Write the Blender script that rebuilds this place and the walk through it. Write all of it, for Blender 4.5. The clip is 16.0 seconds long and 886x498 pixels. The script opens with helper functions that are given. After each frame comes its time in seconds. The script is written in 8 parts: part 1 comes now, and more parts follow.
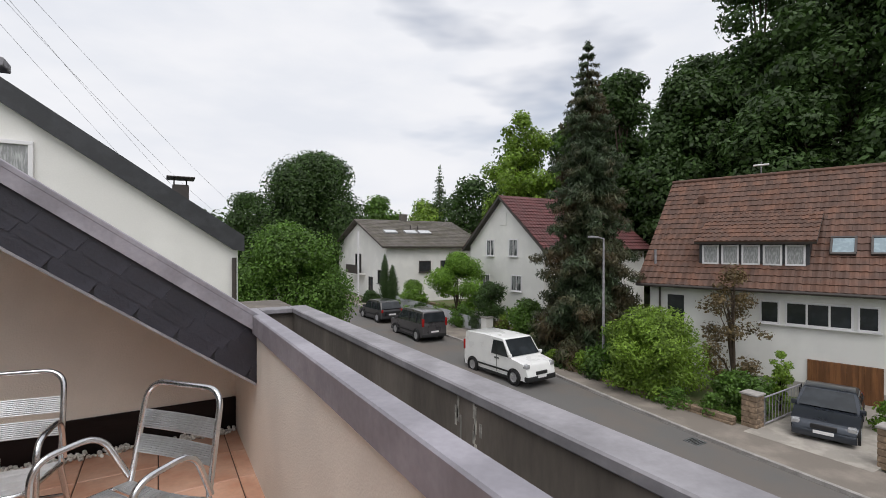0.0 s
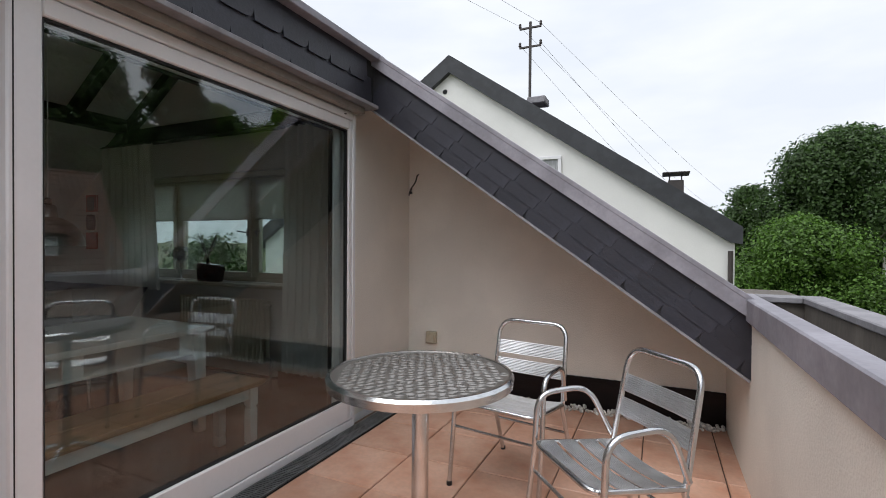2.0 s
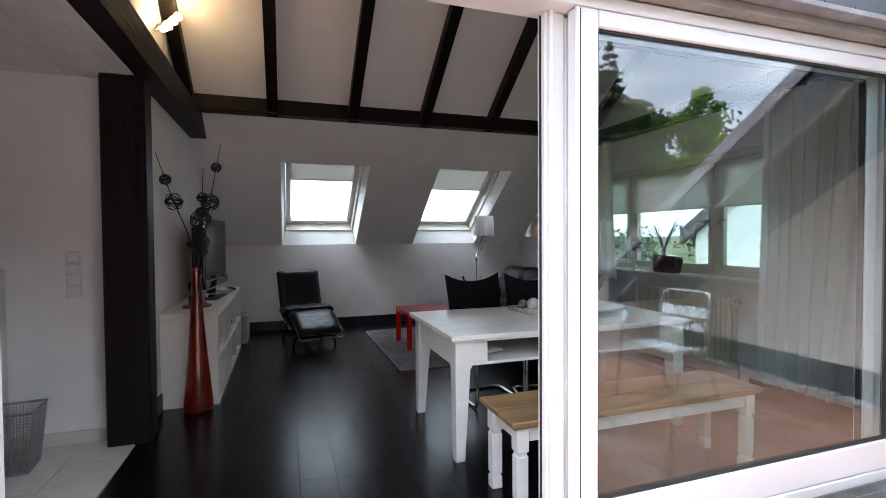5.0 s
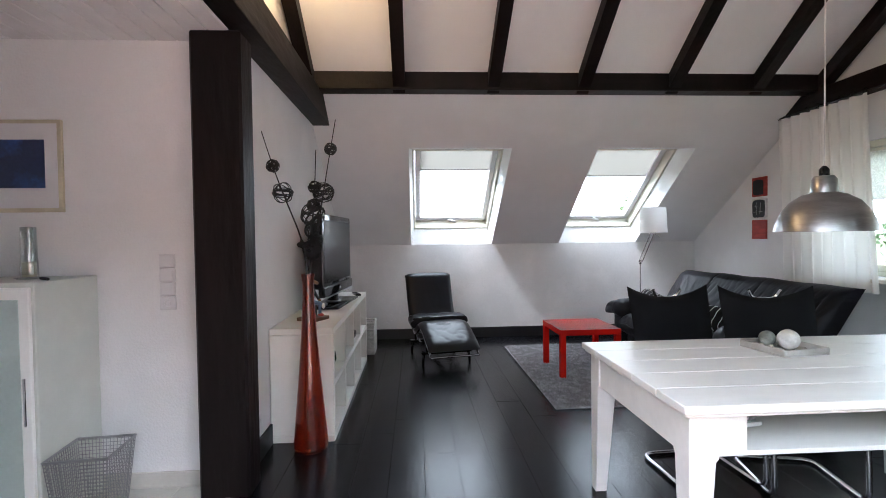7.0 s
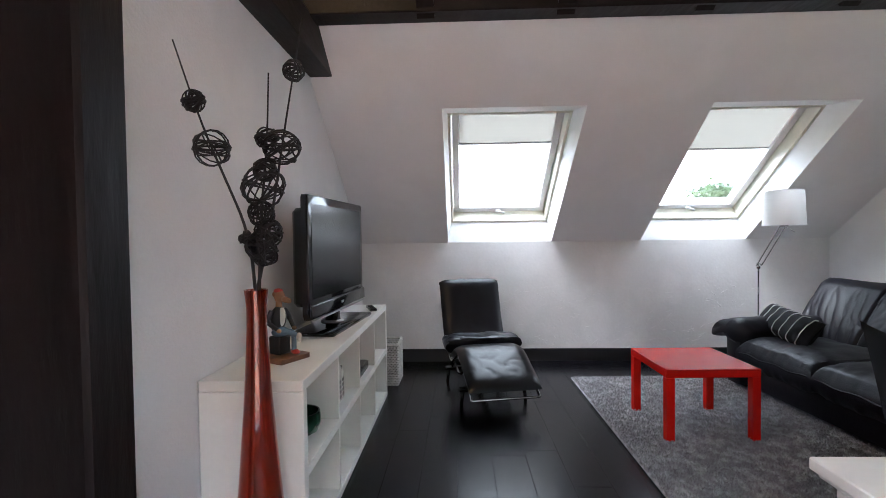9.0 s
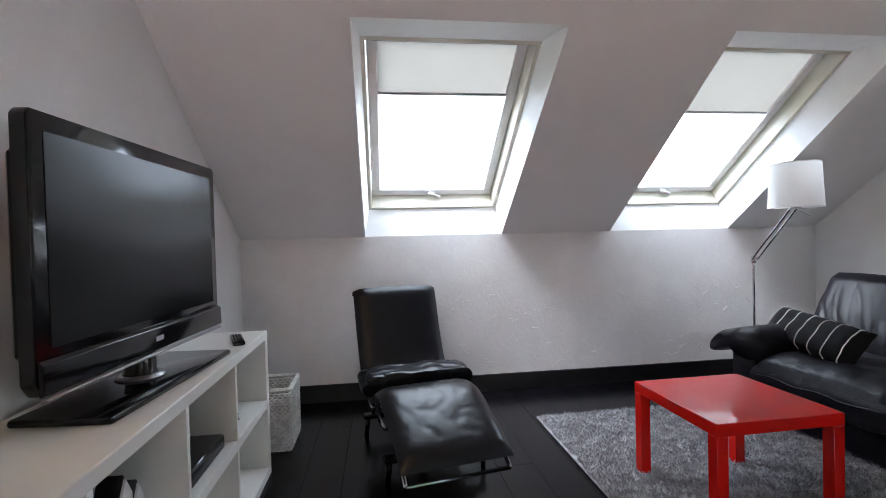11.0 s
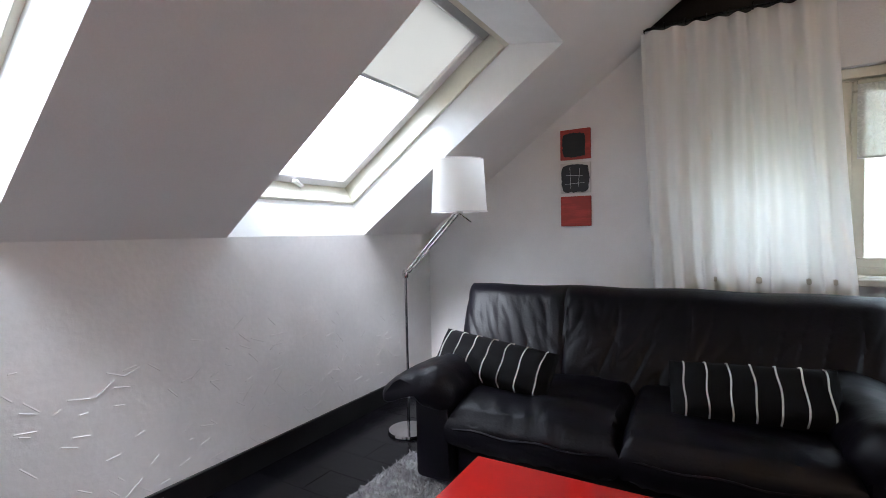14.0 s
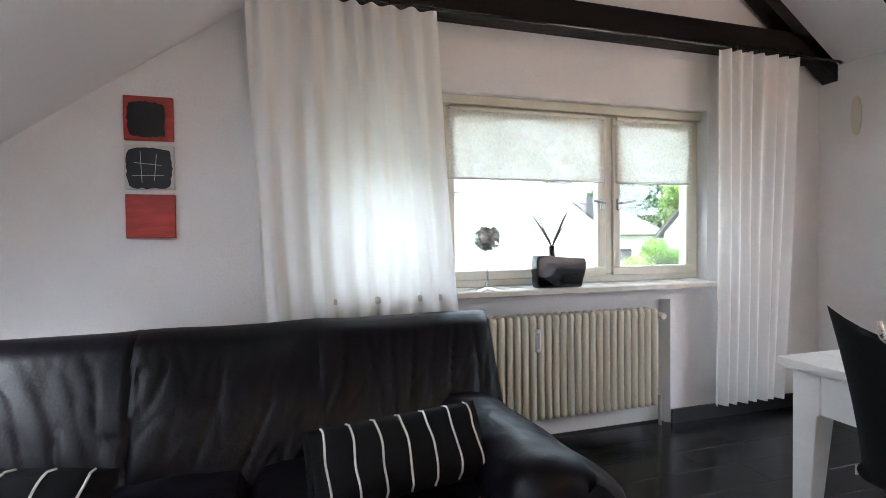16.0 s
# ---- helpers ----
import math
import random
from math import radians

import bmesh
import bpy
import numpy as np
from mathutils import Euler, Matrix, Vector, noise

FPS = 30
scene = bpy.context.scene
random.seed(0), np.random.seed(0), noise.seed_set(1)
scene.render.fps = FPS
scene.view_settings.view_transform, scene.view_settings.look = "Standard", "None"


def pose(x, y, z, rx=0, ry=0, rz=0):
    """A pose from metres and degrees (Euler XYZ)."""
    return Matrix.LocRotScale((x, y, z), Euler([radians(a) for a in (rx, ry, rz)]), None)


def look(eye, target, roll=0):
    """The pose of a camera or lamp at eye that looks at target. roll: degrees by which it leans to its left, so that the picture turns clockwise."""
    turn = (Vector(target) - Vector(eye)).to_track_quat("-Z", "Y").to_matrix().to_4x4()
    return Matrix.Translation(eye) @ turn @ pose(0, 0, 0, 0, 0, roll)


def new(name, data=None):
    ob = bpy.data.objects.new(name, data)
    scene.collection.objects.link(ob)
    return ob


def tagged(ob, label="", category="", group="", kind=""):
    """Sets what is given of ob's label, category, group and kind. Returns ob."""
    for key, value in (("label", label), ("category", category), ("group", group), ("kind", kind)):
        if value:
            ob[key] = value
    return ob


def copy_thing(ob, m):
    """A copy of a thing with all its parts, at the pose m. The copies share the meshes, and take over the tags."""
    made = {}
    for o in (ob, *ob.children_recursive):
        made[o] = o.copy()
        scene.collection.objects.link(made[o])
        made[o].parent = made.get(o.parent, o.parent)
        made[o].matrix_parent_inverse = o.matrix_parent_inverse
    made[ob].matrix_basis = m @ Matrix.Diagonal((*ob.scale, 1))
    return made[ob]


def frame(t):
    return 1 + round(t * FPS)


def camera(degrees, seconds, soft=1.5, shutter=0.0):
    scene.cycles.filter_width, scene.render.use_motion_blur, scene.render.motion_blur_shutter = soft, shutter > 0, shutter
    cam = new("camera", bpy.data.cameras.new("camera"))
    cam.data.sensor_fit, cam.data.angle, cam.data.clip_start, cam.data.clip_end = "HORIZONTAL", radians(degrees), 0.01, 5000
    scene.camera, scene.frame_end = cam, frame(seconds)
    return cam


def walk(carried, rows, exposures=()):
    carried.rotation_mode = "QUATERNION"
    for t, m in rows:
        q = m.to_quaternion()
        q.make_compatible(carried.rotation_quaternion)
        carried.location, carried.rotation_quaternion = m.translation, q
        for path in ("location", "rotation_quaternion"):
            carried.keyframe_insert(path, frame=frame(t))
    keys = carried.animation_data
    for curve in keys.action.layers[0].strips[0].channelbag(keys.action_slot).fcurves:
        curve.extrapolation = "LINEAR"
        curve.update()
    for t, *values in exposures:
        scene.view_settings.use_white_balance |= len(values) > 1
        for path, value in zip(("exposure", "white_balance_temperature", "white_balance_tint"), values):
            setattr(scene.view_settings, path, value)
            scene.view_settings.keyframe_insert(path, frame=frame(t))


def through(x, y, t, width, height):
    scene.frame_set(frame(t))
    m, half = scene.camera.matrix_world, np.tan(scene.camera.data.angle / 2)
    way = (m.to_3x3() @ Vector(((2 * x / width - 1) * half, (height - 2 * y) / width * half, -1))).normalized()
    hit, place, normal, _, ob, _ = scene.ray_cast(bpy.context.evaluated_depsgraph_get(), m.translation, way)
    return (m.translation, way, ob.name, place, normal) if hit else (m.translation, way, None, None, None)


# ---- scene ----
# ---------- camera and walk ----------
cam = camera(86.2, 16.0, soft=0.9)
# seconds, x, y, z, and the turns about x, y and z in degrees
PATH = [
    (0.0, 1.793, -0.004, 1.434, 89.70, -0.06, -30.86),
    (0.5, 1.856, 0.109, 1.424, 89.51, -0.39, -14.84),
    (1.0, 1.874, 0.226, 1.399, 89.49, -0.46, -1.92),
    (1.5, 1.857, 0.249, 1.347, 89.55, -0.44, 10.87),
    (2.0, 1.853, 0.186, 1.298, 89.39, -0.37, 24.43),
    (2.5, 1.837, 0.125, 1.276, 89.10, -0.17, 35.27),
    (3.0, 1.814, 0.072, 1.261, 89.08, -0.04, 43.71),
    (3.5, 1.776, 0.027, 1.272, 88.91, 0.10, 51.37),
    (4.0, 1.724, -0.014, 1.283, 88.80, 0.26, 58.64),
    (4.5, 1.647, -0.026, 1.276, 88.62, 0.32, 65.48),
    (5.0, 1.492, -0.041, 1.273, 88.59, 0.39, 71.44),
    (7.5, 0.181, 0.014, 1.267, 88.61, 0.76, 89.92),
    (8.0, -0.121, 0.057, 1.280, 88.61, 0.74, 92.27),
    (10.5, -1.744, 0.015, 1.139, 88.79, 1.26, 87.06),
    (11.0, -2.005, 0.037, 1.145, 88.88, 1.47, 82.37),
    (11.5, -2.320, 0.103, 1.160, 88.80, 1.48, 76.89),
    (12.0, -2.593, 0.155, 1.170, 88.76, 1.33, 70.93),
    (12.5, -2.888, 0.168, 1.161, 88.57, 1.24, 62.40),
    (13.0, -3.132, 0.204, 1.168, 88.33, 1.33, 52.64),
    (13.5, -3.305, 0.309, 1.173, 88.40, 1.32, 42.87),
    (14.0, -3.438, 0.401, 1.182, 88.04, 1.14, 30.80),
    (14.5, -3.505, 0.519, 1.188, 87.86, 1.26, 16.36),
    (15.0, -3.521, 0.757, 1.180, 87.72, 1.12, 3.86),
    (15.5, -3.518, 0.980, 1.202, 88.39, 0.83, -5.32),
    (16.0, -3.625, 1.132, 1.190, 88.80, 0.64, -16.28),
]
EXPOSURES = [(0.0, -0.2, 6300, 12), (1.2, -0.33, 6250, 12), (2.5, 0.25, 5950, 9), (3.5, 0.9, 5750, 8), (4.5, 1.65, 5600, 9), (5.0, 1.95, 5600, 11), (7.5, 3.28, 5600, 13), (10.5, 3.2, 5600, 14), (12.8, 2.78, 5650, 15), (14.5, 3.36, 5700, 15), (16.0, 3.52, 5700, 15)]
walk(cam, [(t, pose(x, y, z, rx, ry, rz)) for t, x, y, z, rx, ry, rz in PATH], EXPOSURES)

# ---------- sky and sun ----------
world = bpy.data.worlds.new("cloudy_sky")
scene.world = world
world.use_nodes = True
wn, wl = world.node_tree.nodes, world.node_tree.links
wn.clear()
w_out = wn.new("ShaderNodeOutputWorld")
w_bg = wn.new("ShaderNodeBackground")
w_sky = wn.new("ShaderNodeTexSky")
w_sky.sky_type, w_sky.sun_disc = "NISHITA", False
SUN_UP, SUN_TURN = radians(62), radians(198)
w_sky.sun_elevation, w_sky.sun_rotation = SUN_UP, SUN_TURN
w_co = wn.new("ShaderNodeTexCoord")
w_map = wn.new("ShaderNodeMapping")
w_map.inputs["Scale"].default_value = (1.0, 1.0, 3.2)
w_noise = wn.new("ShaderNodeTexNoise")
w_noise.inputs["Scale"].default_value, w_noise.inputs["Detail"].default_value = 2.1, 4
w_ramp = wn.new("ShaderNodeValToRGB")
w_ramp.color_ramp.elements[0].position, w_ramp.color_ramp.elements[1].position = 0.14, 0.39
w_noise2 = wn.new("ShaderNodeTexNoise")
w_noise2.inputs["Scale"].default_value, w_noise2.inputs["Detail"].default_value = 3.6, 6
w_ramp2 = wn.new("ShaderNodeValToRGB")
w_ramp2.color_ramp.elements[0].position, w_ramp2.color_ramp.elements[1].position = 0.36, 0.62
w_ramp2.color_ramp.elements[0].color = (8.8, 9.0, 9.3, 1)
w_ramp2.color_ramp.elements[1].color = (9.9, 9.9, 9.9, 1)
w_mix = wn.new("ShaderNodeMixRGB")
wl.new(w_co.outputs["Generated"], w_map.inputs[0])
wl.new(w_map.outputs[0], w_noise.inputs["Vector"])
wl.new(w_map.outputs[0], w_noise2.inputs["Vector"])
wl.new(w_noise.outputs[0], w_ramp.inputs[0])
wl.new(w_noise2.outputs[0], w_ramp2.inputs[0])
wl.new(w_ramp.outputs[0], w_mix.inputs[0])
wl.new(w_sky.outputs[0], w_mix.inputs[1])
wl.new(w_ramp2.outputs[0], w_mix.inputs[2])
wl.new(w_mix.outputs[0], w_bg.inputs[0])
w_bg.inputs[1].default_value = 0.105
wl.new(w_bg.outputs[0], w_out.inputs[0])
sun = new("sun", bpy.data.lights.new("sun", "SUN"))
sun.data.energy, sun.data.angle, sun.data.color = 2.3, radians(50), (1.0, 0.96, 0.9)
sun.matrix_world = look((0, 0, 30), (0 - 30 * math.cos(SUN_UP) * math.sin(SUN_TURN), -30 * math.cos(SUN_UP) * math.cos(SUN_TURN), 30 - 30 * math.sin(SUN_UP)))


# ---------- materials ----------
def surf(name, col, rough=0.5, metal=0.0, var=0.12, scale=6.0, bump=0.15, bscale=60.0, col2=None, mix=(0.45, 0.62), stretch=(1, 1, 1), coat=0.0, rvar=0.12, island=0.0, piece=0.0, trans=0.0, spec=0.5, dist=0.004):
    """A node surface: base colour varied at a coarse and a fine scale, roughness varied, fine relief."""
    m = bpy.data.materials.new(name)
    m.use_nodes = True
    n, l = m.node_tree.nodes, m.node_tree.links
    b = n["Principled BSDF"]
    co = n.new("ShaderNodeTexCoord")
    mp = n.new("ShaderNodeMapping")
    mp.inputs["Scale"].default_value = stretch
    l.new(co.outputs["Object"], mp.inputs[0])
    big = n.new("ShaderNodeTexNoise")
    big.inputs["Scale"].default_value, big.inputs["Detail"].default_value = scale, 5
    fine = n.new("ShaderNodeTexNoise")
    fine.inputs["Scale"].default_value, fine.inputs["Detail"].default_value = bscale, 4
    l.new(mp.outputs[0], big.inputs["Vector"])
    l.new(mp.outputs[0], fine.inputs["Vector"])
    ramp = n.new("ShaderNodeValToRGB")
    ramp.color_ramp.elements[0].position, ramp.color_ramp.elements[1].position = mix
    other = col2 if col2 else tuple(c * (1 - 1.6 * var) for c in col)
    ramp.color_ramp.elements[0].color, ramp.color_ramp.elements[1].color = (*other, 1), (*col, 1)
    l.new(big.outputs[0], ramp.inputs[0])
    hsv = n.new("ShaderNodeHueSaturation")
    l.new(ramp.outputs[0], hsv.inputs["Color"])
    ma = n.new("ShaderNodeMath")
    ma.operation, ma.inputs[1].default_value, ma.inputs[2].default_value = "MULTIPLY_ADD", 2 * var, 1 - var
    l.new(fine.outputs[0], ma.inputs[0])
    value = ma.outputs[0]
    for amount, node, socket in ((piece, "ShaderNodeObjectInfo", "Random"), (island, "ShaderNodeNewGeometry", "Random Per Island")):
        if amount:
            info = n.new(node)
            m2 = n.new("ShaderNodeMath")
            m2.operation, m2.inputs[1].default_value, m2.inputs[2].default_value = "MULTIPLY_ADD", 2 * amount, 1 - amount
            l.new(info.outputs[socket], m2.inputs[0])
            m3 = n.new("ShaderNodeMath")
            m3.operation = "MULTIPLY"
            l.new(value, m3.inputs[0])
            l.new(m2.outputs[0], m3.inputs[1])
            value = m3.outputs[0]
    l.new(value, hsv.inputs["Value"])
    l.new(hsv.outputs[0], b.inputs["Base Color"])
    ra = n.new("ShaderNodeMath")
    ra.operation, ra.inputs[1].default_value, ra.inputs[2].default_value = "MULTIPLY_ADD", 2 * rvar * rough, rough * (1 - rvar)
    l.new(big.outputs[0], ra.inputs[0])
    l.new(ra.outputs[0], b.inputs["Roughness"])
    b.inputs["Metallic"].default_value = metal
    b.inputs["Coat Weight"].default_value = coat
    b.inputs["Coat Roughness"].default_value = 0.08
    b.inputs["Specular IOR Level"].default_value = spec
    if trans:
        b.inputs["Transmission Weight"].default_value = trans
    if bump:
        bu = n.new("ShaderNodeBump")
        bu.inputs["Strength"].default_value, bu.inputs["Distance"].default_value = bump, dist
        l.new(fine.outputs[0], bu.inputs["Height"])
        l.new(bu.outputs[0], b.inputs["Normal"])
    return m


def pane_glass(name, tint=(0.93, 0.96, 0.95), gloss=1.0):
    """Thin clear glass: straight through, with a mirror sheen that grows towards grazing angles."""
    m = bpy.data.materials.new(name)
    m.use_nodes = True
    n, l = m.node_tree.nodes, m.node_tree.links
    n.remove(n["Principled BSDF"])
    tr = n.new("ShaderNodeBsdfTransparent")
    tr.inputs[0].default_value = (*tint, 1)
    gl = n.new("ShaderNodeBsdfGlossy")
    gl.inputs["Roughness"].default_value = 0.0
    lw = n.new("ShaderNodeLayerWeight")
    lw.inputs["Blend"].default_value = 0.5
    pw = n.new("ShaderNodeMath")
    pw.operation, pw.inputs[1].default_value = "POWER", 4.0
    l.new(lw.outputs["Facing"], pw.inputs[0])
    fr = n.new("ShaderNodeMath")
    fr.operation, fr.inputs[1].default_value, fr.inputs[2].default_value = "MULTIPLY_ADD", 0.9, 0.05 * gloss
    l.new(pw.outputs[0], fr.inputs[0])
    mx = n.new("ShaderNodeMixShader")
    l.new(fr.outputs[0], mx.inputs[0])
    l.new(tr.outputs[0], mx.inputs[1])
    l.new(gl.outputs[0], mx.inputs[2])
    l.new(mx.outputs[0], n["Material Output"].inputs[0])
    return m


def sheer(name, col, see=0.35, pattern=0.0, through_it=0.5):
    """Thin cloth that lets light through."""
    m = bpy.data.materials.new(name)
    m.use_nodes = True
    n, l = m.node_tree.nodes, m.node_tree.links
    n.remove(n["Principled BSDF"])
    di, tl, tr = n.new("ShaderNodeBsdfDiffuse"), n.new("ShaderNodeBsdfTranslucent"), n.new("ShaderNodeBsdfTransparent")
    di.inputs[0].default_value = tl.inputs[0].default_value = (*col, 1)
    m1, m2 = n.new("ShaderNodeMixShader"), n.new("ShaderNodeMixShader")
    m1.inputs[0].default_value = through_it
    l.new(di.outputs[0], m1.inputs[1])
    l.new(tl.outputs[0], m1.inputs[2])
    co, nz, rp = n.new("ShaderNodeTexCoord"), n.new("ShaderNodeTexNoise"), n.new("ShaderNodeMapRange")
    nz.inputs["Scale"].default_value, nz.inputs["Detail"].default_value, nz.inputs["Distortion"].default_value = (26, 2, 2.5) if pattern else (300, 2, 0)
    l.new(co.outputs["Object"], nz.inputs["Vector"])
    l.new(nz.outputs[0], rp.inputs[0])
    rp.inputs[1].default_value, rp.inputs[2].default_value = 0.42, 0.58
    rp.inputs[3].default_value, rp.inputs[4].default_value = max(0, see - pattern), see + pattern
    l.new(rp.outputs[0], m2.inputs[0])
    l.new(m1.outputs[0], m2.inputs[1])
    l.new(tr.outputs[0], m2.inputs[2])
    l.new(m2.outputs[0], n["Material Output"].inputs[0])
    return m


def glow(name, col, strength):
    m = bpy.data.materials.new(name)
    m.use_nodes = True
    b = m.node_tree.nodes["Principled BSDF"]
    b.inputs["Base Color"].default_value = (*col, 1)
    b.inputs["Emission Color"].default_value, b.inputs["Emission Strength"].default_value = (*col, 1), strength
    return m


M_WALL = surf("white_wall_paint", (0.84, 0.83, 0.83), 0.85, var=0.03, scale=2.5, bump=0.35, bscale=90, dist=0.006)
M_PLASTER = surf("trowelled_white_plaster", (0.83, 0.82, 0.82), 0.8, var=0.04, scale=3, bump=0.25, bscale=40, dist=0.006)
M_SCRAPE = surf("raised_plaster_stroke", (0.80, 0.79, 0.79), 0.7, var=0.03, bump=0.2)
M_CEIL = surf("white_ceiling_paint", (0.82, 0.81, 0.81), 0.9, var=0.03, scale=2, bump=0.2, bscale=120)
M_REVEAL = surf("bright_white_lining", (0.86, 0.86, 0.85), 0.6, var=0.02, bump=0.08)
M_BEAM = surf("dark_brown_stained_beam", (0.011, 0.006, 0.006), 0.5, spec=0.25, var=0.3, scale=5, bump=0.6, bscale=22, stretch=(0.25, 1, 1), dist=0.01)
M_POST = surf("dark_brown_stained_post", (0.011, 0.006, 0.006), 0.5, spec=0.25, var=0.3, scale=5, bump=0.6, bscale=22, stretch=(1, 1, 0.2), dist=0.01)
M_PLANK = surf("black_lacquered_floorboard", (0.0060, 0.0057, 0.0082), 0.24, var=0.35, scale=3, bump=0.22, bscale=30, stretch=(0.5, 1.6, 1), piece=0.08, rvar=0.35, dist=0.003, spec=0.28)
M_SKIRT = surf("black_painted_skirting", (0.007, 0.006, 0.007), 0.4, var=0.2, bump=0.1)
M_TILE = surf("cream_floor_tile", (0.66, 0.63, 0.57), 0.25, var=0.06, scale=4, bump=0.05, piece=0.05)
M_GROUT = surf("grey_grout", (0.35, 0.33, 0.31), 0.9, var=0.1)
M_TERRA = surf("terracotta_terrace_tile", (0.50, 0.26, 0.17), 0.42, var=0.2, scale=5, bump=0.15, bscale=40, col2=(0.60, 0.38, 0.28), mix=(0.35, 0.65), piece=0.14, rvar=0.3)
M_TGROUT = surf("dark_terrace_joint", (0.12, 0.08, 0.06), 0.9)
M_RENDER = surf("cream_rendered_wall", (0.83, 0.79, 0.72), 0.85, var=0.05, scale=1.8, bump=0.5, bscale=110, dist=0.006)
M_RENDER2 = surf("white_house_render", (0.80, 0.79, 0.76), 0.9, var=0.05, scale=0.7, bump=0.3, bscale=40)
M_SLATE = surf("dark_fibre_cement_slate", (0.036, 0.036, 0.050), 0.5, var=0.18, scale=7, bump=0.3, bscale=70, piece=0.14, island=0.14, rvar=0.3)
M_FLASH = surf("weathered_grey_zinc", (0.34, 0.325, 0.365), 0.6, metal=0.1, var=0.16, scale=5, bump=0.1, bscale=50, rvar=0.3)
M_CAP = surf("weathered_light_zinc_cap", (0.30, 0.29, 0.31), 0.75, metal=0.0, var=0.16, scale=6, bump=0.15, bscale=60)
M_TROUGH = surf("stained_brown_trough", (0.19, 0.165, 0.14), 0.85, var=0.25, scale=3, bump=0.4, stretch=(1, 1, 0.3))
M_PVC = surf("white_pvc_frame", (0.76, 0.75, 0.76), 0.35, var=0.03, scale=2, bump=0.03, rvar=0.2)
M_SEAL = surf("black_rubber_seal", (0.015, 0.015, 0.016), 0.6, var=0.1, bump=0.0)
M_CREAMW = surf("cream_window_lacquer", (0.74, 0.71, 0.60), 0.4, var=0.05, scale=4, bump=0.06)
M_GLASS = pane_glass("clear_pane", (0.83, 0.88, 0.87), gloss=2.3)
M_SKYGLASS = pane_glass("roof_window_pane", gloss=0.95)
M_GRATE = surf("galvanised_drain_grate", (0.25, 0.26, 0.27), 0.45, metal=0.7, var=0.2, bump=0.1)
M_DARK = surf("near_black_shadow_gap", (0.02, 0.02, 0.02), 0.9, var=0.1)
M_PANEL = surf("white_ceiling_panelling", (0.70, 0.70, 0.70), 0.5, var=0.04, bump=0.05, piece=0.03)
M_WHITEP = surf("white_lacquered_wood", (0.80, 0.79, 0.76), 0.32, var=0.05, scale=5, bump=0.15, bscale=35, stretch=(1, 0.25, 1), rvar=0.25)
M_OAK = surf("oiled_pine_seat", (0.34, 0.205, 0.088), 0.4, var=0.22, scale=6, bump=0.2, bscale=28, stretch=(1.5, 0.15, 1))
M_BLEATH = surf("black_leather", (0.0040, 0.0034, 0.0070), 0.42, var=0.15, scale=5, spec=0.22, bump=0.3, bscale=90, rvar=0.15, dist=0.003)
M_GLEATH = surf("smooth_black_leather", (0.0045, 0.0045, 0.0075), 0.30, var=0.15, scale=5, spec=0.42, bump=0.12, bscale=90, rvar=0.2, dist=0.002)
M_BCLOTH = surf("black_cloth_cover", (0.0045, 0.0045, 0.006), 0.8, spec=0.2, var=0.2, scale=8, bump=0.4, bscale=200, dist=0.003)
M_STRIPE = surf("white_cord_stripe", (0.75, 0.74, 0.72), 0.8, var=0.1, bump=0.3, bscale=200)
M_RED = surf("glossy_red_lacquer", (0.50, 0.011, 0.006), 0.05, var=0.05, scale=4, bump=0.01, spec=0.42)
M_SHELF = surf("white_melamine_shelf", (0.86, 0.855, 0.81), 0.4, var=0.03, scale=3, bump=0.03)
M_BPLAST = surf("glossy_black_plastic", (0.006, 0.006, 0.008), 0.10, var=0.1, bump=0.0, rvar=0.05)
M_SCREEN = surf("matt_tv_screen", (0.003, 0.0033, 0.0045), 0.22, var=0.02, bump=0.0, rvar=0.0, spec=0.15)
M_SILVER = surf("silver_plastic", (0.45, 0.45, 0.46), 0.35, metal=0.6, var=0.06, bump=0.0)
M_CHROME = surf("chromed_tube", (0.75, 0.75, 0.76), 0.10, metal=1.0, var=0.05, bump=0.0)
M_SLAT = surf("ribbed_aluminium_slat", (0.80, 0.81, 0.83), 0.40, metal=0.9, var=0.08, scale=10, bump=0.05, bscale=90)
M_ALU = surf("brushed_aluminium_tube", (0.72, 0.73, 0.74), 0.24, metal=1.0, var=0.08, scale=10, bump=0.05, bscale=90)
M_BRUSH = surf("brushed_metal_shade", (0.50, 0.49, 0.48), 0.32, metal=1.0, var=0.15, scale=4, bump=0.1, bscale=60, stretch=(1, 1, 6))
M_RAD = surf("cream_enamelled_radiator", (0.64, 0.60, 0.48), 0.38, var=0.05, scale=4, bump=0.05)
M_CURTAIN = sheer("sheer_white_curtain", (0.93, 0.92, 0.90), 0.012, 0.0, 0.28)
M_BLIND = sheer("patterned_white_blind", (0.86, 0.86, 0.82), 0.10, 0.10, 0.36)
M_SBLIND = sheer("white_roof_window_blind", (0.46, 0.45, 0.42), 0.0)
M_SHADE = sheer("white_lamp_shade_cloth", (0.90, 0.89, 0.87), 0.02)
M_BASKET = surf("white_woven_wicker", (0.74, 0.72, 0.68), 0.7, var=0.15, scale=20, bump=0.6, bscale=90)
M_RUG = surf("grey_shaggy_rug", (0.37, 0.37, 0.385), 0.95, var=0.22, scale=18, bump=0.6, bscale=150, island=0.2)
M_AMBER = surf("translucent_orange_red_glass", (0.75, 0.07, 0.014), 0.03, var=0.3, scale=6, bump=0.0, coat=0.5, stretch=(1, 1, 0.3), trans=0.8)
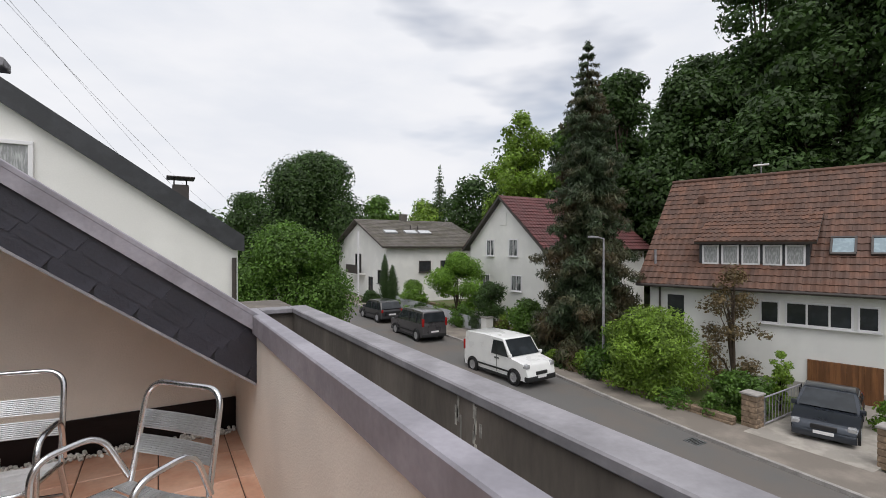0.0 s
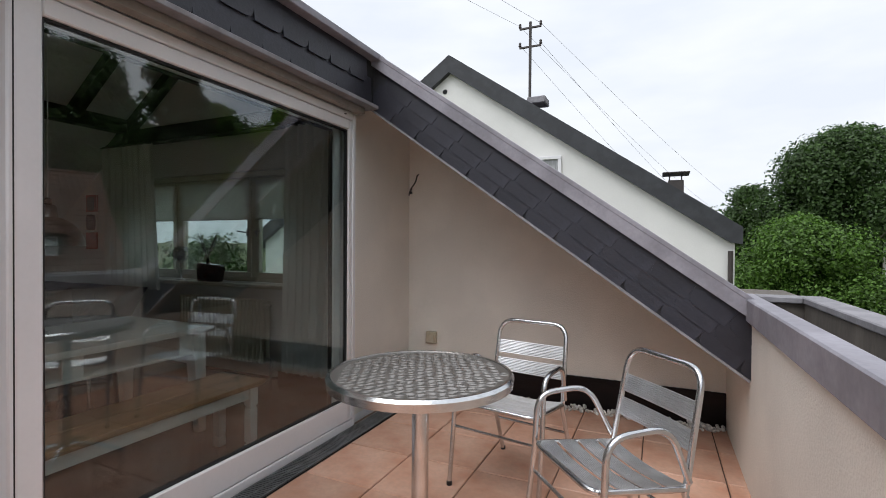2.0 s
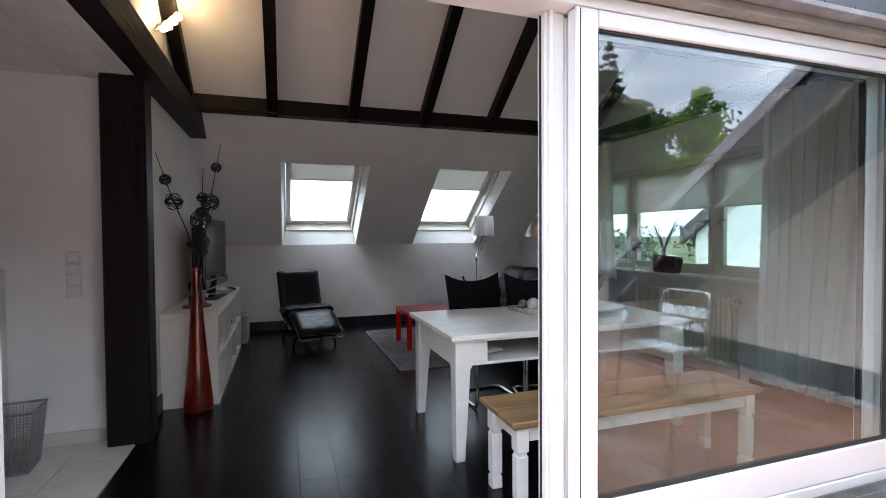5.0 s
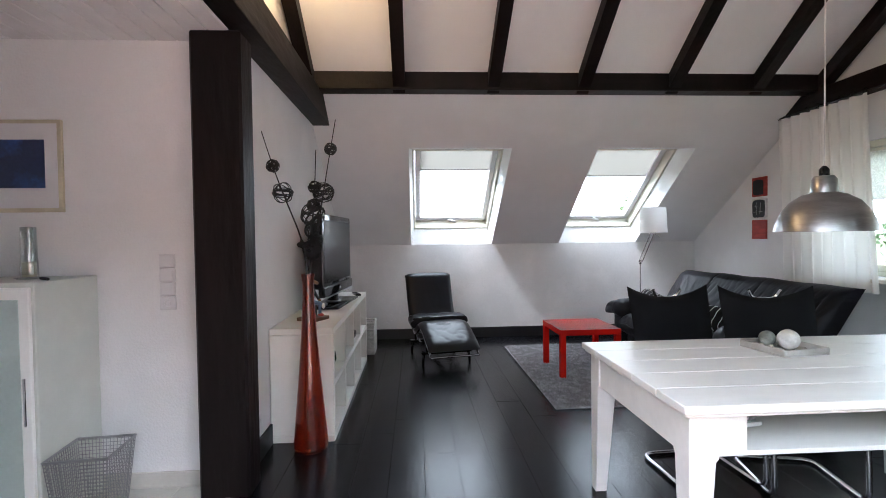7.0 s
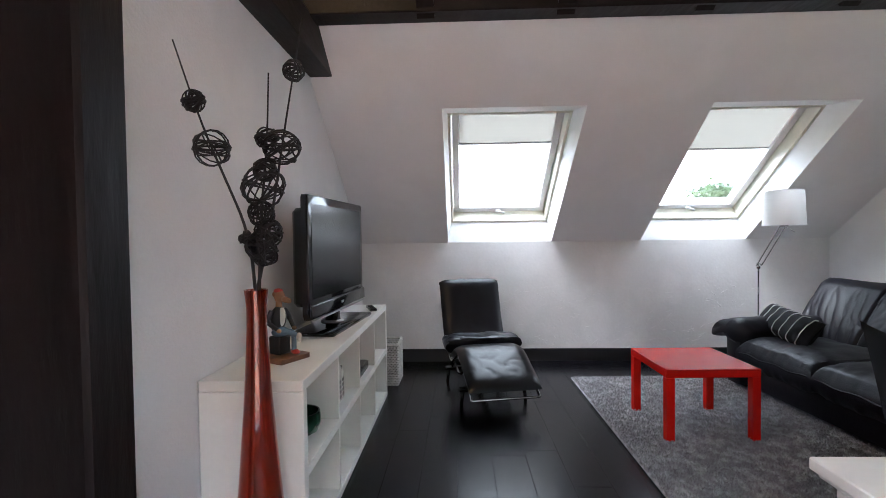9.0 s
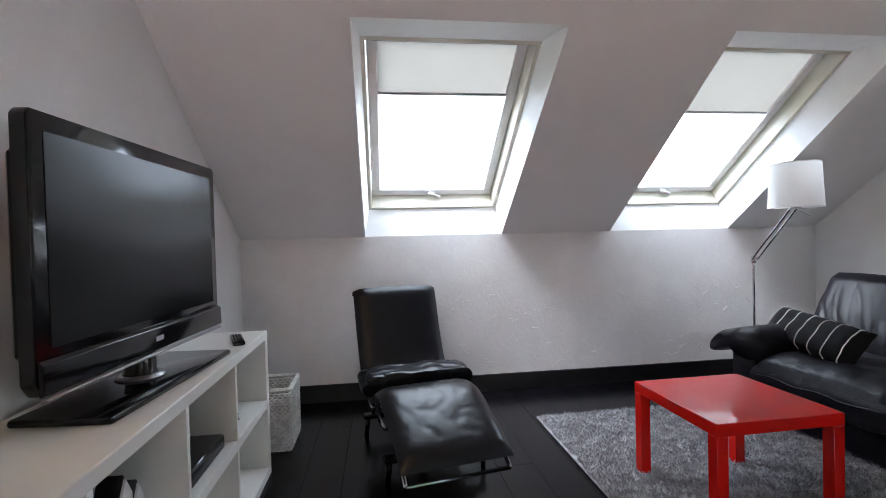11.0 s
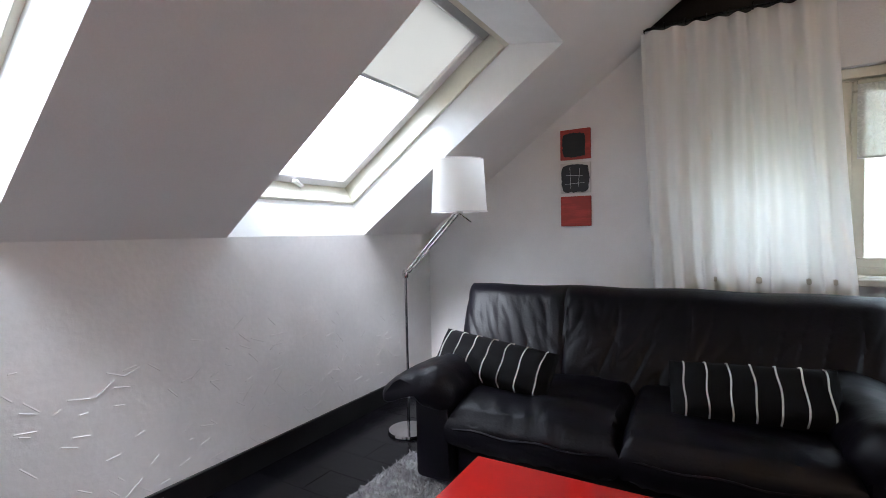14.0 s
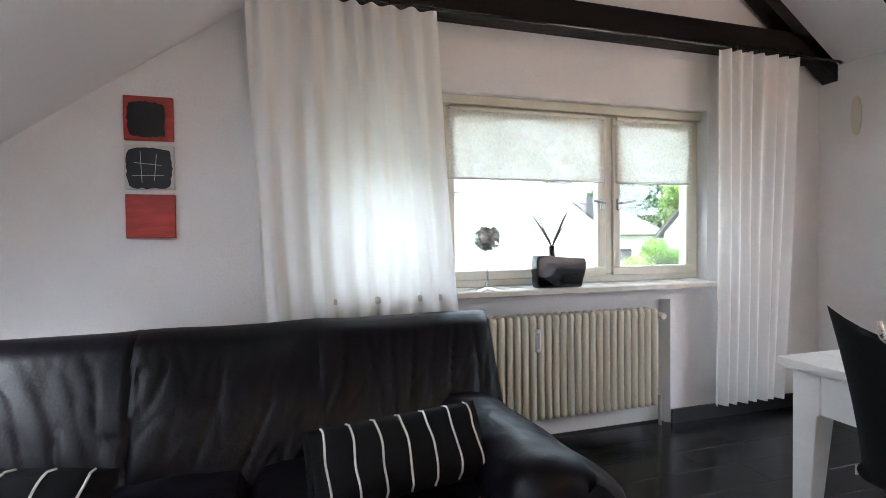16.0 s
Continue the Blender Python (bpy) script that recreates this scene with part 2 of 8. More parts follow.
M_BLACK = surf("black_painted_twig", (0.012, 0.011, 0.012), 0.6, var=0.2, bump=0.2)


# ---------- mesh helpers ----------
def place(name, bm, material, loc=(0, 0, 0), parent=None, smooth=False):
    me = bpy.data.meshes.new(name)
    bmesh.ops.recalc_face_normals(bm, faces=bm.faces)
    bm.to_mesh(me)
    bm.free()
    if smooth:
        me.shade_smooth()
        me.set_sharp_from_angle(angle=radians(40))
    for m in material if isinstance(material, (list, tuple)) else [material]:
        me.materials.append(m)
    ob = new(name, me)
    ob.location = loc
    ob.parent = parent
    return ob


def part(name, bm, material, parent, label="", loc=(0, 0, 0), smooth=True):
    """One mesh under a thing or a part, in that parent's own axes."""
    ob = place(name, bm, material, loc, parent, smooth)
    return tagged(ob, label) if label else ob


def fixed(name, bm, material, label="", category="", smooth=False):
    """A piece of the setting."""
    return tagged(place(name, bm, material, smooth=smooth), label, category, kind="structure")


def thing(name, loc, label, category, group="", turn=0.0):
    ob = new(name)
    ob.empty_display_size = 0.1
    ob.matrix_basis = pose(*loc, 0, 0, turn)
    return tagged(ob, label, category, group)


def box(x0, y0, z0, x1, y1, z1, bevel=0.0, bm=None, seg=1):
    """A box between two corners, its edges rounded by bevel; added to bm if one is given."""
    own = bmesh.new()
    g = bmesh.ops.create_cube(own, size=1.0)
    bmesh.ops.transform(own, matrix=Matrix.LocRotScale(((x0 + x1) / 2, (y0 + y1) / 2, (z0 + z1) / 2), None, (abs(x1 - x0), abs(y1 - y0), abs(z1 - z0))), verts=g["verts"])
    if bevel:
        bmesh.ops.bevel(own, geom=own.edges[:], offset=bevel, segments=seg, affect="EDGES", profile=0.5)
    return join(bm, own)


def join(bm, own):
    if bm is None:
        return own
    me = bpy.data.meshes.new("tmp")
    own.to_mesh(me)
    own.free()
    bm.from_mesh(me)
    bpy.data.meshes.remove(me)
    return bm


def moved(own, m, bm=None):
    bmesh.ops.transform(own, matrix=m, verts=own.verts)
    return join(bm, own)


def prism(points, axis, a, b, bevel=0.0, bm=None):
    """A flat outline, given in the two other axes, drawn out along one axis from a to b."""
    own = bmesh.new()
    def at(p, w):
        return {"x": (w, p[0], p[1]), "y": (p[0], w, p[1]), "z": (p[0], p[1], w)}[axis]
    lo = [own.verts.new(at(p, a)) for p in points]
    hi = [own.verts.new(at(p, b)) for p in points]
    own.faces.new(lo)
    own.faces.new(hi)
    for i in range(len(points)):
        j = (i + 1) % len(points)
        own.faces.new((lo[i], lo[j], hi[j], hi[i]))
    if bevel:
        bmesh.ops.bevel(own, geom=own.edges[:], offset=bevel, segments=2, affect="EDGES", profile=0.5)
    return join(bm, own)


def lathe(profile, seg=24, bm=None, at=(0, 0, 0), capped=True):
    """A turned shape: (radius, height) from bottom to top."""
    own = bmesh.new()
    rings = []
    for r, z in profile:
        rings.append([own.verts.new((at[0] + r * math.cos(2 * math.pi * i / seg), at[1] + r * math.sin(2 * math.pi * i / seg), at[2] + z)) for i in range(seg)])
    for lo, hi in zip(rings, rings[1:]):
        for i in range(seg):
            own.faces.new((lo[i], lo[(i + 1) % seg], hi[(i + 1) % seg], hi[i]))
    if capped and profile[0][0] > 1e-4:
        own.faces.new(rings[0])
    if capped and profile[-1][0] > 1e-4:
        own.faces.new(rings[-1])
    bmesh.ops.remove_doubles(own, verts=own.verts, dist=1e-5)
    return join(bm, own)


def tube(points, r, seg=8, bm=None, closed=False, taper=None):
    """A round bar along a line of points."""
    own = bmesh.new()
    pts = [Vector(p) for p in points]
    n = len(pts)
    rings, up = [], None
    for i, p in enumerate(pts):
        a = pts[i - 1] if i or closed else p
        b = pts[(i + 1) % n] if i < n - 1 or closed else p
        d = (b - a).normalized()
        if up is None:
            up = d.orthogonal().normalized()
        up = (up - d * up.dot(d)).normalized()
        side = d.cross(up)
        rr = r if taper is None else r + (taper - r) * i / (n - 1)
        rings.append([own.verts.new(p + rr * (math.cos(2 * math.pi * k / seg) * up + math.sin(2 * math.pi * k / seg) * side)) for k in range(seg)])
    pairs = list(zip(rings, rings[1:])) + ([(rings[-1], rings[0])] if closed else [])
    for lo, hi in pairs:
        for k in range(seg):
            own.faces.new((lo[k], lo[(k + 1) % seg], hi[(k + 1) % seg], hi[k]))
    if not closed:
        own.faces.new(rings[0])
        own.faces.new(rings[-1])
    return join(bm, own)


def rounded(points, radius, steps=5, closed=False):
    """The same line with its corners rounded off."""
    pts = [Vector(p) for p in points]
    out, n = [], len(pts)
    for i, p in enumerate(pts):
        if not closed and i in (0, n - 1):
            out.append(p)
            continue
        a, b = pts[i - 1] - p, pts[(i + 1) % n] - p
        r = min(radius, a.length * 0.49, b.length * 0.49)
        p0, p1 = p + a.normalized() * r, p + b.normalized() * r
        for k in range(steps + 1):
            t = k / steps
            out.append((1 - t) ** 2 * p0 + 2 * t * (1 - t) * p + t * t * p1)
    return out


def sheet(fn, nu, nv, thick=0.0):
    """A surface fn(u, v), u and v from 0 to 1, with a thickness along z-normal if given."""
    own = bmesh.new()
    g = [[own.verts.new(fn(i / nu, j / nv)) for j in range(nv + 1)] for i in range(nu + 1)]
    for i in range(nu):
        for j in range(nv):
            own.faces.new((g[i][j], g[i + 1][j], g[i + 1][j + 1], g[i][j + 1]))
    if thick:
        bmesh.ops.solidify(own, geom=own.faces[:], thickness=thick)
    return own


def cushion(sx, sy, sz, n=10, puff=0.5, rough=0.0, seed=0, power=4.0):
    """A soft pad: full in the middle, drawn in at the seams, with creases."""
    own = bmesh.new()
    bmesh.ops.create_cube(own, size=2.0)
    bmesh.ops.subdivide_edges(own, edges=own.edges[:], cuts=n, use_grid_fill=True)
    for v in own.verts:
        x, y, z = v.co
        ex = max(0.0, 1 - abs(x) ** power) ** (1 / power)
        ey = max(0.0, 1 - abs(y) ** power) ** (1 / power)
        w = (1 - puff) + puff * ex * ey
        wob = rough * noise.noise(Vector((x * 2.2 + seed * 7, y * 2.2, z * 1.1 + seed * 3)))
        rnd = 0.06 * (z * z)
        v.co = (x * sx / 2 * (1 - rnd), y * sy / 2 * (1 - rnd), (z * w + wob) * sz / 2)
    return own


# ---------- the flat: shell ----------
KX, KZ, PITCH = -5.48, 1.18, 0.7155           # knee wall, and the roof's rise per metre
RX, RZ = -2.0, 1.18 + 0.7155 * 3.48           # the ridge
GY, TVY = 3.61, -0.93                         # the gable wall's and the television wall's faces


def roof_z(x):
    return KZ + PITCH * (x - KX) if x < RX else RZ - 0.714 * (x - RX)


# floor and knee wall
fixed("floor", box(-5.64, -0.93, -0.25, -0.02, 3.85, -0.012), M_DARK, "dark subfloor under black lacquered boards", "floor")
fixed("floor_hall", box(-2.02, -2.6, -0.25, -0.02, -0.935, -0.012), M_GROUT, "grey grout bed of the hall tiles", "floor")
fixed("wall_knee", box(-5.74, -1.1, -0.25, KX, GY + 0.24, KZ - 0.001), M_PLASTER, "low white wall with trowelled plaster relief", "wall")
strokes = bmesh.new()
for i in range(230):
    y, z = random.uniform(-0.5, 3.3), 0.14 + 0.62 * random.random() ** 1.3
    a, ln = random.uniform(-0.9, 0.9), random.uniform(0.02, 0.085)
    own = box(-0.002, -ln / 2, -0.0022, 0.0026, ln / 2, 0.0024, 0.001)
    bend = random.uniform(-3, 3)
    for v in own.verts:
        v.co.z += bend * v.co.y ** 2
    moved(own, pose(KX, y, z, math.degrees(a), 0, 0), strokes)
tagged(place("plaster_stroke", strokes, M_SCRAPE), "scattered raised trowel marks on the white wall", "plaster", kind="stuff")

# the sloped ceiling with its two roof-window openings; s runs up the slope from the knee wall, d outwards
CA, SA = math.cos(math.atan(PITCH)), math.sin(math.atan(PITCH))


def slope(s, y, d):
    return Vector((KX + s * CA - d * SA, y, KZ + s * SA + d * CA))


SLOPE_LEN = (RX - KX) / CA
WINDOWS = ((-0.066, 0.948), (1.812, 2.815))
W_TOP = 1.645


def slab(bm, s0, s1, y0, y1, d0=0.0, d1=0.46):
    own = bmesh.new()
    c = [own.verts.new(slope(s, y, d)) for s in (s0, s1) for y in (y0, y1) for d in (d0, d1)]
    for f in ((0, 1, 3, 2), (4, 5, 7, 6), (0, 1, 5, 4), (2, 3, 7, 6), (0, 2, 6, 4), (1, 3, 7, 5)):
        own.faces.new([c[i] for i in f])
    return join(bm, own)


bm = bmesh.new()
slab(bm, W_TOP, SLOPE_LEN + 0.2, TVY - 0.15, GY + 0.24)
for y0, y1 in ((TVY - 0.15, WINDOWS[0][0]), (WINDOWS[0][1], WINDOWS[1][0]), (WINDOWS[1][1], GY + 0.24)):
    slab(bm, -0.02, W_TOP, y0, y1)
for y0, y1 in WINDOWS:
    slab(bm, -0.25, 0.0, y0, y1, 0.0, 0.46)
fixed("ceiling_slope", bm, M_CEIL, "sloped white ceiling under the roof", "ceiling")
bm = prism([(RX, RZ), (-0.002, roof_z(0.0)), (-0.002, roof_z(0.0) + 0.33), (RX, RZ + 0.42)], "y", TVY - 0.15, GY + 0.24)
fixed("ceiling_street_side", bm, M_CEIL, "sloped white ceiling towards the terrace", "ceiling")

# gable wall with its window opening and the radiator recess
WX0, WX1, WZ0, WZ1 = -3.58, -1.11, 0.91, 2.00
bm = bmesh.new()
box(-5.64, GY, -0.25, WX0, GY + 0.24, KZ + 0.0, bm=bm)
prism([(KX - 0.1, KZ), (WX0, KZ), (WX0, roof_z(WX0) + 0.05), (KX - 0.1, KZ + 0.01)], "y", GY, GY + 0.24, bm=bm)
prism([(WX0, WZ1), (WX1, WZ1), (WX1, roof_z(WX1) + 0.05), (RX, RZ + 0.05), (WX0, roof_z(WX0) + 0.05)], "y", GY, GY + 0.24, bm=bm)
prism([(WX1, -0.25), (-0.106, -0.25), (-0.106, roof_z(-0.1) + 0.05), (WX1, roof_z(WX1) + 0.05)], "y", GY, GY + 0.24, bm=bm)
box(WX0, GY, 0.795, WX1, GY + 0.24, WZ0, bm=bm)
box(WX0, GY + 0.10, -0.25, -1.40, GY + 0.24, 0.795, bm=bm)
box(-1.40, GY, -0.25, WX1, GY + 0.24, 0.795, bm=bm)
fixed("wall_gable", bm, M_WALL, "white gable wall with a window and radiator recess", "wall")

# television wall, hall walls
bm = bmesh.new()
prism([(-5.64, -0.25), (-1.99, -0.25), (-1.99, RZ), (RX, RZ + 0.03), (-5.64, roof_z(-5.64) + 0.03)], "y", TVY - 0.15, TVY, bm=bm)
prism([(-1.99, 2.295), (-0.01, 2.295), (-0.01, roof_z(-0.01) + 0.03), (-1.99, RZ + 0.02)], "y", TVY - 0.15, TVY, bm=bm)
fixed("wall_television", bm, M_WALL, "white wall behind the television", "wall")
fixed("wall_hall", box(-2.18, -2.75, -0.25, -2.02, -1.081, 2.5), M_WALL, "white hall wall with light switches", "wall")
fixed("wall_hall_end", box(-2.02, -2.75, -0.25, 0.14, -2.6, 2.5), M_WALL, "plain white end wall of the hall", "wall")
bm = bmesh.new()
for i in range(17):
    box(-2.02, -2.6 + i * 0.1, 2.28, -0.13, -2.504 + i * 0.1, 2.295, 0.004, bm=bm)
box(-2.02, -2.6, 2.295, -0.13, -0.93, 2.36, bm=bm)
fixed("ceiling_hall", bm, M_PANEL, "white panelled hall ceiling", "ceiling")

# street-side wall: pieces beside and over the glazing
DL, DM0, DR = -0.78, 0.872, 2.80
bm = bmesh.new()
box(-0.13, -2.75, -0.25, 0.0, DL - 0.07, 2.54, bm=bm)
box(-0.13, DR, -0.25, -0.105, GY - 0.001, 2.50, bm=bm)
box(-0.13, DL - 0.07, 2.15, 0.0, DR, 2.54, bm=bm)
fixed("wall_terrace_door", bm, M_WALL, "white wall round the terrace glazing", "wall")
bm = bmesh.new()
box(-0.105, DR + 0.001, 0.08, -0.10, 3.779, 2.5, bm=bm)
box(0.0, -2.6, 0.08, 0.02, DL - 0.07, 2.5, bm=bm)
fixed("wall_terrace_render", bm, M_RENDER, "cream rendered strip beside the glazing", "wall")

# skirting boards
bm = box(KX, -0.93, -0.01, KX + 0.016, GY, 0.125, 0.003)
fixed("baseboard", bm, M_SKIRT, "black painted skirting along the low wall", "baseboard")
fixed("baseboard_gable", box(-5.42, GY - 0.016, -0.01, -3.6, GY, 0.10, 0.003), M_SKIRT, "black painted skirting under the gable wall", "baseboard")
fixed("baseboard_gable_2", box(-1.40, GY - 0.016, -0.01, -0.14, GY, 0.09, 0.003), M_SKIRT, "black painted skirting beside the radiator", "baseboard")
fixed("baseboard_television", box(-5.42, TVY, -0.01, -2.0, TVY + 0.016, 0.125, 0.003), M_SKIRT, "black painted skirting behind the shelf", "baseboard")
fixed("baseboard_hall", box(-2.02, -2.6, -0.01, -2.008, -1.09, 0.08, 0.003), M_TILE, "cream tile skirting in the hall", "baseboard")

# timber frame
fixed("beam_purlin", box(-3.60, TVY, 2.49, -3.45, GY, 2.72, 0.008), M_BEAM, "dark brown stained purlin under the roof", "beam")
bm = prism([(-4.0, 2.30), (-3.78, 2.51), (-0.14, 2.51), (-0.14, 2.30)], "y", TVY - 0.0, TVY + 0.15, 0.006)
fixed("beam_tie_hall", bm, M_BEAM, "dark brown stained tie beam over the hall", "beam")
bm = prism([(-3.86, 2.36), (-3.70, 2.515), (-0.14, 2.515), (-0.14, 2.36)], "y", GY - 0.13, GY - 0.002, 0.006)
fixed("beam_tie_gable", bm, M_BEAM, "dark brown stained tie beam on the gable wall", "beam")
for i, y in enumerate((-0.865, -0.13, 0.655, 1.42, 2.20, 2.95, 3.53)):
    bm = bmesh.new()
    s0, s1 = (-3.56 - KX) / CA, SLOPE_LEN - 0.02
    slab(bm, s0, s1, y - 0.05, y + 0.05, -0.10, 0.0 - 0.001)
    fixed("beam_rafter" if not i else "beam_rafter_%d" % i, bm, M_BEAM, "dark brown stained rafter against the white ceiling", "beam")
for i, y in enumerate((-0.865, -0.13, 0.655, 1.42, 2.20, 2.95, 3.53)):
    bm = prism([(RX + 0.05, RZ - 0.04), (-0.14, roof_z(-0.14) - 0.002), (-0.14, roof_z(-0.14) - 0.11), (RX + 0.05, RZ - 0.15)], "y", y - 0.05, y + 0.05)
    fixed("beam_rafter_street_%d" % i, bm, M_BEAM, "dark brown stained rafter towards the terrace", "beam")
fixed("post_hall", box(-2.05, -1.088, -0.01, -1.88, -0.845, 2.285, 0.012), M_POST, "dark brown stained timber post at the hall", "post")
fixed("post_door", box(-0.155, 3.02, -0.01, -0.13, 3.17, 2.36, 0.004), M_POST, "dark brown stained timber post beside the glazing", "post")

M_VERGE0 = surf("dark_strip_backing", (0.035, 0.036, 0.042), 0.6, var=0.2, scale=5)
# ---------- terrace shell ----------
TZ = 0.10
fixed("terrace_slab", box(0.0, -2.6, -0.3, 2.31, 3.79, TZ - 0.012), M_TGROUT, "dark joint bed of the terrace tiles", "terrace floor")
fixed("wall_terrace_gable", prism([(-0.13, -0.3), (2.31, -0.3), (2.31, 0.9), (0.0, 2.5), (-0.13, 2.5)], "y", 3.78, 4.05), M_RENDER, "cream rendered side wall under the roof slope", "wall")
fixed("wall_terrace_end", box(-0.1, -2.8, -0.3, 2.66, -2.6, 1.9), M_RENDER, "plain cream end wall of the terrace", "wall")
fixed("trim_terrace_gable", box(-0.099, 3.76, TZ - 0.01, 2.27, 3.78, 0.33, 0.003), M_BEAM, "dark brown base strip on the terrace wall", "trim")


def strip(x):
    return 2.187 - 0.716 * (x - 0.11)


bm = prism([(-0.104, strip(-0.104)), (2.27, strip(2.27)), (2.27, strip(2.27) + 0.275), (-0.104, strip(-0.104) + 0.275)], "y", 2.895, 4.05)
prism([(0.0, strip(0.0) + 0.276), (2.27, strip(2.27) + 0.276), (2.27, strip(2.27) + 0.37), (0.0, strip(0.0) + 0.37)], "y", 2.895, 3.05, bm=bm)
fixed("roof_strip", bm, M_VERGE0, "strip of roof between terrace and gable", "roof")
bm = prism([(0.02, strip(0.02) - 0.012), (2.265, strip(2.265) - 0.012), (2.265, strip(2.265) + 0.003), (0.02, strip(0.02) + 0.003)], "y", 2.878, 2.93)
fixed("trim_slate_edge", bm, M_CAP, "thin light metal edge under the slates", "trim")
bm = prism([(0.10, strip(0.10) + 0.36), (2.29, strip(2.29) + 0.38), (2.29, strip(2.29) + 0.41), (0.10, strip(0.10) + 0.395)], "y", 2.86, 3.10, 0.004)
prism([(0.10, strip(0.10) + 0.29), (2.29, strip(2.29) + 0.30), (2.29, strip(2.29) + 0.385), (0.10, strip(0.10) + 0.365)], "y", 2.862, 2.874, bm=bm)
fixed("trim_roof_flashing", bm, M_FLASH, "weathered grey metal flashing along the roof edge", "trim")
bm = prism([(0.10, strip(0.10) + 0.28), (2.66, strip(2.66) + 0.28), (2.66, strip(2.66) + 0.30), (0.10, strip(0.10) + 0.30)], "y", 3.10, 4.35)
fixed("roof_slates", bm, M_SLATE, "dark slate roof covering", "roof")
# slate apron over the glazing
fixed("wall_apron", box(0.02, -2.6, 2.215, 0.105, 2.89, 2.505), M_DARK, "backing of the slate apron over the glazing", "wall")
bm = box(0.0, -2.6, 2.505, 0.17, 2.93, 2.548, 0.004)
fixed("trim_apron_top", bm, M_FLASH, "grey metal flashing over the slate apron", "trim")
bm = box(0.02, -2.6, 2.190, 0.15, 2.885, 2.214, 0.003)
fixed("trim_apron_edge", bm, M_CAP, "light metal drip edge under the slates", "trim")
bm = box(0.031, DL - 0.1, 2.148, 0.09, 2.815, 2.189, 0.004)
fixed("trim_awning_rail", bm, surf("taupe_awning_rail", (0.27, 0.24, 0.21), 0.5, var=0.15, scale=5), "taupe rail over the glazing", "trim")
# parapet with its trough
bm = bmesh.new()
box(2.27, -2.6, -0.6, 2.312, 3.9, 0.93, bm=bm)
fixed("wall_parapet", bm, M_RENDER, "cream rendered terrace parapet", "wall")
bm = box(2.245, -2.6, 0.93, 2.325, 3.19, 1.042, 0.006)
fixed("trim_parapet_inner", bm, M_FLASH, "grey metal fascia and cap of the parapet", "trim")
bm = box(2.515, -2.6, 1.01, 2.63, 3.19, 1.042, 0.005)
box(2.325, 3.07, 1.01, 2.515, 3.19, 1.042, 0.005, bm=bm)
fixed("trim_parapet_outer", bm, M_CAP, "pale weathered metal cap of the outer parapet", "trim")
bm = bmesh.new()
box(2.525, -2.6, -0.8, 2.60, 3.9, 1.01, bm=bm)
box(2.312, -2.6, -0.6, 2.525, 3.2, 0.50, bm=bm)
box(2.312, 3.1, 0.50, 2.525, 3.9, 1.01, bm=bm)
fixed("wall_parapet_outer", bm, M_TROUGH, "stained brown planting trough in the parapet", "wall")
bm = bmesh.new()
box(-6.0, -2.8, -6.0, 2.60, 4.05, -0.61, bm=bm)
fixed("wall_storey_below", bm, M_RENDER2, "white rendered storeys under the flat", "wall")


# ---------- ground ----------
GZ = -4.75


def ground_z(y):
    return GZ + 0.035 * max(0.0, min(y, 80) - 10)

# outdoors: one sheet of ground, the road and its kerbs
M_GROUND = surf("garden_grass_and_soil", (0.085, 0.12, 0.035), 0.95, var=0.3, scale=0.8, bump=0.6, bscale=14, col2=(0.11, 0.095, 0.05), mix=(0.35, 0.6))
M_ASPHALT = surf("worn_grey_asphalt", (0.135, 0.12, 0.108), 0.9, var=0.18, scale=0.5, bump=0.4, bscale=50, col2=(0.12, 0.115, 0.11))
M_PAVE = surf("grey_brown_pavement", (0.255, 0.222, 0.19), 0.9, var=0.18, scale=0.9, bump=0.4, bscale=40)
M_KERB = surf("concrete_kerb", (0.36, 0.34, 0.32), 0.9, var=0.15, scale=3, bump=0.3)


def kerb_x(y):
    return 16.15 + 0.083 * min(max(y, -30), 18) if y < 18 else 17.644 - 0.046 * (y - 18)


bm = bmesh.new()
ys = [-2500, -400, -100, -30, 0, 10, 20, 30, 40, 50, 60, 80, 120, 400, 2500]
xs = [-2500, -300, -60, -10, 10, 17, 30, 45, 60, 100, 300, 2500]
g = [[bm.verts.new((x, y, ground_z(y) - 0.12 + 0.22 * max(0, min(x, 110) - 42))) for y in ys] for x in xs]
for i in range(len(xs) - 1):
    for j in range(len(ys) - 1):
        bm.faces.new((g[i][j], g[i + 1][j], g[i + 1][j + 1], g[i][j + 1]))
fixed("ground", bm, M_GROUND, "grassy ground rising to a wooded hill", "ground", smooth=True)


def ribbon(name, x0, x1, lift, material, label, category, thick=0.10, y0=-60, y1=75, n=45):
    """A strip along the street between two offsets from the kerb line."""
    own = bmesh.new()
    rows = []
    for i in range(n + 1):
        y = y0 + (y1 - y0) * i / n
        z = ground_z(y) + lift
        rows.append([own.verts.new((kerb_x(y) + dx, y, z + dz)) for dx, dz in ((x0, -thick), (x0, 0), (x1, 0), (x1, -thick))])
    for a, b in zip(rows, rows[1:]):
        for k in range(3):
            own.faces.new((a[k], a[k + 1], b[k + 1], b[k]))
    return fixed(name, own, material, label, category)


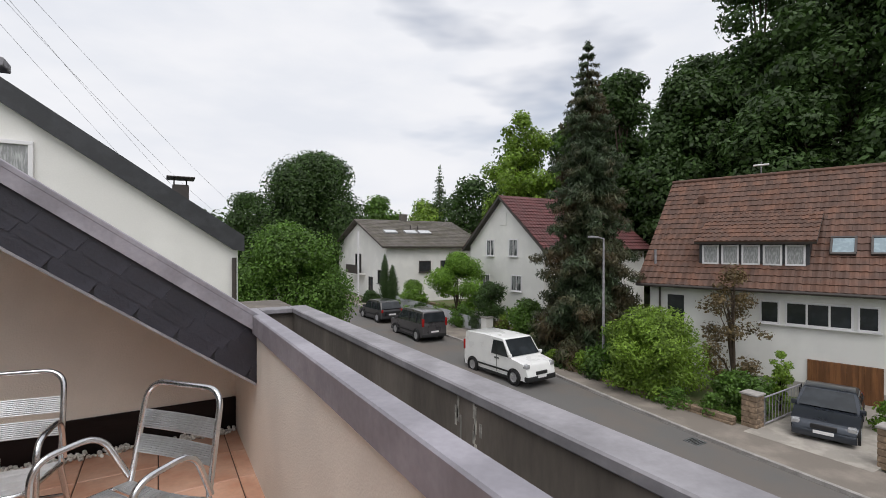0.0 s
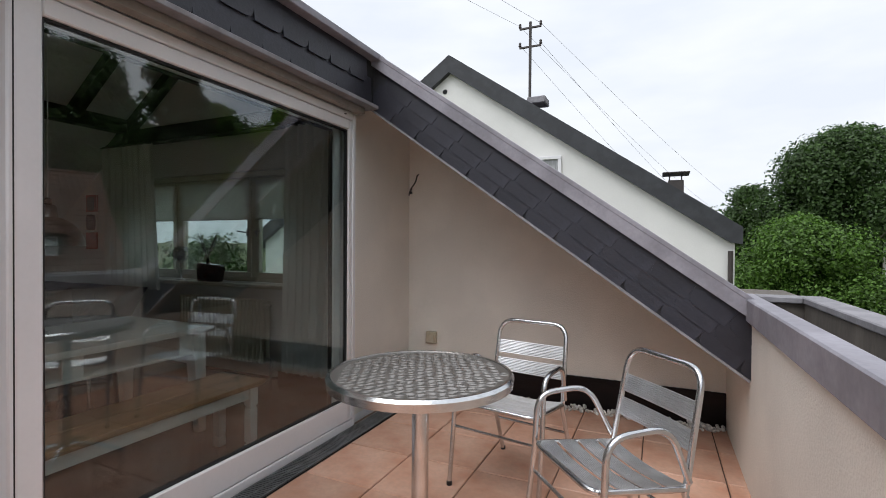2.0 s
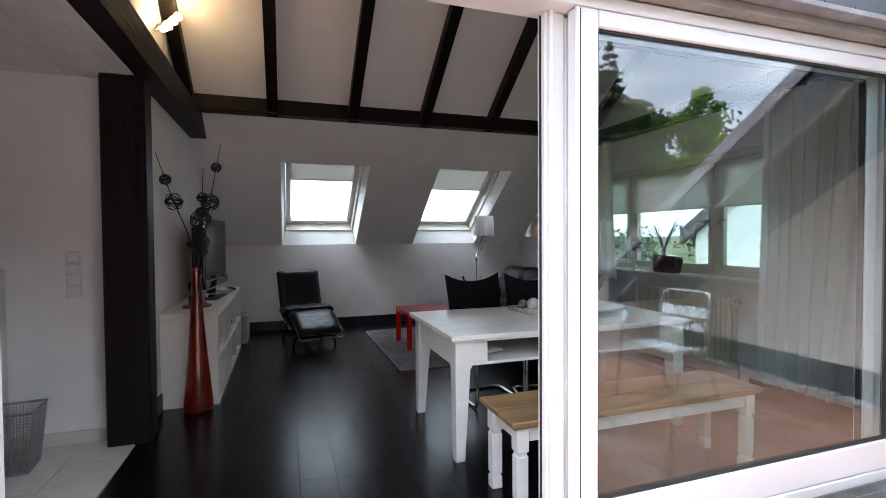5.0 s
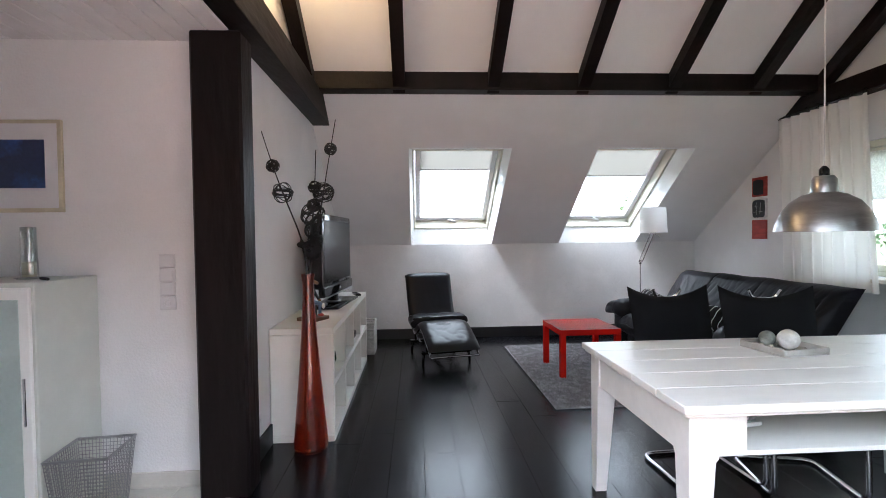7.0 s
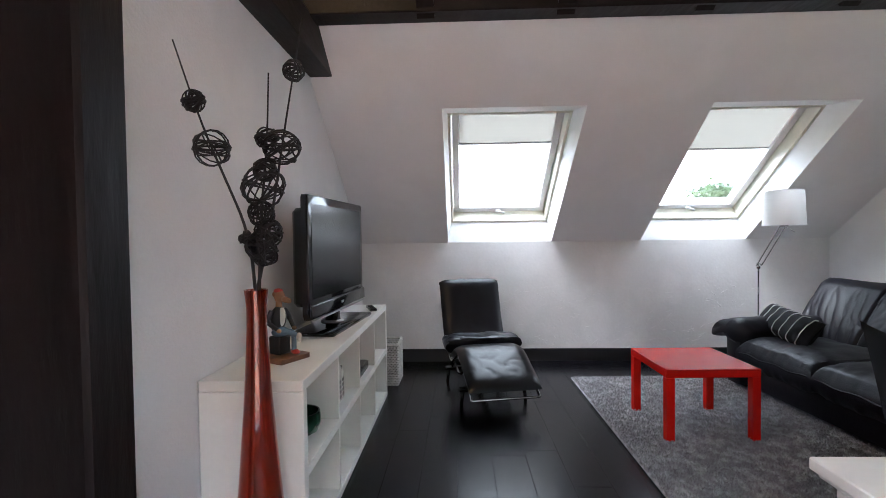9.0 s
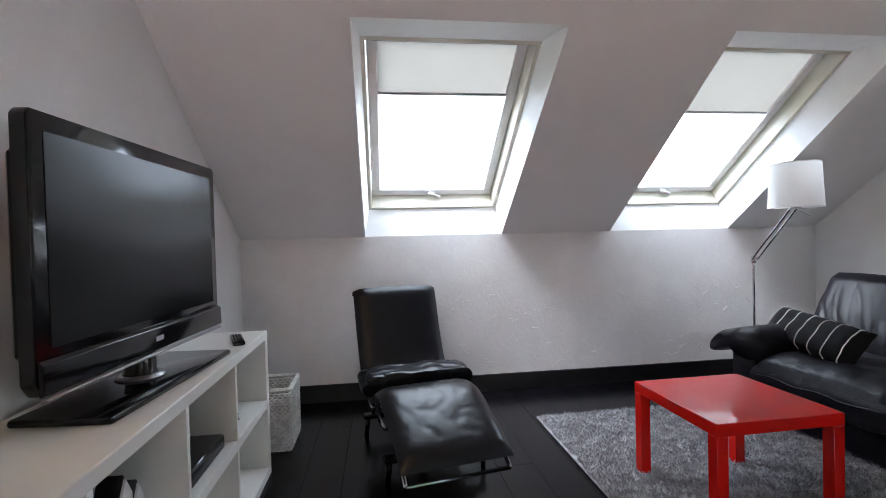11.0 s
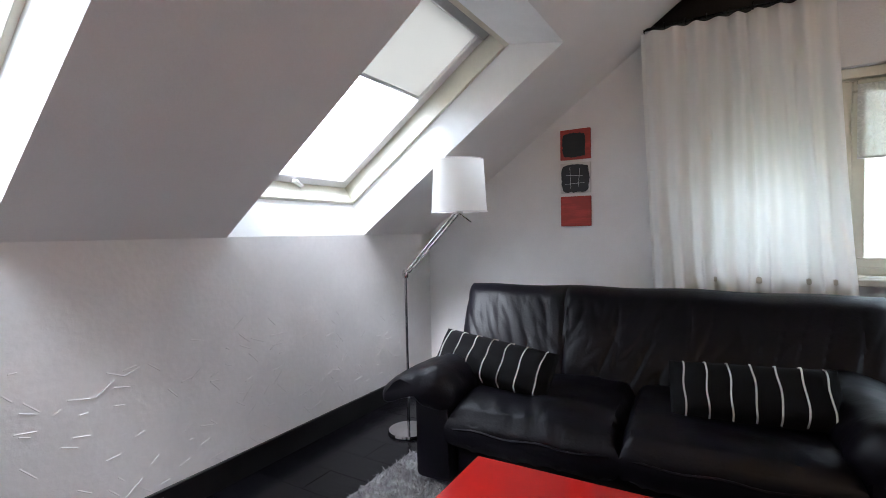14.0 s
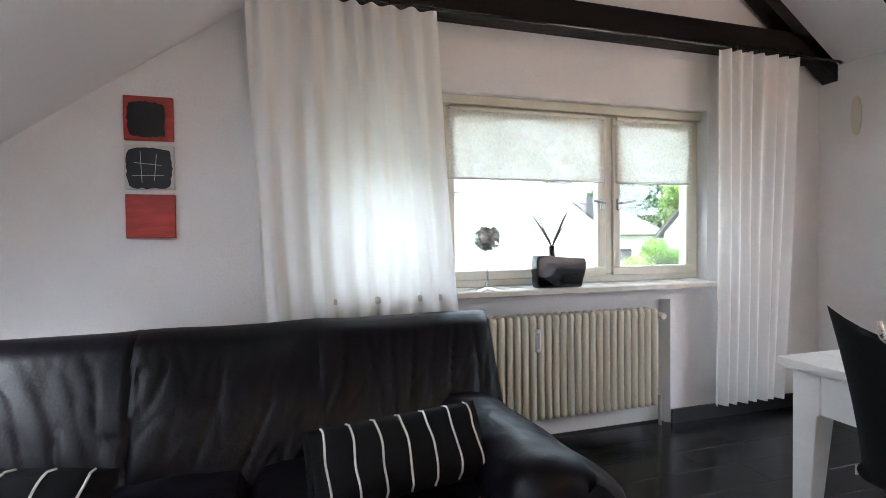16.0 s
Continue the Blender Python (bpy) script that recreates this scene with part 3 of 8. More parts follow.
ribbon("road", -6.2, 0.0, -0.03, M_ASPHALT, "worn grey asphalt street", "road")
ribbon("pavement", 0.14, 2.1, 0.06, M_PAVE, "grey-brown asphalt footpath", "pavement", 0.2)
ribbon("kerb", 0.0, 0.14, 0.07, M_KERB, "pale concrete kerb", "kerb", 0.2)
ribbon("pavement_near", -8.0, -6.34, 0.06, M_PAVE, "grey footpath on the near side", "pavement", 0.2)
ribbon("kerb_near", -6.34, -6.2, 0.07, M_KERB, "pale concrete kerb on the near side", "kerb", 0.2)


# ---------- glazing ----------
def frame_ring(x0, x1, y0, y1, z0, z1, w, bevel=0.006, bm=None):
    """Four bars round an upright opening in the plane of the terrace door."""
    bm = box(x0, y0, z0, x1, y0 + w, z1, bevel, bm)
    box(x0, y1 - w, z0, x1, y1, z1, bevel, bm)
    box(x0, y0 + w, z0, x1, y1 - w, z0 + w, bevel, bm)
    return box(x0, y0 + w, z1 - w, x1, y1 - w, z1, bevel, bm)


def terrace_glazing():
    t = tagged(new("door_terrace"), "large white PVC terrace glazing with an open sliding door", "glass door", kind="structure")
    bm = box(-0.12, DL - 0.07, 0.0, 0.03, DL, 2.148, 0.005)
    part("jamb", bm, M_PVC, t)
    part("jamb", box(-0.12, DR - 0.032, 0.14, 0.03, DR, 2.148, 0.005), M_PVC, t)
    part("head", box(-0.12, DL, 2.10, 0.03, DR - 0.032, 2.148, 0.005), M_PVC, t)
    part("threshold", box(-0.12, DL, 0.0, 0.04, DM0, 0.10, 0.005), M_PVC, t)
    part("threshold", box(-0.12, DM0, 0.0, 0.03, DR, 0.14, 0.005), M_PVC, t)
    bm = bmesh.new()
    box(-0.10, DM0, 0.10, -0.045, DM0 + 0.085, 2.10, 0.006, bm)
    box(-0.045, DM0 + 0.01, 0.10, -0.03, DM0 + 0.03, 2.10, 0.003, bm)
    part("sliding_leaf_stile", bm, M_PVC, t)
    part("leaf_seal", box(-0.078, DM0 - 0.005, 0.11, -0.068, DM0 - 0.0005, 2.09), M_SEAL, t, "thin black rubber seal")
    for y0, y1, z0, z1, out in ((DM0 + 0.085, 1.054, 0.142, 2.098, 0.028), (2.73, DR - 0.034, 0.142, 2.098, 0.024), (1.054, 2.73, 0.142, 0.278, 0.026), (1.054, 2.73, 2.034, 2.098, 0.026)):
        part("pane_frame", box(-0.03, y0, z0, out, y1, z1, 0.006), M_PVC, t)
    part("frame_groove", box(0.0275, DM0 + 0.10, 0.15, 0.0292, DM0 + 0.104, 2.09), M_SEAL, t)
    bm = frame_ring(-0.012, 0.012, 1.0545, 2.7295, 0.2785, 2.0335, 0.009, 0.0)
    part("pane_seal", bm, M_SEAL, t, "thin black rubber seal")
    p = part("pane", box(-0.004, 1.063, 0.287, 0.004, 2.721, 2.025), M_GLASS, t, "large clear fixed pane reflecting trees and sky", smooth=False)
    p.visible_shadow = False
    # the pushed-back leaf stands behind the fixed pane
    for y0, y1, z0, z1 in ((DM0 + 0.086, 1.03, 0.12, 2.09), (2.67, 2.745, 0.12, 2.09), (1.03, 2.67, 0.12, 0.235), (1.03, 2.67, 2.03, 2.09)):
        part("sliding_leaf_frame", box(-0.10, y0, z0, -0.05, y1, z1, 0.006), M_PVC, t)
    bm = frame_ring(-0.085, -0.06, 1.031, 2.669, 0.236, 2.029, 0.010, 0.0)
    part("leaf_glass_seal", bm, M_SEAL, t, "thin black rubber seal")
    part("latch", box(-0.02, DR - 0.028, 0.26, 0.05, DR - 0.006, 0.285, 0.004), M_PVC, t)
    for y in (DM0 + 0.13, DR - 0.12):
        part("screw_cap", lathe([(0.008, 0), (0.008, 0.006), (0.001, 0.008)], 10, at=(0.031, y, 2.12)), M_SEAL, t)
    return t


terrace_glazing()


def roof_window(i, y0, y1, drawn):
    t = tagged(new("window_roof_%d" % i), "white framed roof window with a half-drawn white blind", "roof window", kind="structure")
    m = Matrix(((CA, 0, -SA, KX), (0, 1, 0, 0), (SA, 0, CA, KZ), (0, 0, 0, 1)))
    t.matrix_basis = m
    d = 0.31
    # splayed lining: the opening narrows from the ceiling to the frame
    lo_s, hi_s, ya, yb, dd = 0.065, 1.435, y0 + 0.032, y1 - 0.032, 0.20
    for (s0, c0), (s1, c1), (s2, c2), (s3, c3), n_s, n_y in (
            ((0.0, y0), (0.0, y1), (lo_s, yb), (lo_s, ya), -0.02, 0.0), ((W_TOP, y0), (W_TOP, y1), (hi_s, yb), (hi_s, ya), 0.02, 0.0),
            ((0.0, y0), (W_TOP, y0), (hi_s, ya), (lo_s, ya), 0.0, -0.02), ((0.0, y1), (W_TOP, y1), (hi_s, yb), (lo_s, yb), 0.0, 0.02)):
        bm = bmesh.new()
        front = [bm.verts.new(p) for p in ((s0, c0, 0.0), (s1, c1, 0.0), (s2, c2, dd), (s3, c3, dd))]
        rear = [bm.verts.new(v.co + Vector((n_s, n_y, 0.012))) for v in front]
        bm.faces.new(front)
        bm.faces.new(rear)
        for k in range(4):
            bm.faces.new((front[k], front[(k + 1) % 4], rear[(k + 1) % 4], rear[k]))
        part("lining", bm, M_REVEAL, t, "bright white splayed lining", smooth=False)
    f = 0.022
    for x0_, x1_, c0, c1 in ((lo_s - 0.03, lo_s + f, ya - 0.03, yb + 0.03), (hi_s - f, hi_s + 0.03, ya - 0.03, yb + 0.03), (lo_s + f, hi_s - f, ya - 0.03, ya + f), (lo_s + f, hi_s - f, yb - f, yb + 0.03)):
        part("outer_frame", box(x0_, c0, dd - 0.002, x1_, c1, d + 0.10, 0.003), M_CREAMW, t)
    bm = bmesh.new()
    a, b, lo, hi, f = ya + 0.026, yb - 0.026, lo_s + 0.026, hi_s - 0.026, 0.06
    for x0_, x1_, c0, c1 in ((lo, lo + f, a, b), (hi - f, hi, a, b), (lo + f, hi - f, a, a + f), (lo + f, hi - f, b - f, b)):
        box(x0_, c0, d + 0.0, x1_, c1, d + 0.09, 0.006, bm)
    sash = part("sash", bm, M_PVC, t)
    g_ = part("pane", box(lo + f, a + f, d + 0.05, hi - f, b - f, d + 0.058), M_SKYGLASS, t, smooth=False)
    g_.visible_shadow = False
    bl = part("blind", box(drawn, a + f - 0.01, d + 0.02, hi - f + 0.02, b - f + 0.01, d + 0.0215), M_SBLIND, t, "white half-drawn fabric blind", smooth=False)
    part("blind_bar", box(drawn - 0.015, a + f - 0.01, d + 0.014, drawn + 0.005, b - f + 0.01, d + 0.028, 0.004), M_SILVER, bl, "grey metal pull bar")
    bm = bmesh.new()
    mid = (a + b) / 2
    box(lo + 0.012, mid - 0.022, d - 0.012, lo + 0.040, mid + 0.022, d + 0.002, 0.004, bm)
    moved(box(-0.012, -0.05, -0.008, 0.012, 0.05, 0.008, 0.004), pose(lo + 0.03, mid + 0.012, d - 0.026, 0, 0, 24), bm)
    part("handle", bm, M_PVC, t)
    part("blind_case", box(hi - 0.06, a + 0.02, d - 0.02, hi - 0.005, b - 0.02, d + 0.022, 0.008), M_SILVER, t, "grey blind cassette")


for i, (y0, y1) in enumerate(WINDOWS):
    roof_window(i + 1, y0, y1, (1.0, 0.885)[i])


def gable_window():
    t = tagged(new("window_gable"), "cream lacquered three-part window with patterned blinds", "window", kind="structure")
    y = GY + 0.05
    bm = bmesh.new()
    for x0, x1, z0, z1 in ((WX0, WX1, WZ1 - 0.06, WZ1 - 0.001), (WX0, WX1, WZ0 + 0.001, WZ0 + 0.05), (WX0, WX0 + 0.05, WZ0 + 0.05, WZ1 - 0.06), (WX1 - 0.05, WX1, WZ0 + 0.05, WZ1 - 0.06), (-1.83, -1.77, WZ0 + 0.05, WZ1 - 0.06), (-2.92, -2.86, WZ0 + 0.05, WZ1 - 0.06)):
        box(x0, y + 0.03, z0, x1, y + 0.12, z1, 0.005, bm)
    part("window_frame", bm, M_CREAMW, t)
    part("roller_box", box(WX0, y - 0.005, WZ1 - 0.055, WX1, y + 0.029, WZ1 - 0.001, 0.004), M_CREAMW, t)
    for a, b in ((WX0 + 0.045, -2.915), (-2.865, -1.825), (-1.775, WX1 - 0.045)):
        bm = bmesh.new()
        z0, z1, f = WZ0 + 0.04, WZ1 - 0.065, 0.055
        for x0, x1, c0, c1 in ((a, b, z0, z0 + f), (a, b, z1 - f, z1), (a, a + f, z0 + f, z1 - f), (b - f, b, z0 + f, z1 - f)):
            box(x0, y + 0.015, c0, x1, y + 0.07, c1, 0.006, bm)
        s = part("sash", bm, M_CREAMW, t)
        p = part("pane", box(a + f, y + 0.045, z0 + f, b - f, y + 0.05, z1 - f), M_GLASS, s, smooth=False)
        p.visible_shadow = False
        bl = part("blind", box(a + 0.02, y + 0.006, 1.535, b - 0.02, y + 0.0072, WZ1 - 0.07), M_BLIND, t, "white blind with a leaf pattern", smooth=False)
        part("blind_bar", box(a + 0.02, y + 0.002, 1.525, b - 0.02, y + 0.012, 1.537, 0.003), M_PVC, bl)
        part("blind_tube", tube([(a + 0.02, y + 0.008, WZ1 - 0.075), (b - 0.02, y + 0.008, WZ1 - 0.075)], 0.012), M_CREAMW, bl)
    for x in (-1.86, -1.74):
        bm = box(x - 0.012, y - 0.002, 1.36, x + 0.012, y + 0.015, 1.43, 0.004)
        moved(tube([(0, 0, 0), (0, -0.03, 0), (0.09 if x > -1.80 else -0.09, -0.035, 0.012)], 0.007), Matrix.Translation((x, y, 1.40)), bm)
        part("window_handle", bm, M_SILVER, t, "silver lever handle")
    part("window_sill", box(-3.58, GY - 0.13, 0.872, -1.15, y + 0.03, 0.907, 0.006), surf("pale_stone_sill", (0.70, 0.66, 0.58), 0.35, var=0.08, scale=12), t, "pale stone inner sill")


gable_window()

# drain grate along the glazing
def drain():
    t = thing("drain_grate", (0.045, 0.0, TZ), "galvanised slotted drain grate along the terrace glazing", "drain grate")
    part("channel", box(0.0, DL, -0.008, 0.125, DR + 0.4, -0.004), M_DARK, t)
    for k in range(7):
        y = DL + k * 0.56
        bm = bmesh.new()
        for a, b in ((0.0, 0.008), (0.117, 0.125), (0.058, 0.066)):
            box(a, y + 0.003, -0.004, b, y + 0.557, 0.005, bm=bm)
        for j in range(38):
            box(0.008, y + 0.005 + j * 0.0148, -0.003, 0.117, y + 0.011 + j * 0.0148, 0.004, bm=bm)
        part("grate_panel", bm, M_GRATE, t, smooth=False)


drain()


# ---------- living room ----------
def low_shelf():
    x0, x1, y0, y1, h, t = -4.461, -2.49, -0.925, -0.533, 0.715, 0.042
    c = thing("low_shelf", (x0, y0, 0), "low white open cube shelf under the television", "shelf")
    w, d = x1 - x0, y1 - y0
    part("top", box(0, 0, h - t, w, d, h, 0.003), M_SHELF, c)
    part("base", box(0, 0, 0, w, d, t, 0.003), M_SHELF, c)
    part("middle_shelf", box(t, 0.002, h / 2 - 0.02, w - t, d - 0.002, h / 2 + 0.02, 0.002), M_SHELF, c)
    for x in (0, w - t):
        part("side_panel", box(x, 0, t + 0.0005, x + t, d, h - t - 0.0005, 0.003), M_SHELF, c)
    inner = (w - 2 * t) / 4
    for k in (1, 2, 3):
        x = t + k * inner
        for a, b in ((t, h / 2 - 0.02), (h / 2 + 0.02, h - t)):
            part("divider", box(x - 0.01, 0.003, a + 0.0005, x + 0.01, d - 0.003, b - 0.0005, 0.001), M_SHELF, c)
    return x0, inner, t


SX, SW, ST = low_shelf()


def television():
    t = thing("television", (-3.61, -0.705, 0.715), "large black flat television on its stand on the shelf", "television", turn=-5)
    w = 0.93
    bm = prism([(-w / 2, 0.13), (-w / 2 + 0.02, 0.10), (w / 2 - 0.02, 0.10), (w / 2, 0.13), (w / 2, 0.73), (w / 2 - 0.012, 0.745), (-w / 2 + 0.012, 0.745), (-w / 2, 0.73)], "y", -0.008, 0.03, 0.006)
    part("cabinet", bm, M_BPLAST, t)
    part("back_cover", box(-w / 2 + 0.07, -0.09, 0.16, w / 2 - 0.07, -0.007, 0.68, 0.02), M_BPLAST, t)
    part("screen", box(-w / 2 + 0.045, 0.0, 0.205, w / 2 - 0.045, 0.032, 0.70, 0.001), M_SCREEN, t, "dark matt screen", smooth=False)
    part("lower_bezel", prism([(0.031, 0.102), (0.045, 0.11), (0.043, 0.175), (0.031, 0.185)], "x", -w / 2 + 0.004, w / 2 - 0.004, 0.002), M_BPLAST, t)
    part("trim_line", box(-w / 2 + 0.01, 0.03, 0.093, w / 2 - 0.01, 0.046, 0.101, 0.002), M_SILVER, t, "thin silver strip")
    part("badge", box(-0.02, 0.044, 0.135, 0.02, 0.0455, 0.15), M_SILVER, t, "small silver maker's badge")
    part("neck", lathe([(0.06, 0.02), (0.045, 0.04), (0.045, 0.115)], 16, at=(0, -0.02, 0)), M_BPLAST, t)
    part("collar", lathe([(0.066, 0.018), (0.07, 0.026), (0.062, 0.034)], 20, at=(0, -0.02, 0)), M_SILVER, t)
    own = box(-0.36, -0.13, 0.0, 0.36, 0.12, 0.022, 0.009, seg=2)
    part("stand", own, M_BPLAST, t)


television()


def set_top_box():
    t = thing("set_top_box", (SX + ST + 1.5 * SW, -0.70, 0.3785), "flat black receiver in a shelf cube", "receiver")
    part("case", box(-0.17, -0.13, 0.0, 0.17, 0.13, 0.055, 0.005), M_BPLAST, t)
    part("front_panel", box(-0.168, 0.128, 0.006, 0.168, 0.134, 0.05, 0.002), M_SCREEN, t)
    for k in range(4):
        part("foot", lathe([(0.012, -0.0), (0.012, 0.004)], 8, at=(-0.14 + 0.28 * (k % 2), -0.1 + 0.2 * (k // 2), -0.0035)), M_SEAL, t)


set_top_box()
r = thing("remote_control", (-4.2, -0.60, 0.715), "black remote control lying on the shelf", "remote control", turn=20)
part("body", box(-0.10, -0.025, 0.0, 0.10, 0.025, 0.02, 0.007, seg=2), M_BPLAST, r)
for i in range(5):
    for j in range(3):
        part("button", box(-0.07 + i * 0.028, -0.016 + j * 0.012, 0.019, -0.055 + i * 0.028, -0.008 + j * 0.012, 0.0225, 0.001), M_SEAL, r)


def shelf_ornaments():
    m_house, m_roof = surf("white_glazed_house", (0.78, 0.77, 0.74), 0.25, var=0.05, bump=0), surf("dark_glazed_roof", (0.03, 0.028, 0.03), 0.3, bump=0.05)
    t = thing("ornament_houses", (SX + ST + 2.5 * SW, -0.62, 0.3785), "row of small white and black ornamental gabled houses", "ornament")
    for i, (h, w) in enumerate(((0.12, 0.05), (0.16, 0.055), (0.135, 0.05))):
        x = -0.085 + i * 0.057
        hs = part("gabled_house", prism([(x, 0), (x + w, 0), (x + w, h), (x + w * 0.75, h + 0.02), (x + w / 2, h + 0.045), (x + w * 0.25, h + 0.02), (x, h)], "y", -0.03, 0.03, 0.002), m_house, t)
        part("roof", prism([(x + 0.004, h + 0.006), (x + w / 2, h + 0.055), (x + w - 0.004, h + 0.006)], "y", -0.034, 0.024, 0.001), m_roof, hs)
        for a in range(2):
            for b in range(4):
                part("window", box(x + 0.009 + a * 0.02, 0.029, 0.015 + b * 0.026, x + 0.021 + a * 0.02, 0.0315, 0.032 + b * 0.026), m_roof, hs)
    t = thing("ornament", (SX + ST + 0.5 * SW, -0.62, 0.3785), "two tiny shiny metal trinkets in a shelf cube", "ornament")
    for x in (-0.03, 0.03):
        part("trinket", lathe([(0.012, 0), (0.02, 0.008), (0.012, 0.02), (0.017, 0.032), (0.004, 0.045)], 12, at=(x, 0.4 * x, 0)), M_CHROME, t)
    t = thing("bowl", (SX + ST + 3.4 * SW, -0.66, 0.3785), "dark green glazed bowl in a shelf cube", "bowl")
    part("body", lathe([(0.04, 0), (0.075, 0.02), (0.09, 0.06), (0.085, 0.105), (0.078, 0.105), (0.08, 0.06), (0.06, 0.022), (0.001, 0.018)], 20), surf("green_glaze", (0.012, 0.06, 0.03), 0.15, bump=0), t)


shelf_ornaments()


def figurine():
    """A seated painted figure on a wooden base, kept as a plain shape."""
    cols = [surf("brown_wood_base", (0.20, 0.085, 0.035), 0.5, var=0.25, stretch=(0.4, 2, 1)), surf("black_painted_jacket", (0.02, 0.018, 0.02), 0.5), surf("blue_painted_trousers", (0.15, 0.23, 0.33), 0.6), surf("tan_painted_head", (0.35, 0.17, 0.08), 0.5), surf("red_painted_cap", (0.5, 0.04, 0.02), 0.45), surf("white_painted_shirt", (0.7, 0.68, 0.64), 0.5)]
    bm = bmesh.new()
    def add(own, k):
        for f in own.faces:
            f.material_index = k
        join(bm, own)
    add(box(-0.095, -0.09, 0, 0.095, 0.09, 0.028, 0.004), 0)
    def egg(x, y, z, rx, ry, rz, tilt=0.0):
        own = bmesh.new()
        bmesh.ops.create_uvsphere(own, u_segments=14, v_segments=10, radius=1.0)
        return moved(own, pose(x, y, z, tilt, 0, 0) @ Matrix.Diagonal((rx, ry, rz, 1.0)))
    add(box(-0.04, -0.065, 0.028, 0.04, 0.012, 0.120, 0.006), 1)
    add(egg(0, -0.035, 0.205, 0.046, 0.036, 0.072, -8), 1)
    add(egg(0, -0.012, 0.215, 0.020, 0.022, 0.052, -8), 5)
    add(egg(0, -0.02, 0.140, 0.047, 0.042, 0.026), 2)
    add(tube(rounded([(-0.022, -0.01, 0.140), (-0.024, 0.05, 0.138), (-0.022, 0.052, 0.05)], 0.02), 0.0165, 10, taper=0.013), 2)
    add(tube(rounded([(0.024, -0.01, 0.142), (0.028, 0.055, 0.152), (-0.018, 0.072, 0.130)], 0.02), 0.0165, 10, taper=0.012), 2)
    add(egg(-0.022, 0.062, 0.042, 0.015, 0.028, 0.014), 4)
    add(egg(-0.030, 0.082, 0.116, 0.013, 0.016, 0.024), 5)
    for s in (-1, 1):
        add(tube(rounded([(0.040 * s, -0.035, 0.250), (0.074 * s, -0.035, 0.200), (0.052 * s, 0.02, 0.160)], 0.02), 0.0145, 10, taper=0.011), 1)
        add(egg(0.050 * s, 0.026, 0.156, 0.012, 0.014, 0.011), 3)
    add(tube([(0, -0.03, 0.255), (0, -0.026, 0.300)], 0.017, 10), 3)
    add(egg(0, -0.022, 0.322, 0.025, 0.030, 0.036), 3)
    add(egg(0, 0.022, 0.308, 0.017, 0.030, 0.016, -14), 3)
    add(egg(0, 0.046, 0.303, 0.015, 0.012, 0.014), 3)
    add(egg(0, -0.030, 0.350, 0.022, 0.026, 0.014), 4)
    for s in (-1, 1):
        add(egg(0.024 * s, -0.036, 0.335, 0.006, 0.010, 0.013), 3)
    ob = place("figurine", bm, cols, (-2.80, -0.72, 0.715), None, True)
    ob.rotation_euler.z = radians(-28)
    ob.scale = (0.84, 0.84, 0.84)
    tagged(ob, "small painted seated figurine with red cap on wooden base", "figurine")


figurine()


def floor_vase():
    v = thing("floor_vase", (-2.40, -0.66, 0.0), "tall tapering orange-red glass floor vase holding dark twigs", "vase")
    part("vase_body", lathe([(0.085, 0.0), (0.10, 0.015), (0.102, 0.06), (0.09, 0.18), (0.068, 0.42), (0.046, 0.70), (0.034, 0.92), (0.033, 1.0), (0.04, 1.06), (0.034, 1.06), (0.027, 1.0), (0.03, 0.9), (0.06, 0.42), (0.08, 0.15), (0.08, 0.02), (0.001, 0.018)], 28), M_AMBER, v)
    random.seed(11)
    twigs = (((0.0, 0.0, 1.02), (-0.03, -0.03, 1.25), (0.03, -0.16, 1.62), (0.05, -0.24, 1.90)), ((0.0, 0.01, 1.02), (0.02, 0.03, 1.3), (0.0, 0.05, 1.55), (0.0, 0.06, 1.80)), ((0.01, 0.0, 1.02), (0.0, 0.06, 1.3), (0.0, 0.11, 1.6), (0.0, 0.18, 1.98)))
    balls = (((0.24, 0.032), (0.62, 0.062), (0.85, 0.038)), ((0.12, 0.05), (0.30, 0.045), (0.45, 0.075), (0.60, 0.04), (0.78, 0.04)), ((0.10, 0.048), (0.20, 0.05), (0.66, 0.064), (0.95, 0.036)))
    for tw, bs in zip(twigs, balls):
        pts = rounded(tw, 0.3, 6)
        g = part("twig", tube(pts, 0.006, 6, taper=0.0025), M_BLACK, v, "black twig with woven balls")
        for u, rad in bs:
            f = u * (len(pts) - 1)
            i = min(int(f), len(pts) - 2)
            p = pts[i].lerp(pts[i + 1], f - i)
            bm = bmesh.new()
            for k in range(11):
                q = Matrix.Rotation(random.uniform(0, math.pi), 3, Vector((random.gauss(0, 1), random.gauss(0, 1), random.gauss(0, 1))).normalized())
                rr = rad * random.uniform(0.88, 1.0)
                tube([p + q @ Vector((rr * math.cos(a), rr * math.sin(a), 0)) for a in [2 * math.pi * j / 16 for j in range(16)]], 0.0032, 4, bm=bm, closed=True)
            tagged(part("woven_ball", bm, M_BLACK, g), kind="stuff")


floor_vase()


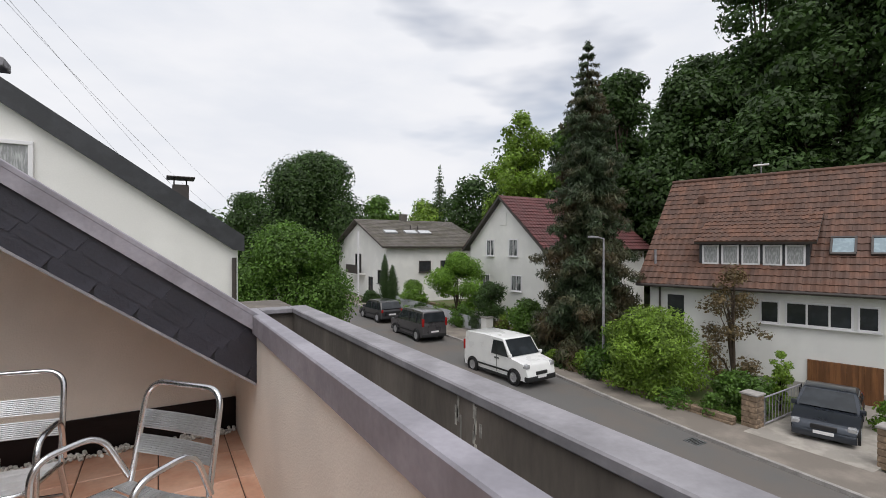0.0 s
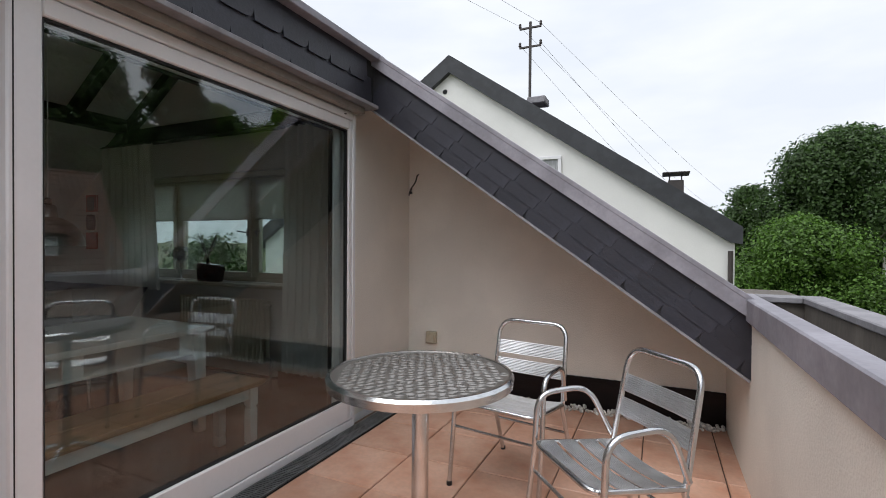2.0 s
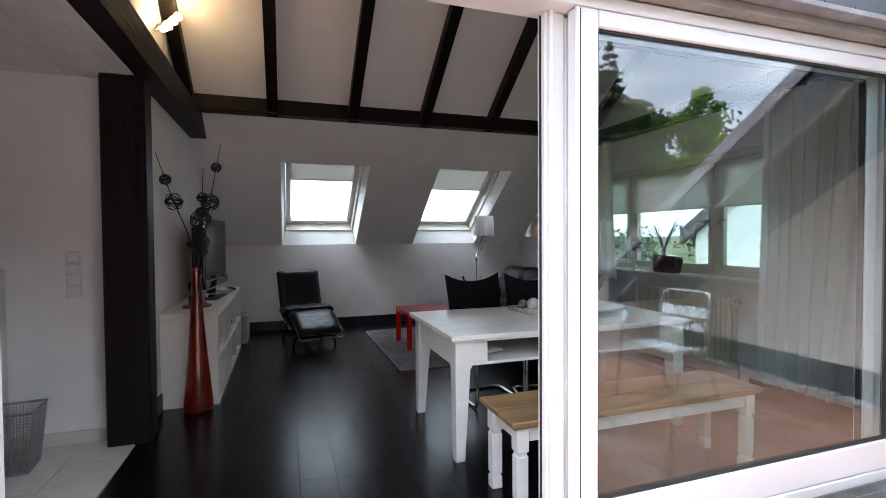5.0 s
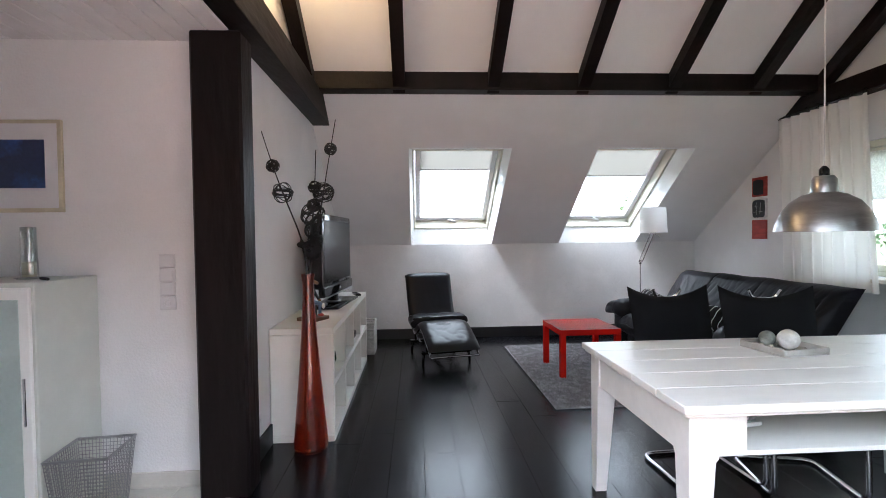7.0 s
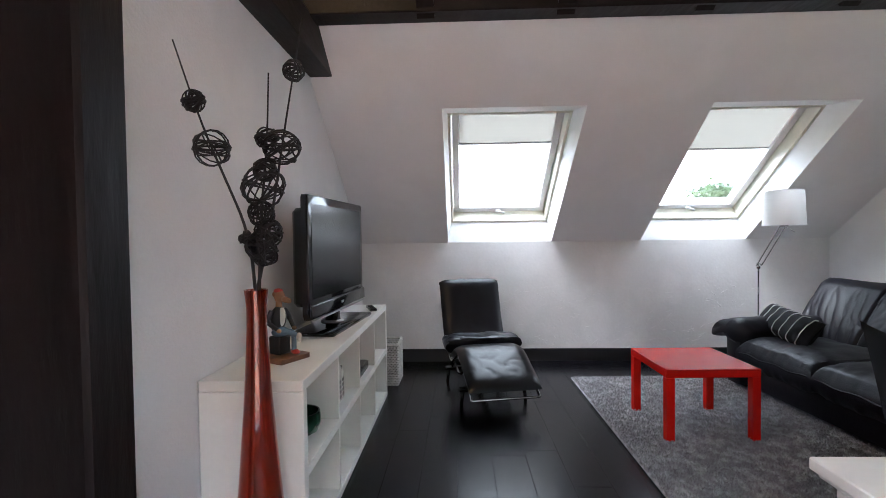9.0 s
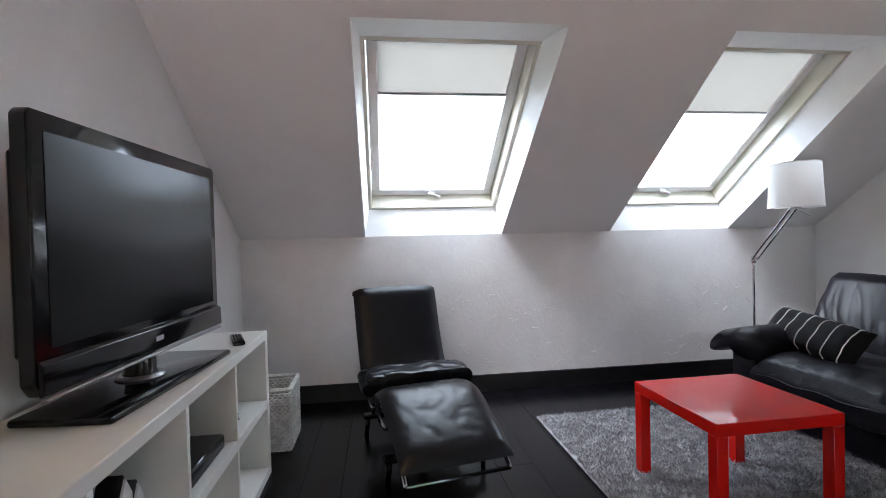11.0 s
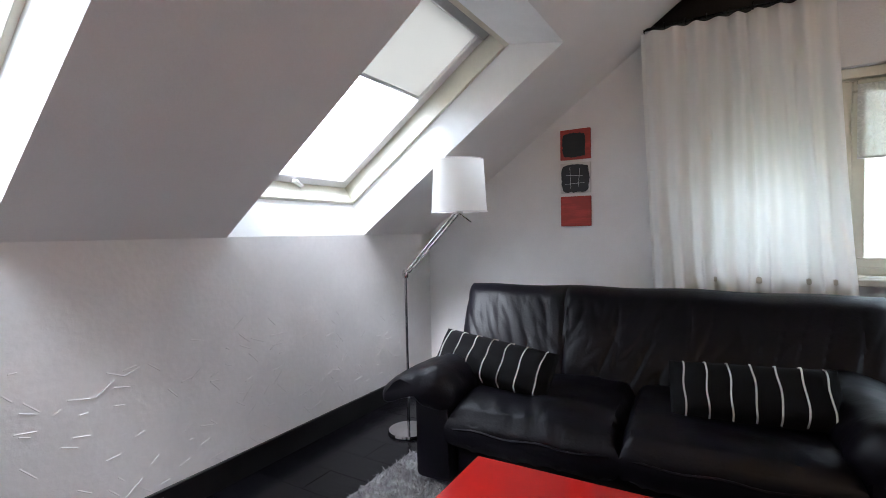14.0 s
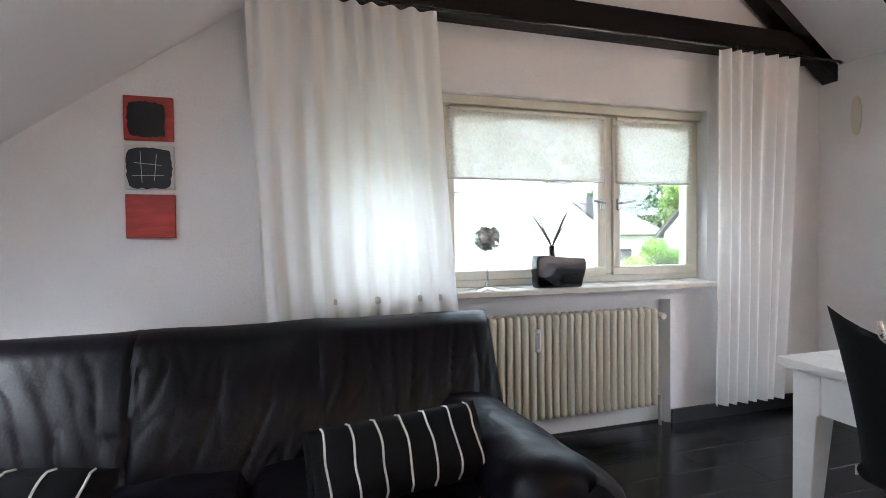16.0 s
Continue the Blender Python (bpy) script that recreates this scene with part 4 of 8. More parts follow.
def basket():
    b = thing("wicker_basket", (-4.84, -0.68, 0), "white woven wicker basket beside the shelf", "basket")
    w, d, h = 0.30, 0.40, 0.34
    for sgn, axis, ln, off in ((1, "x", w, d / 2), (-1, "x", w, d / 2), (1, "y", d, w / 2), (-1, "y", d, w / 2)):
        bm = bmesh.new()
        n = int(ln / 0.014)
        for r_ in range(22):
            z = 0.01 + r_ * 0.0145
            pts = []
            for k in range(n + 1):
                u = -ln / 2 + ln * k / n
                wob = off + 0.004 * (1 if (k + r_) % 2 else -1)
                pts.append((u, sgn * wob, z) if axis == "x" else (sgn * wob, u, z))
            tube(pts, 0.0068, 4, bm=bm)
        part("woven_side", bm, M_BASKET, b)
    part("rim", tube(rounded([(-w / 2, -d / 2, h), (w / 2, -d / 2, h), (w / 2, d / 2, h), (-w / 2, d / 2, h)], 0.03, 4, True), 0.013, 6, closed=True), M_BASKET, b)
    part("bottom", box(-w / 2, -d / 2, 0.0, w / 2, d / 2, 0.012), M_BASKET, b)


basket()


def lounger():
    """A reclining chair: bent pad, neck roll, tube frame on a black base; local x runs from head to foot."""
    t = thing("lounge_chair", (-4.61, 0.22, 0), "black leather reclining lounge chair with chromed tube frame", "lounge chair", turn=11)
    prof = [(-0.53, 0.80), (-0.515, 0.84), (-0.485, 0.80), (-0.40, 0.575), (-0.31, 0.395), (-0.20, 0.285), (-0.09, 0.262), (0.03, 0.31), (0.12, 0.36), (0.21, 0.378), (0.31, 0.355), (0.45, 0.295), (0.60, 0.23), (0.66, 0.19)]
    line = rounded([(x, 0, z) for x, z in prof], 0.06, 3)
    acc = [0.0]
    for a, b in zip(line, line[1:]):
        acc.append(acc[-1] + (b - a).length)
    def along(u):
        s = u * acc[-1]
        for i in range(len(line) - 1):
            if s <= acc[i + 1] or i == len(line) - 2:
                return line[i].lerp(line[i + 1], min(1, (s - acc[i]) / max(1e-6, acc[i + 1] - acc[i])))
    def pad(side):
        def fn(u, v):
            p = along(u)
            q = along(min(1, u + 0.01)) - along(max(0, u - 0.01))
            nrm = Vector((-q.z, 0, q.x)).normalized()
            y = (v - 0.5) * (0.54 - 0.03 * u)
            low = max(0.0, min(1.0, (u - 0.42) / 0.2))
            crease = -0.005 * low * (1 - abs(noise.noise(Vector((u * 13 + v * 2, v * 5 + u * 4, 0.4))))) ** 12 - 0.003 * (1 - abs(noise.noise(Vector((u * 6, v * 5, 3.4))))) ** 9 + 0.002 * noise.noise(Vector((u * 6, v * 3, 1.7)))
            edge = (1 - abs(2 * v - 1) ** 8) * (1 - abs(2 * u - 1) ** 22)
            return p + nrm * (side * 0.036 * edge + (0.8 * crease * edge if side > 0 else 0)) + Vector((0, y, 0))
        return fn
    bm = sheet(pad(1), 110, 34)
    join(bm, sheet(pad(-1), 110, 34))
    bmesh.ops.remove_doubles(bm, verts=bm.verts, dist=0.0008)
    part("pad", bm, M_GLEATH, t, "creased black leather pad")
    roll = cushion(0.17, 0.64, 0.13, 26, 0.30, 0.12, 3)
    for v in roll.verts:
        v.co *= 1 - 0.10 * (1 - abs(noise.noise(Vector((v.co.x * 9, v.co.y * 11, v.co.z * 9))))) ** 7
    part("lumbar_roll", moved(roll, pose(-0.085, 0.015, 0.365, 0, 8, 0)), M_GLEATH, t, "rolled black leather cushion")
    for s in (-1, 1):
        part("side_tube", tube([p + Vector((0.0, s * 0.236, -0.05)) for p in line], 0.009, 8), M_CHROME, t)
    part("foot_tube", tube([line[-1] + Vector((0, y, -0.05)) for y in (-0.235, 0.235)], 0.009), M_CHROME, t)
    part("head_tube", tube([line[0] + Vector((0, y, -0.05)) for y in (-0.235, 0.235)], 0.009), M_CHROME, t)
    arc = [(-0.33 + 0.66 * k / 14, 0.0, 0.30 - 0.15 * math.sin(math.pi * k / 14)) for k in range(15)]
    for s in (-1, 1):
        part("rocker_tube", tube([(x, s * 0.20, z) for x, _, z in arc], 0.011, 8), M_CHROME, t)
    for x in (-0.27, 0.33):
        part("base_bar", box(x - 0.03, -0.26, 0.10, x + 0.03, 0.26, 0.125, 0.006), M_BPLAST, t)
        for s in (-1, 1):
            part("leg", tube(rounded([(x, s * 0.23, 0.11), (x + 0.015, s * 0.24, 0.05), (x, s * 0.245, 0.0)], 0.03), 0.013, 8), M_BPLAST, t)
    part("base_rail", box(-0.27, -0.02, 0.10, 0.33, 0.02, 0.122, 0.005), M_BPLAST, t)
    for s in (-1, 1):
        part("upright", tube([(0.33, s * 0.2, 0.12), (0.27, s * 0.2, 0.235)], 0.011), M_BPLAST, t)
        part("upright", tube([(-0.27, s * 0.2, 0.12), (-0.25, s * 0.2, 0.245)], 0.011), M_BPLAST, t)


lounger()


def red_table():
    t = thing("side_table", (-3.865, 1.515, 0.012), "square glossy red side table on the grey rug", "side table", turn=1)
    part("tabletop", box(-0.275, -0.275, 0.378, 0.275, 0.275, 0.428, 0.003), M_RED, t)
    for sx in (-1, 1):
        for sy in (-1, 1):
            part("leg", box(sx * 0.275 - sx * 0.001, sy * 0.275 - sy * 0.001, 0.0, sx * 0.225, sy * 0.225, 0.3775, 0.002), M_RED, t)


red_table()


def rug():
    t = thing("rug", (-3.89, 1.72, 0), "grey shaggy rug on the black floor", "rug")
    part("backing", box(-0.995, -0.73, 0.0, 0.995, 0.73, 0.012, 0.004), M_RUG, t)
    rng = np.random.default_rng(5)
    n = 60000
    xy = np.stack([rng.uniform(-0.99, 0.99, n), rng.uniform(-0.725, 0.725, n)], 1)
    a = rng.uniform(0, 2 * np.pi, n)
    h = rng.uniform(0.010, 0.020, n)
    lean = rng.normal(0, 0.010, (n, 2))
    w = 0.0036
    base = np.stack([xy[:, 0], xy[:, 1], np.full(n, 0.008)], 1)
    d = np.stack([np.cos(a) * w, np.sin(a) * w, np.zeros(n)], 1)
    tip = base + np.stack([lean[:, 0], lean[:, 1], h], 1)
    verts = np.concatenate([base - d, base + d, tip + d * 0.5, tip - d * 0.5])
    idx = np.arange(n)
    faces = np.stack([idx, idx + n, idx + 2 * n, idx + 3 * n], 1)
    me = bpy.data.meshes.new("tufted_surface")
    me.from_pydata(verts.tolist(), [], faces.tolist())
    me.materials.append(M_RUG)
    ob = new("tufted_surface", me)
    ob.parent = t
    tagged(ob, "thick grey tufted pile", kind="stuff")


rug()


def floor_lamp():
    t = thing("floor_lamp", (-5.06, 2.68, 0), "chromed jointed floor lamp with white cloth shade", "floor lamp")
    part("base_plate", lathe([(0.12, 0), (0.125, 0.006), (0.12, 0.018), (0.02, 0.024), (0.001, 0.024)], 28), M_CHROME, t)
    part("pole", tube([(0, 0, 0.02), (0, 0, 0.94)], 0.009), M_CHROME, t)
    part("joint", lathe([(0.016, -0.02), (0.02, 0.0), (0.016, 0.03)], 12, at=(0, 0, 0.94)), M_CHROME, t)
    e = Vector((0.385, -0.045, 1.292))
    for s in (-1, 1):
        part("arm", tube([(0.01, s * 0.022, 0.95), (e.x, e.y + s * 0.022, e.z)], 0.006), M_CHROME, t)
    part("upper_joint", tube([(e.x, e.y - 0.035, e.z), (e.x, e.y + 0.035, e.z)], 0.013), M_CHROME, t)
    part("lever", tube([(e.x, e.y, e.z), (e.x + 0.05, e.y + 0.06, e.z - 0.055)], 0.004), M_CHROME, t)
    part("lamp_holder", tube([(e.x, e.y, e.z), (e.x + 0.01, e.y, e.z + 0.07)], 0.016), M_CHROME, t)
    bm = lathe([(0.148, 0.0), (0.134, 0.275)], 36, at=(e.x + 0.01, e.y, e.z + 0.0))
    bmesh.ops.delete(bm, geom=[f for f in bm.faces if len(f.verts) > 4], context="FACES")
    part("shade", bm, M_SHADE, t, "white tapered cloth shade")
    bm = bmesh.new()
    for rr, z in ((0.148, 0.0), (0.134, 0.275)):
        part("shade_ring", tube([(e.x + 0.01 + rr * math.cos(a), e.y + rr * math.sin(a), e.z + z) for a in [2 * math.pi * k / 36 for k in range(36)]], 0.003, 5, closed=True), M_PVC, t)


floor_lamp()


def sofa():
    t = thing("sofa", (-3.80, 2.63, 0), "black creased leather two-seat sofa with flared arms", "sofa", turn=3)
    part("plinth", box(-0.72, -0.34, 0.05, 0.72, 0.56, 0.25, 0.03, seg=2), M_BLEATH, t)
    for k in range(4):
        part("foot", box(-0.88 + 1.68 * (k % 2), -0.30 + 0.7 * (k // 2), 0.0, -0.80 + 1.68 * (k % 2), -0.22 + 0.7 * (k // 2), 0.05, 0.006), M_BPLAST, t)
    for s in (-1, 1):
        own = cushion(0.735, 0.68, 0.21, 34, 0.40, 0.05, s + 4)
        for v in own.verts:
            x, y = v.co.x, v.co.y
            front = max(0.0, min(1.0, (-y - 0.12) / 0.2))
            line = (1 - abs(noise.noise(Vector((x * 15 + y * 5, y * 5, s * 3.0))))) ** 7
            v.co.z += -0.010 * line * (0.25 + front) - 0.035 * front * front + 0.012 * noise.noise(Vector((x * 5, y * 5, s)))
        part("seat_cushion", moved(own, pose(s * 0.362, -0.09, 0.345)), M_BLEATH, t, "soft black leather seat cushion with creased front")
        part("seat_piping", tube([(s * 0.362 - 0.33 + 0.66 * k / 14, -0.423 - 0.008 * math.sin(math.pi * k / 14), 0.325 + 0.006 * math.sin(k * 1.1 + s)) for k in range(15)], 0.006, 6), M_BLEATH, t)
    # backrest in one piece with an upright seam, gathered into narrow creases, leaning back
    def fn(u, v, side):
        x = (u - 0.5) * (1.95 + 0.07 * v)
        z = 0.36 + 0.495 * v
        lean = 0.22 + 0.30 * v
        ends = 1 - abs(2 * u - 1) ** 30
        bulge = 0.085 * math.sin(math.pi * min(1, 0.14 + 0.80 * v)) ** 0.6 * ends + 0.02
        p = u * 19 + (v - 0.5) * 2.6 * math.sin(u * 5 + 1) + 0.5 * math.sin(3 * v + 6 * u)
        line = (1 - abs(noise.noise(Vector((p, v * 1.2, 5.0))))) ** 10
        line2 = (1 - abs(noise.noise(Vector((u * 27 - 4.0 * (v - 0.4) * (1 if u > 0.31 else -1), v * 2.2, 2.0))))) ** 11
        fold = 0.010 * line + 0.006 * line2 + 0.005 * noise.noise(Vector((u * 9, v * 3, 2.0)))
        seam = 0.016 * math.exp(-((u - 0.31 - 0.004 * math.sin(5 * v)) / 0.0045) ** 2) + 0.006 * math.exp(-((u - 0.62) / 0.006) ** 2)
        gather = min(1.0, 0.25 + 1.2 * math.sin(math.pi * min(1.0, v + 0.05))) if v < 0.97 else 0.2
        if side:
            return Vector((x, lean + 0.10, z - 0.01))
        roll = 0.05 * max(0.0, (v - 0.9) / 0.1) ** 2
        return Vector((x, lean - bulge + fold * gather + seam + roll, z + 0.008 * math.sin(math.pi * u) * v + 0.004 * math.sin(23 * u)))
    bm = sheet(lambda u, v: fn(u, v, 0), 200, 44)
    join(bm, sheet(lambda u, v: fn(u, v, 1), 200, 44))
    bm.verts.ensure_lookup_table()
    bm.edges.ensure_lookup_table()
    rim = [e for e in bm.edges if len(e.link_faces) == 1]
    bmesh.ops.bridge_loops(bm, edges=rim)
    part("backrest", bm, M_BLEATH, t, "gathered black leather back with a stitched seam")
    # arms: a thick pad that drapes outwards to a turned-up lip
    outline = rounded([(0.70, 0.0, 0.34), (0.675, 0.0, 0.46), (0.76, 0.0, 0.575), (0.90, 0.0, 0.565), (1.01, 0.0, 0.505), (1.085, 0.0, 0.435), (1.085, 0.0, 0.365), (1.01, 0.0, 0.375), (0.93, 0.0, 0.42), (0.86, 0.0, 0.36)], 0.07, 4, True)
    for s in (-1, 1):
        bm = bmesh.new()
        rings = []
        n = 44
        mid = Vector((0.86, 0.0, 0.46))
        for i in range(n + 1):
            u = i / n
            y = 0.36 - 0.79 * u
            q = 1.0 if u < 0.86 else max(0.18, math.sqrt(max(0.0, 1 - ((u - 0.86) / 0.15) ** 2)))
            ring = []
            for j, p in enumerate(outline):
                d = (p - mid) * (1 - (1 - q) * (0.45 if p.x > 0.95 else 1.0))
                a = math.atan2(p.z - mid.z, p.x - mid.x)
                line = (1 - abs(noise.noise(Vector((u * 7 + 1.4 * a, math.cos(a) * 1.5, s * 3.0))))) ** 7
                d *= 1 - 0.07 * line * (0.3 + 0.7 * u) + 0.05 * noise.noise(Vector((math.cos(a) * 2, u * 4, math.sin(a) * 2 + s)))
                flare = (0.05 if s < 0 else -0.03) * max(0.0, u - 0.5) * (p.x > 0.95)
                ring.append(bm.verts.new((s * (mid.x + d.x + flare - 0.05 * (1 - u)), y, mid.z + d.z + 0.012 * (1 - u))))
            rings.append(ring)
        m = len(outline)
        for a, b in zip(rings, rings[1:]):
            for j in range(m):
                bm.faces.new((a[j], a[(j + 1) % m], b[(j + 1) % m], b[j]))
        bm.faces.new(rings[0])
        bm.faces.new(rings[-1])
        bmesh.ops.recalc_face_normals(bm, faces=bm.faces[:])
        part("arm_pad", bm, M_BLEATH, t, "puffy creased leather arm flaring outwards")
        part("arm_side", box(s * 0.81 - 0.09, -0.40, 0.05, s * 0.81 + 0.09, 0.52, 0.45, 0.03, seg=2), M_BLEATH, t)


sofa()


def striped_pillow(x, y, z, turn, tilt, seed, w=0.56, roll=0):
    t = thing("throw_pillow", (x, y, z), "black cloth pillow with thin white stripes on the sofa", "pillow", "pillows on the sofa")
    t.matrix_basis = pose(x, y, z, tilt, roll, turn)
    own = cushion(w, 0.235, 0.16, 16, 0.8, 0.10, seed, 2.6)
    part("cover", own, M_BCLOTH, t)
    tube_pts = []
    for k in range(7):
        sx = -w / 2 + 0.035 + k * (w - 0.07) / 6
        pts = []
        for i in range(19):
            vy = -1 + 2 * i / 18
            xx, pw = sx / (w / 2), 2.6
            ex = max(0.0, 1 - abs(xx) ** pw) ** (1 / pw)
            ey = max(0.0, 1 - abs(vy) ** pw) ** (1 / pw)
            top = (0.2 + 0.8 * ex * ey) + 0.10 * noise.noise(Vector((xx * 2.2 + seed * 7, vy * 2.2, 1.1 + seed * 3)))
            pts.append((sx * 0.94 + 0.003 * math.sin(i * 0.5 + k), vy * 0.1175 * 0.95, top * 0.08 + 0.001))
        part("stripe", tube(pts, 0.0035, 5), M_STRIPE, t, "white cord stripe")


striped_pillow(-4.425, 2.50, 0.54, -6, 54, 1, 0.64, 5)
striped_pillow(-3.35, 2.55, 0.535, 8, 54, 2, 0.57, -1)


def canvases():
    paint = [surf("red_acrylic", (0.50, 0.05, 0.035), 0.55, var=0.2, scale=9, bump=0.3, bscale=50, stretch=(0.5, 1, 3)), surf("black_acrylic", (0.012, 0.012, 0.018), 0.45, var=0.3, bump=0.4, bscale=50), surf("white_canvas", (0.74, 0.72, 0.71), 0.8, var=0.05, bump=0.2, bscale=200)]
    random.seed(3)
    def blot(cx, cz, w, h, y):
        pts = []
        for k in range(40):
            a = 2 * math.pi * k / 40
            c, s_ = math.cos(a), math.sin(a)
            q = max(abs(c), abs(s_)) ** 0.75
            j = 1 + random.uniform(-0.05, 0.04)
            pts.append((cx + w / 2 * c / q * j, cz + h / 2 * s_ / q * j))
        return prism(pts, "y", y, y + 0.0015)
    for k, (z, base) in enumerate(((1.655, 0), (1.432, 2), (1.209, 0))):
        t = thing("canvas_picture", (-4.40, GY - 0.022, z), ("square canvas with a black blot on red", "square canvas with a dark blue-black blot on white", "square canvas painted plain streaked red")[k], "picture", "three canvases in a column")
        part("canvas", box(0, 0, 0, 0.20, 0.021, 0.20, 0.002), paint[base], t)
        if k < 2:
            part("painted_blot", blot(0.092 if k == 0 else 0.10, 0.095, 0.155 if k == 0 else 0.185, 0.16 if k == 0 else 0.185, -0.002), paint[1], t, "rough black paint blot", smooth=False)
        if k == 1:
            bm = bmesh.new()
            for a, b in (((0.03, 0.06), (0.16, 0.065)), ((0.04, 0.12), (0.15, 0.11)), ((0.07, 0.03), (0.065, 0.17)), ((0.12, 0.04), (0.13, 0.16))):
                tube([(a[0], -0.003, a[1]), (b[0], -0.003, b[1])], 0.0012, 4, bm=bm)
            part("scratched_line", bm, paint[2], t)


canvases()


def curtain(x0, x1, z0, z1, folds, seed, label, flare=0.0, drift=0.0):
    t = thing("curtain", ((x0 + x1) / 2, 3.455, z0), label, "curtain", "sheer window curtains")
    w, h = x1 - x0, z1 - z0
    def fn(u, v):
        x = (u - 0.5) * (w + flare * (1 - v)) + drift * (1 - v)
        ph = u * folds * 2 * math.pi + 0.7 * math.sin(u * 9 + seed)
        amp = 0.026 + 0.008 * math.sin(u * 23 + seed)
        dx = 0.012 * math.sin(3 * v + u * 8 + seed)
        return Vector((x + dx * (1 - v), amp * math.sin(ph + 0.35 * math.sin(4 * v + seed)) * (0.75 + 0.35 * (1 - v)), h * v))
    part("cloth", sheet(fn, 150, 14), M_CURTAIN, t, "sheer white cloth falling in folds")
    part("hem", moved(sheet(lambda u, v: fn(u, v * 0.04) + Vector((0, -0.002, 0)), 150, 1), Matrix.Identity(4)), M_CURTAIN, t)
    for k in range(int(w / 0.1) + 1):
        x = -w / 2 + 0.02 + k * (w - 0.04) / int(w / 0.1)
        part("curtain_ring", tube([(x, 0.022 * math.cos(a), h + 0.018 + 0.022 * math.sin(a)) for a in [2 * math.pi * j / 12 for j in range(12)]], 0.0028, 5, closed=True), M_BPLAST, t)


curtain(-3.87, -2.97, 0.80, 2.335, 9, 1.0, "sheer white curtain hanging behind the sofa", 0.05, 0.075)
curtain(-1.18, -0.52, 0.14, 2.335, 7, 4.0, "sheer white floor-length curtain beside the window", -0.13, -0.08)
t = thing("curtain_rod", (-3.92, 3.455, 2.350), "dark metal curtain rod under the beam", "curtain rod")
part("rod", tube([(0, 0, 0), (3.78, 0, 0)], 0.009), M_BPLAST, t)
for x in (0.0, 3.78):
    part("end_cap", lathe([(0.012, -0.015), (0.018, 0), (0.012, 0.015)], 12, at=(x, 0, 0)), M_CHROME, t)
for x in (0.12, 1.9, 3.66):
    part("bracket", box(x - 0.008, -0.005, 0.0, x + 0.008, 0.02, 0.012, 0.002), M_BPLAST, t)


def radiator():
    t = thing("radiator", (-2.70, 3.60, 0.145), "cream enamelled column radiator under the window", "radiator")
    bm = lathe([(0.001, 0.0), (0.018, 0.004), (0.024, 0.03), (0.021, 0.06), (0.021, 0.54), (0.024, 0.575), (0.018, 0.60), (0.001, 0.605)], 10)
    proto = bpy.data.meshes.new("column")
    own = bmesh.new()
    for y in (-0.035, 0.035):
        c = bm.copy()
        moved(c, Matrix.Translation((0, y, 0)), own)
    bm.free()
    for z in (0.03, 0.575):
        box(-0.016, -0.04, z - 0.022, 0.016, 0.04, z + 0.022, 0.008, own, 2)
    own.to_mesh(proto)
    own.free()
    proto.shade_smooth()
    proto.materials.append(M_RAD)
    for k in range(24):
        ob = new("column", proto)
        ob.location = (0.02 + k * 0.0485, 0, 0)
        ob.parent = t
    for z in (0.05, 0.555):
        part("header_pipe", tube([(0.0, 0, z), (1.15, 0, z)], 0.017), M_RAD, t)
    part("valve", tube([(1.15, 0, 0.555), (1.22, 0, 0.555)], 0.012), M_SILVER, t)
    v = part("valve_head", tube([(1.19, -0.01, 0.555), (1.19, -0.06, 0.555)], 0.02, 12), M_CREAMW, t, "cream valve knob")
    part("lower_valve", tube([(1.15, 0, 0.05), (1.21, 0, 0.05), (1.21, 0.0, -0.14)], 0.010), M_SILVER, t)
    m = part("heat_meter", box(0.31, -0.075, 0.40, 0.345, -0.057, 0.53, 0.004), M_PVC, t, "white heat-cost meter")
    part("meter_window", box(0.32, -0.0765, 0.42, 0.335, -0.0745, 0.51), M_SILVER, m)
    part("bracket", box(0.1, 0.03, 0.1, 0.12, 0.11, 0.5, 0.002), M_RAD, t)


radiator()


def goblet():
    t = thing("goblet", (-2.67, 3.545, 0.907), "tall clear glass goblet filled with dried petals", "goblet")
    gl = pane_glass("goblet_glass", (0.80, 0.83, 0.83), 5.0)
    part("bowl", lathe([(0.066, 0.0), (0.062, 0.005), (0.02, 0.02), (0.007, 0.045), (0.007, 0.17), (0.02, 0.185), (0.058, 0.21), (0.074, 0.26), (0.070, 0.31), (0.056, 0.345)], 24, capped=False), gl, t)
    random.seed(8)
    bm = bmesh.new()
    for k in range(240):
        v = Vector((random.gauss(0, 1), random.gauss(0, 1), random.gauss(0, 1))).normalized() * random.uniform(0.3, 0.95)
        own = box(-0.012, -0.009, -0.001, 0.012, 0.009, 0.001)
        moved(own, Matrix.Translation((0.073 * v.x, 0.073 * v.y, 0.285 + 0.078 * v.z)) @ Euler((random.uniform(0, 6), random.uniform(0, 6), 0)).to_matrix().to_4x4(), bm)
    tagged(part("dried_petals", bm, surf("dried_petals", (0.76, 0.70, 0.60), 0.9, var=0.2, island=0.5), t, "brown and cream dried petals", smooth=False), kind="stuff")


goblet()


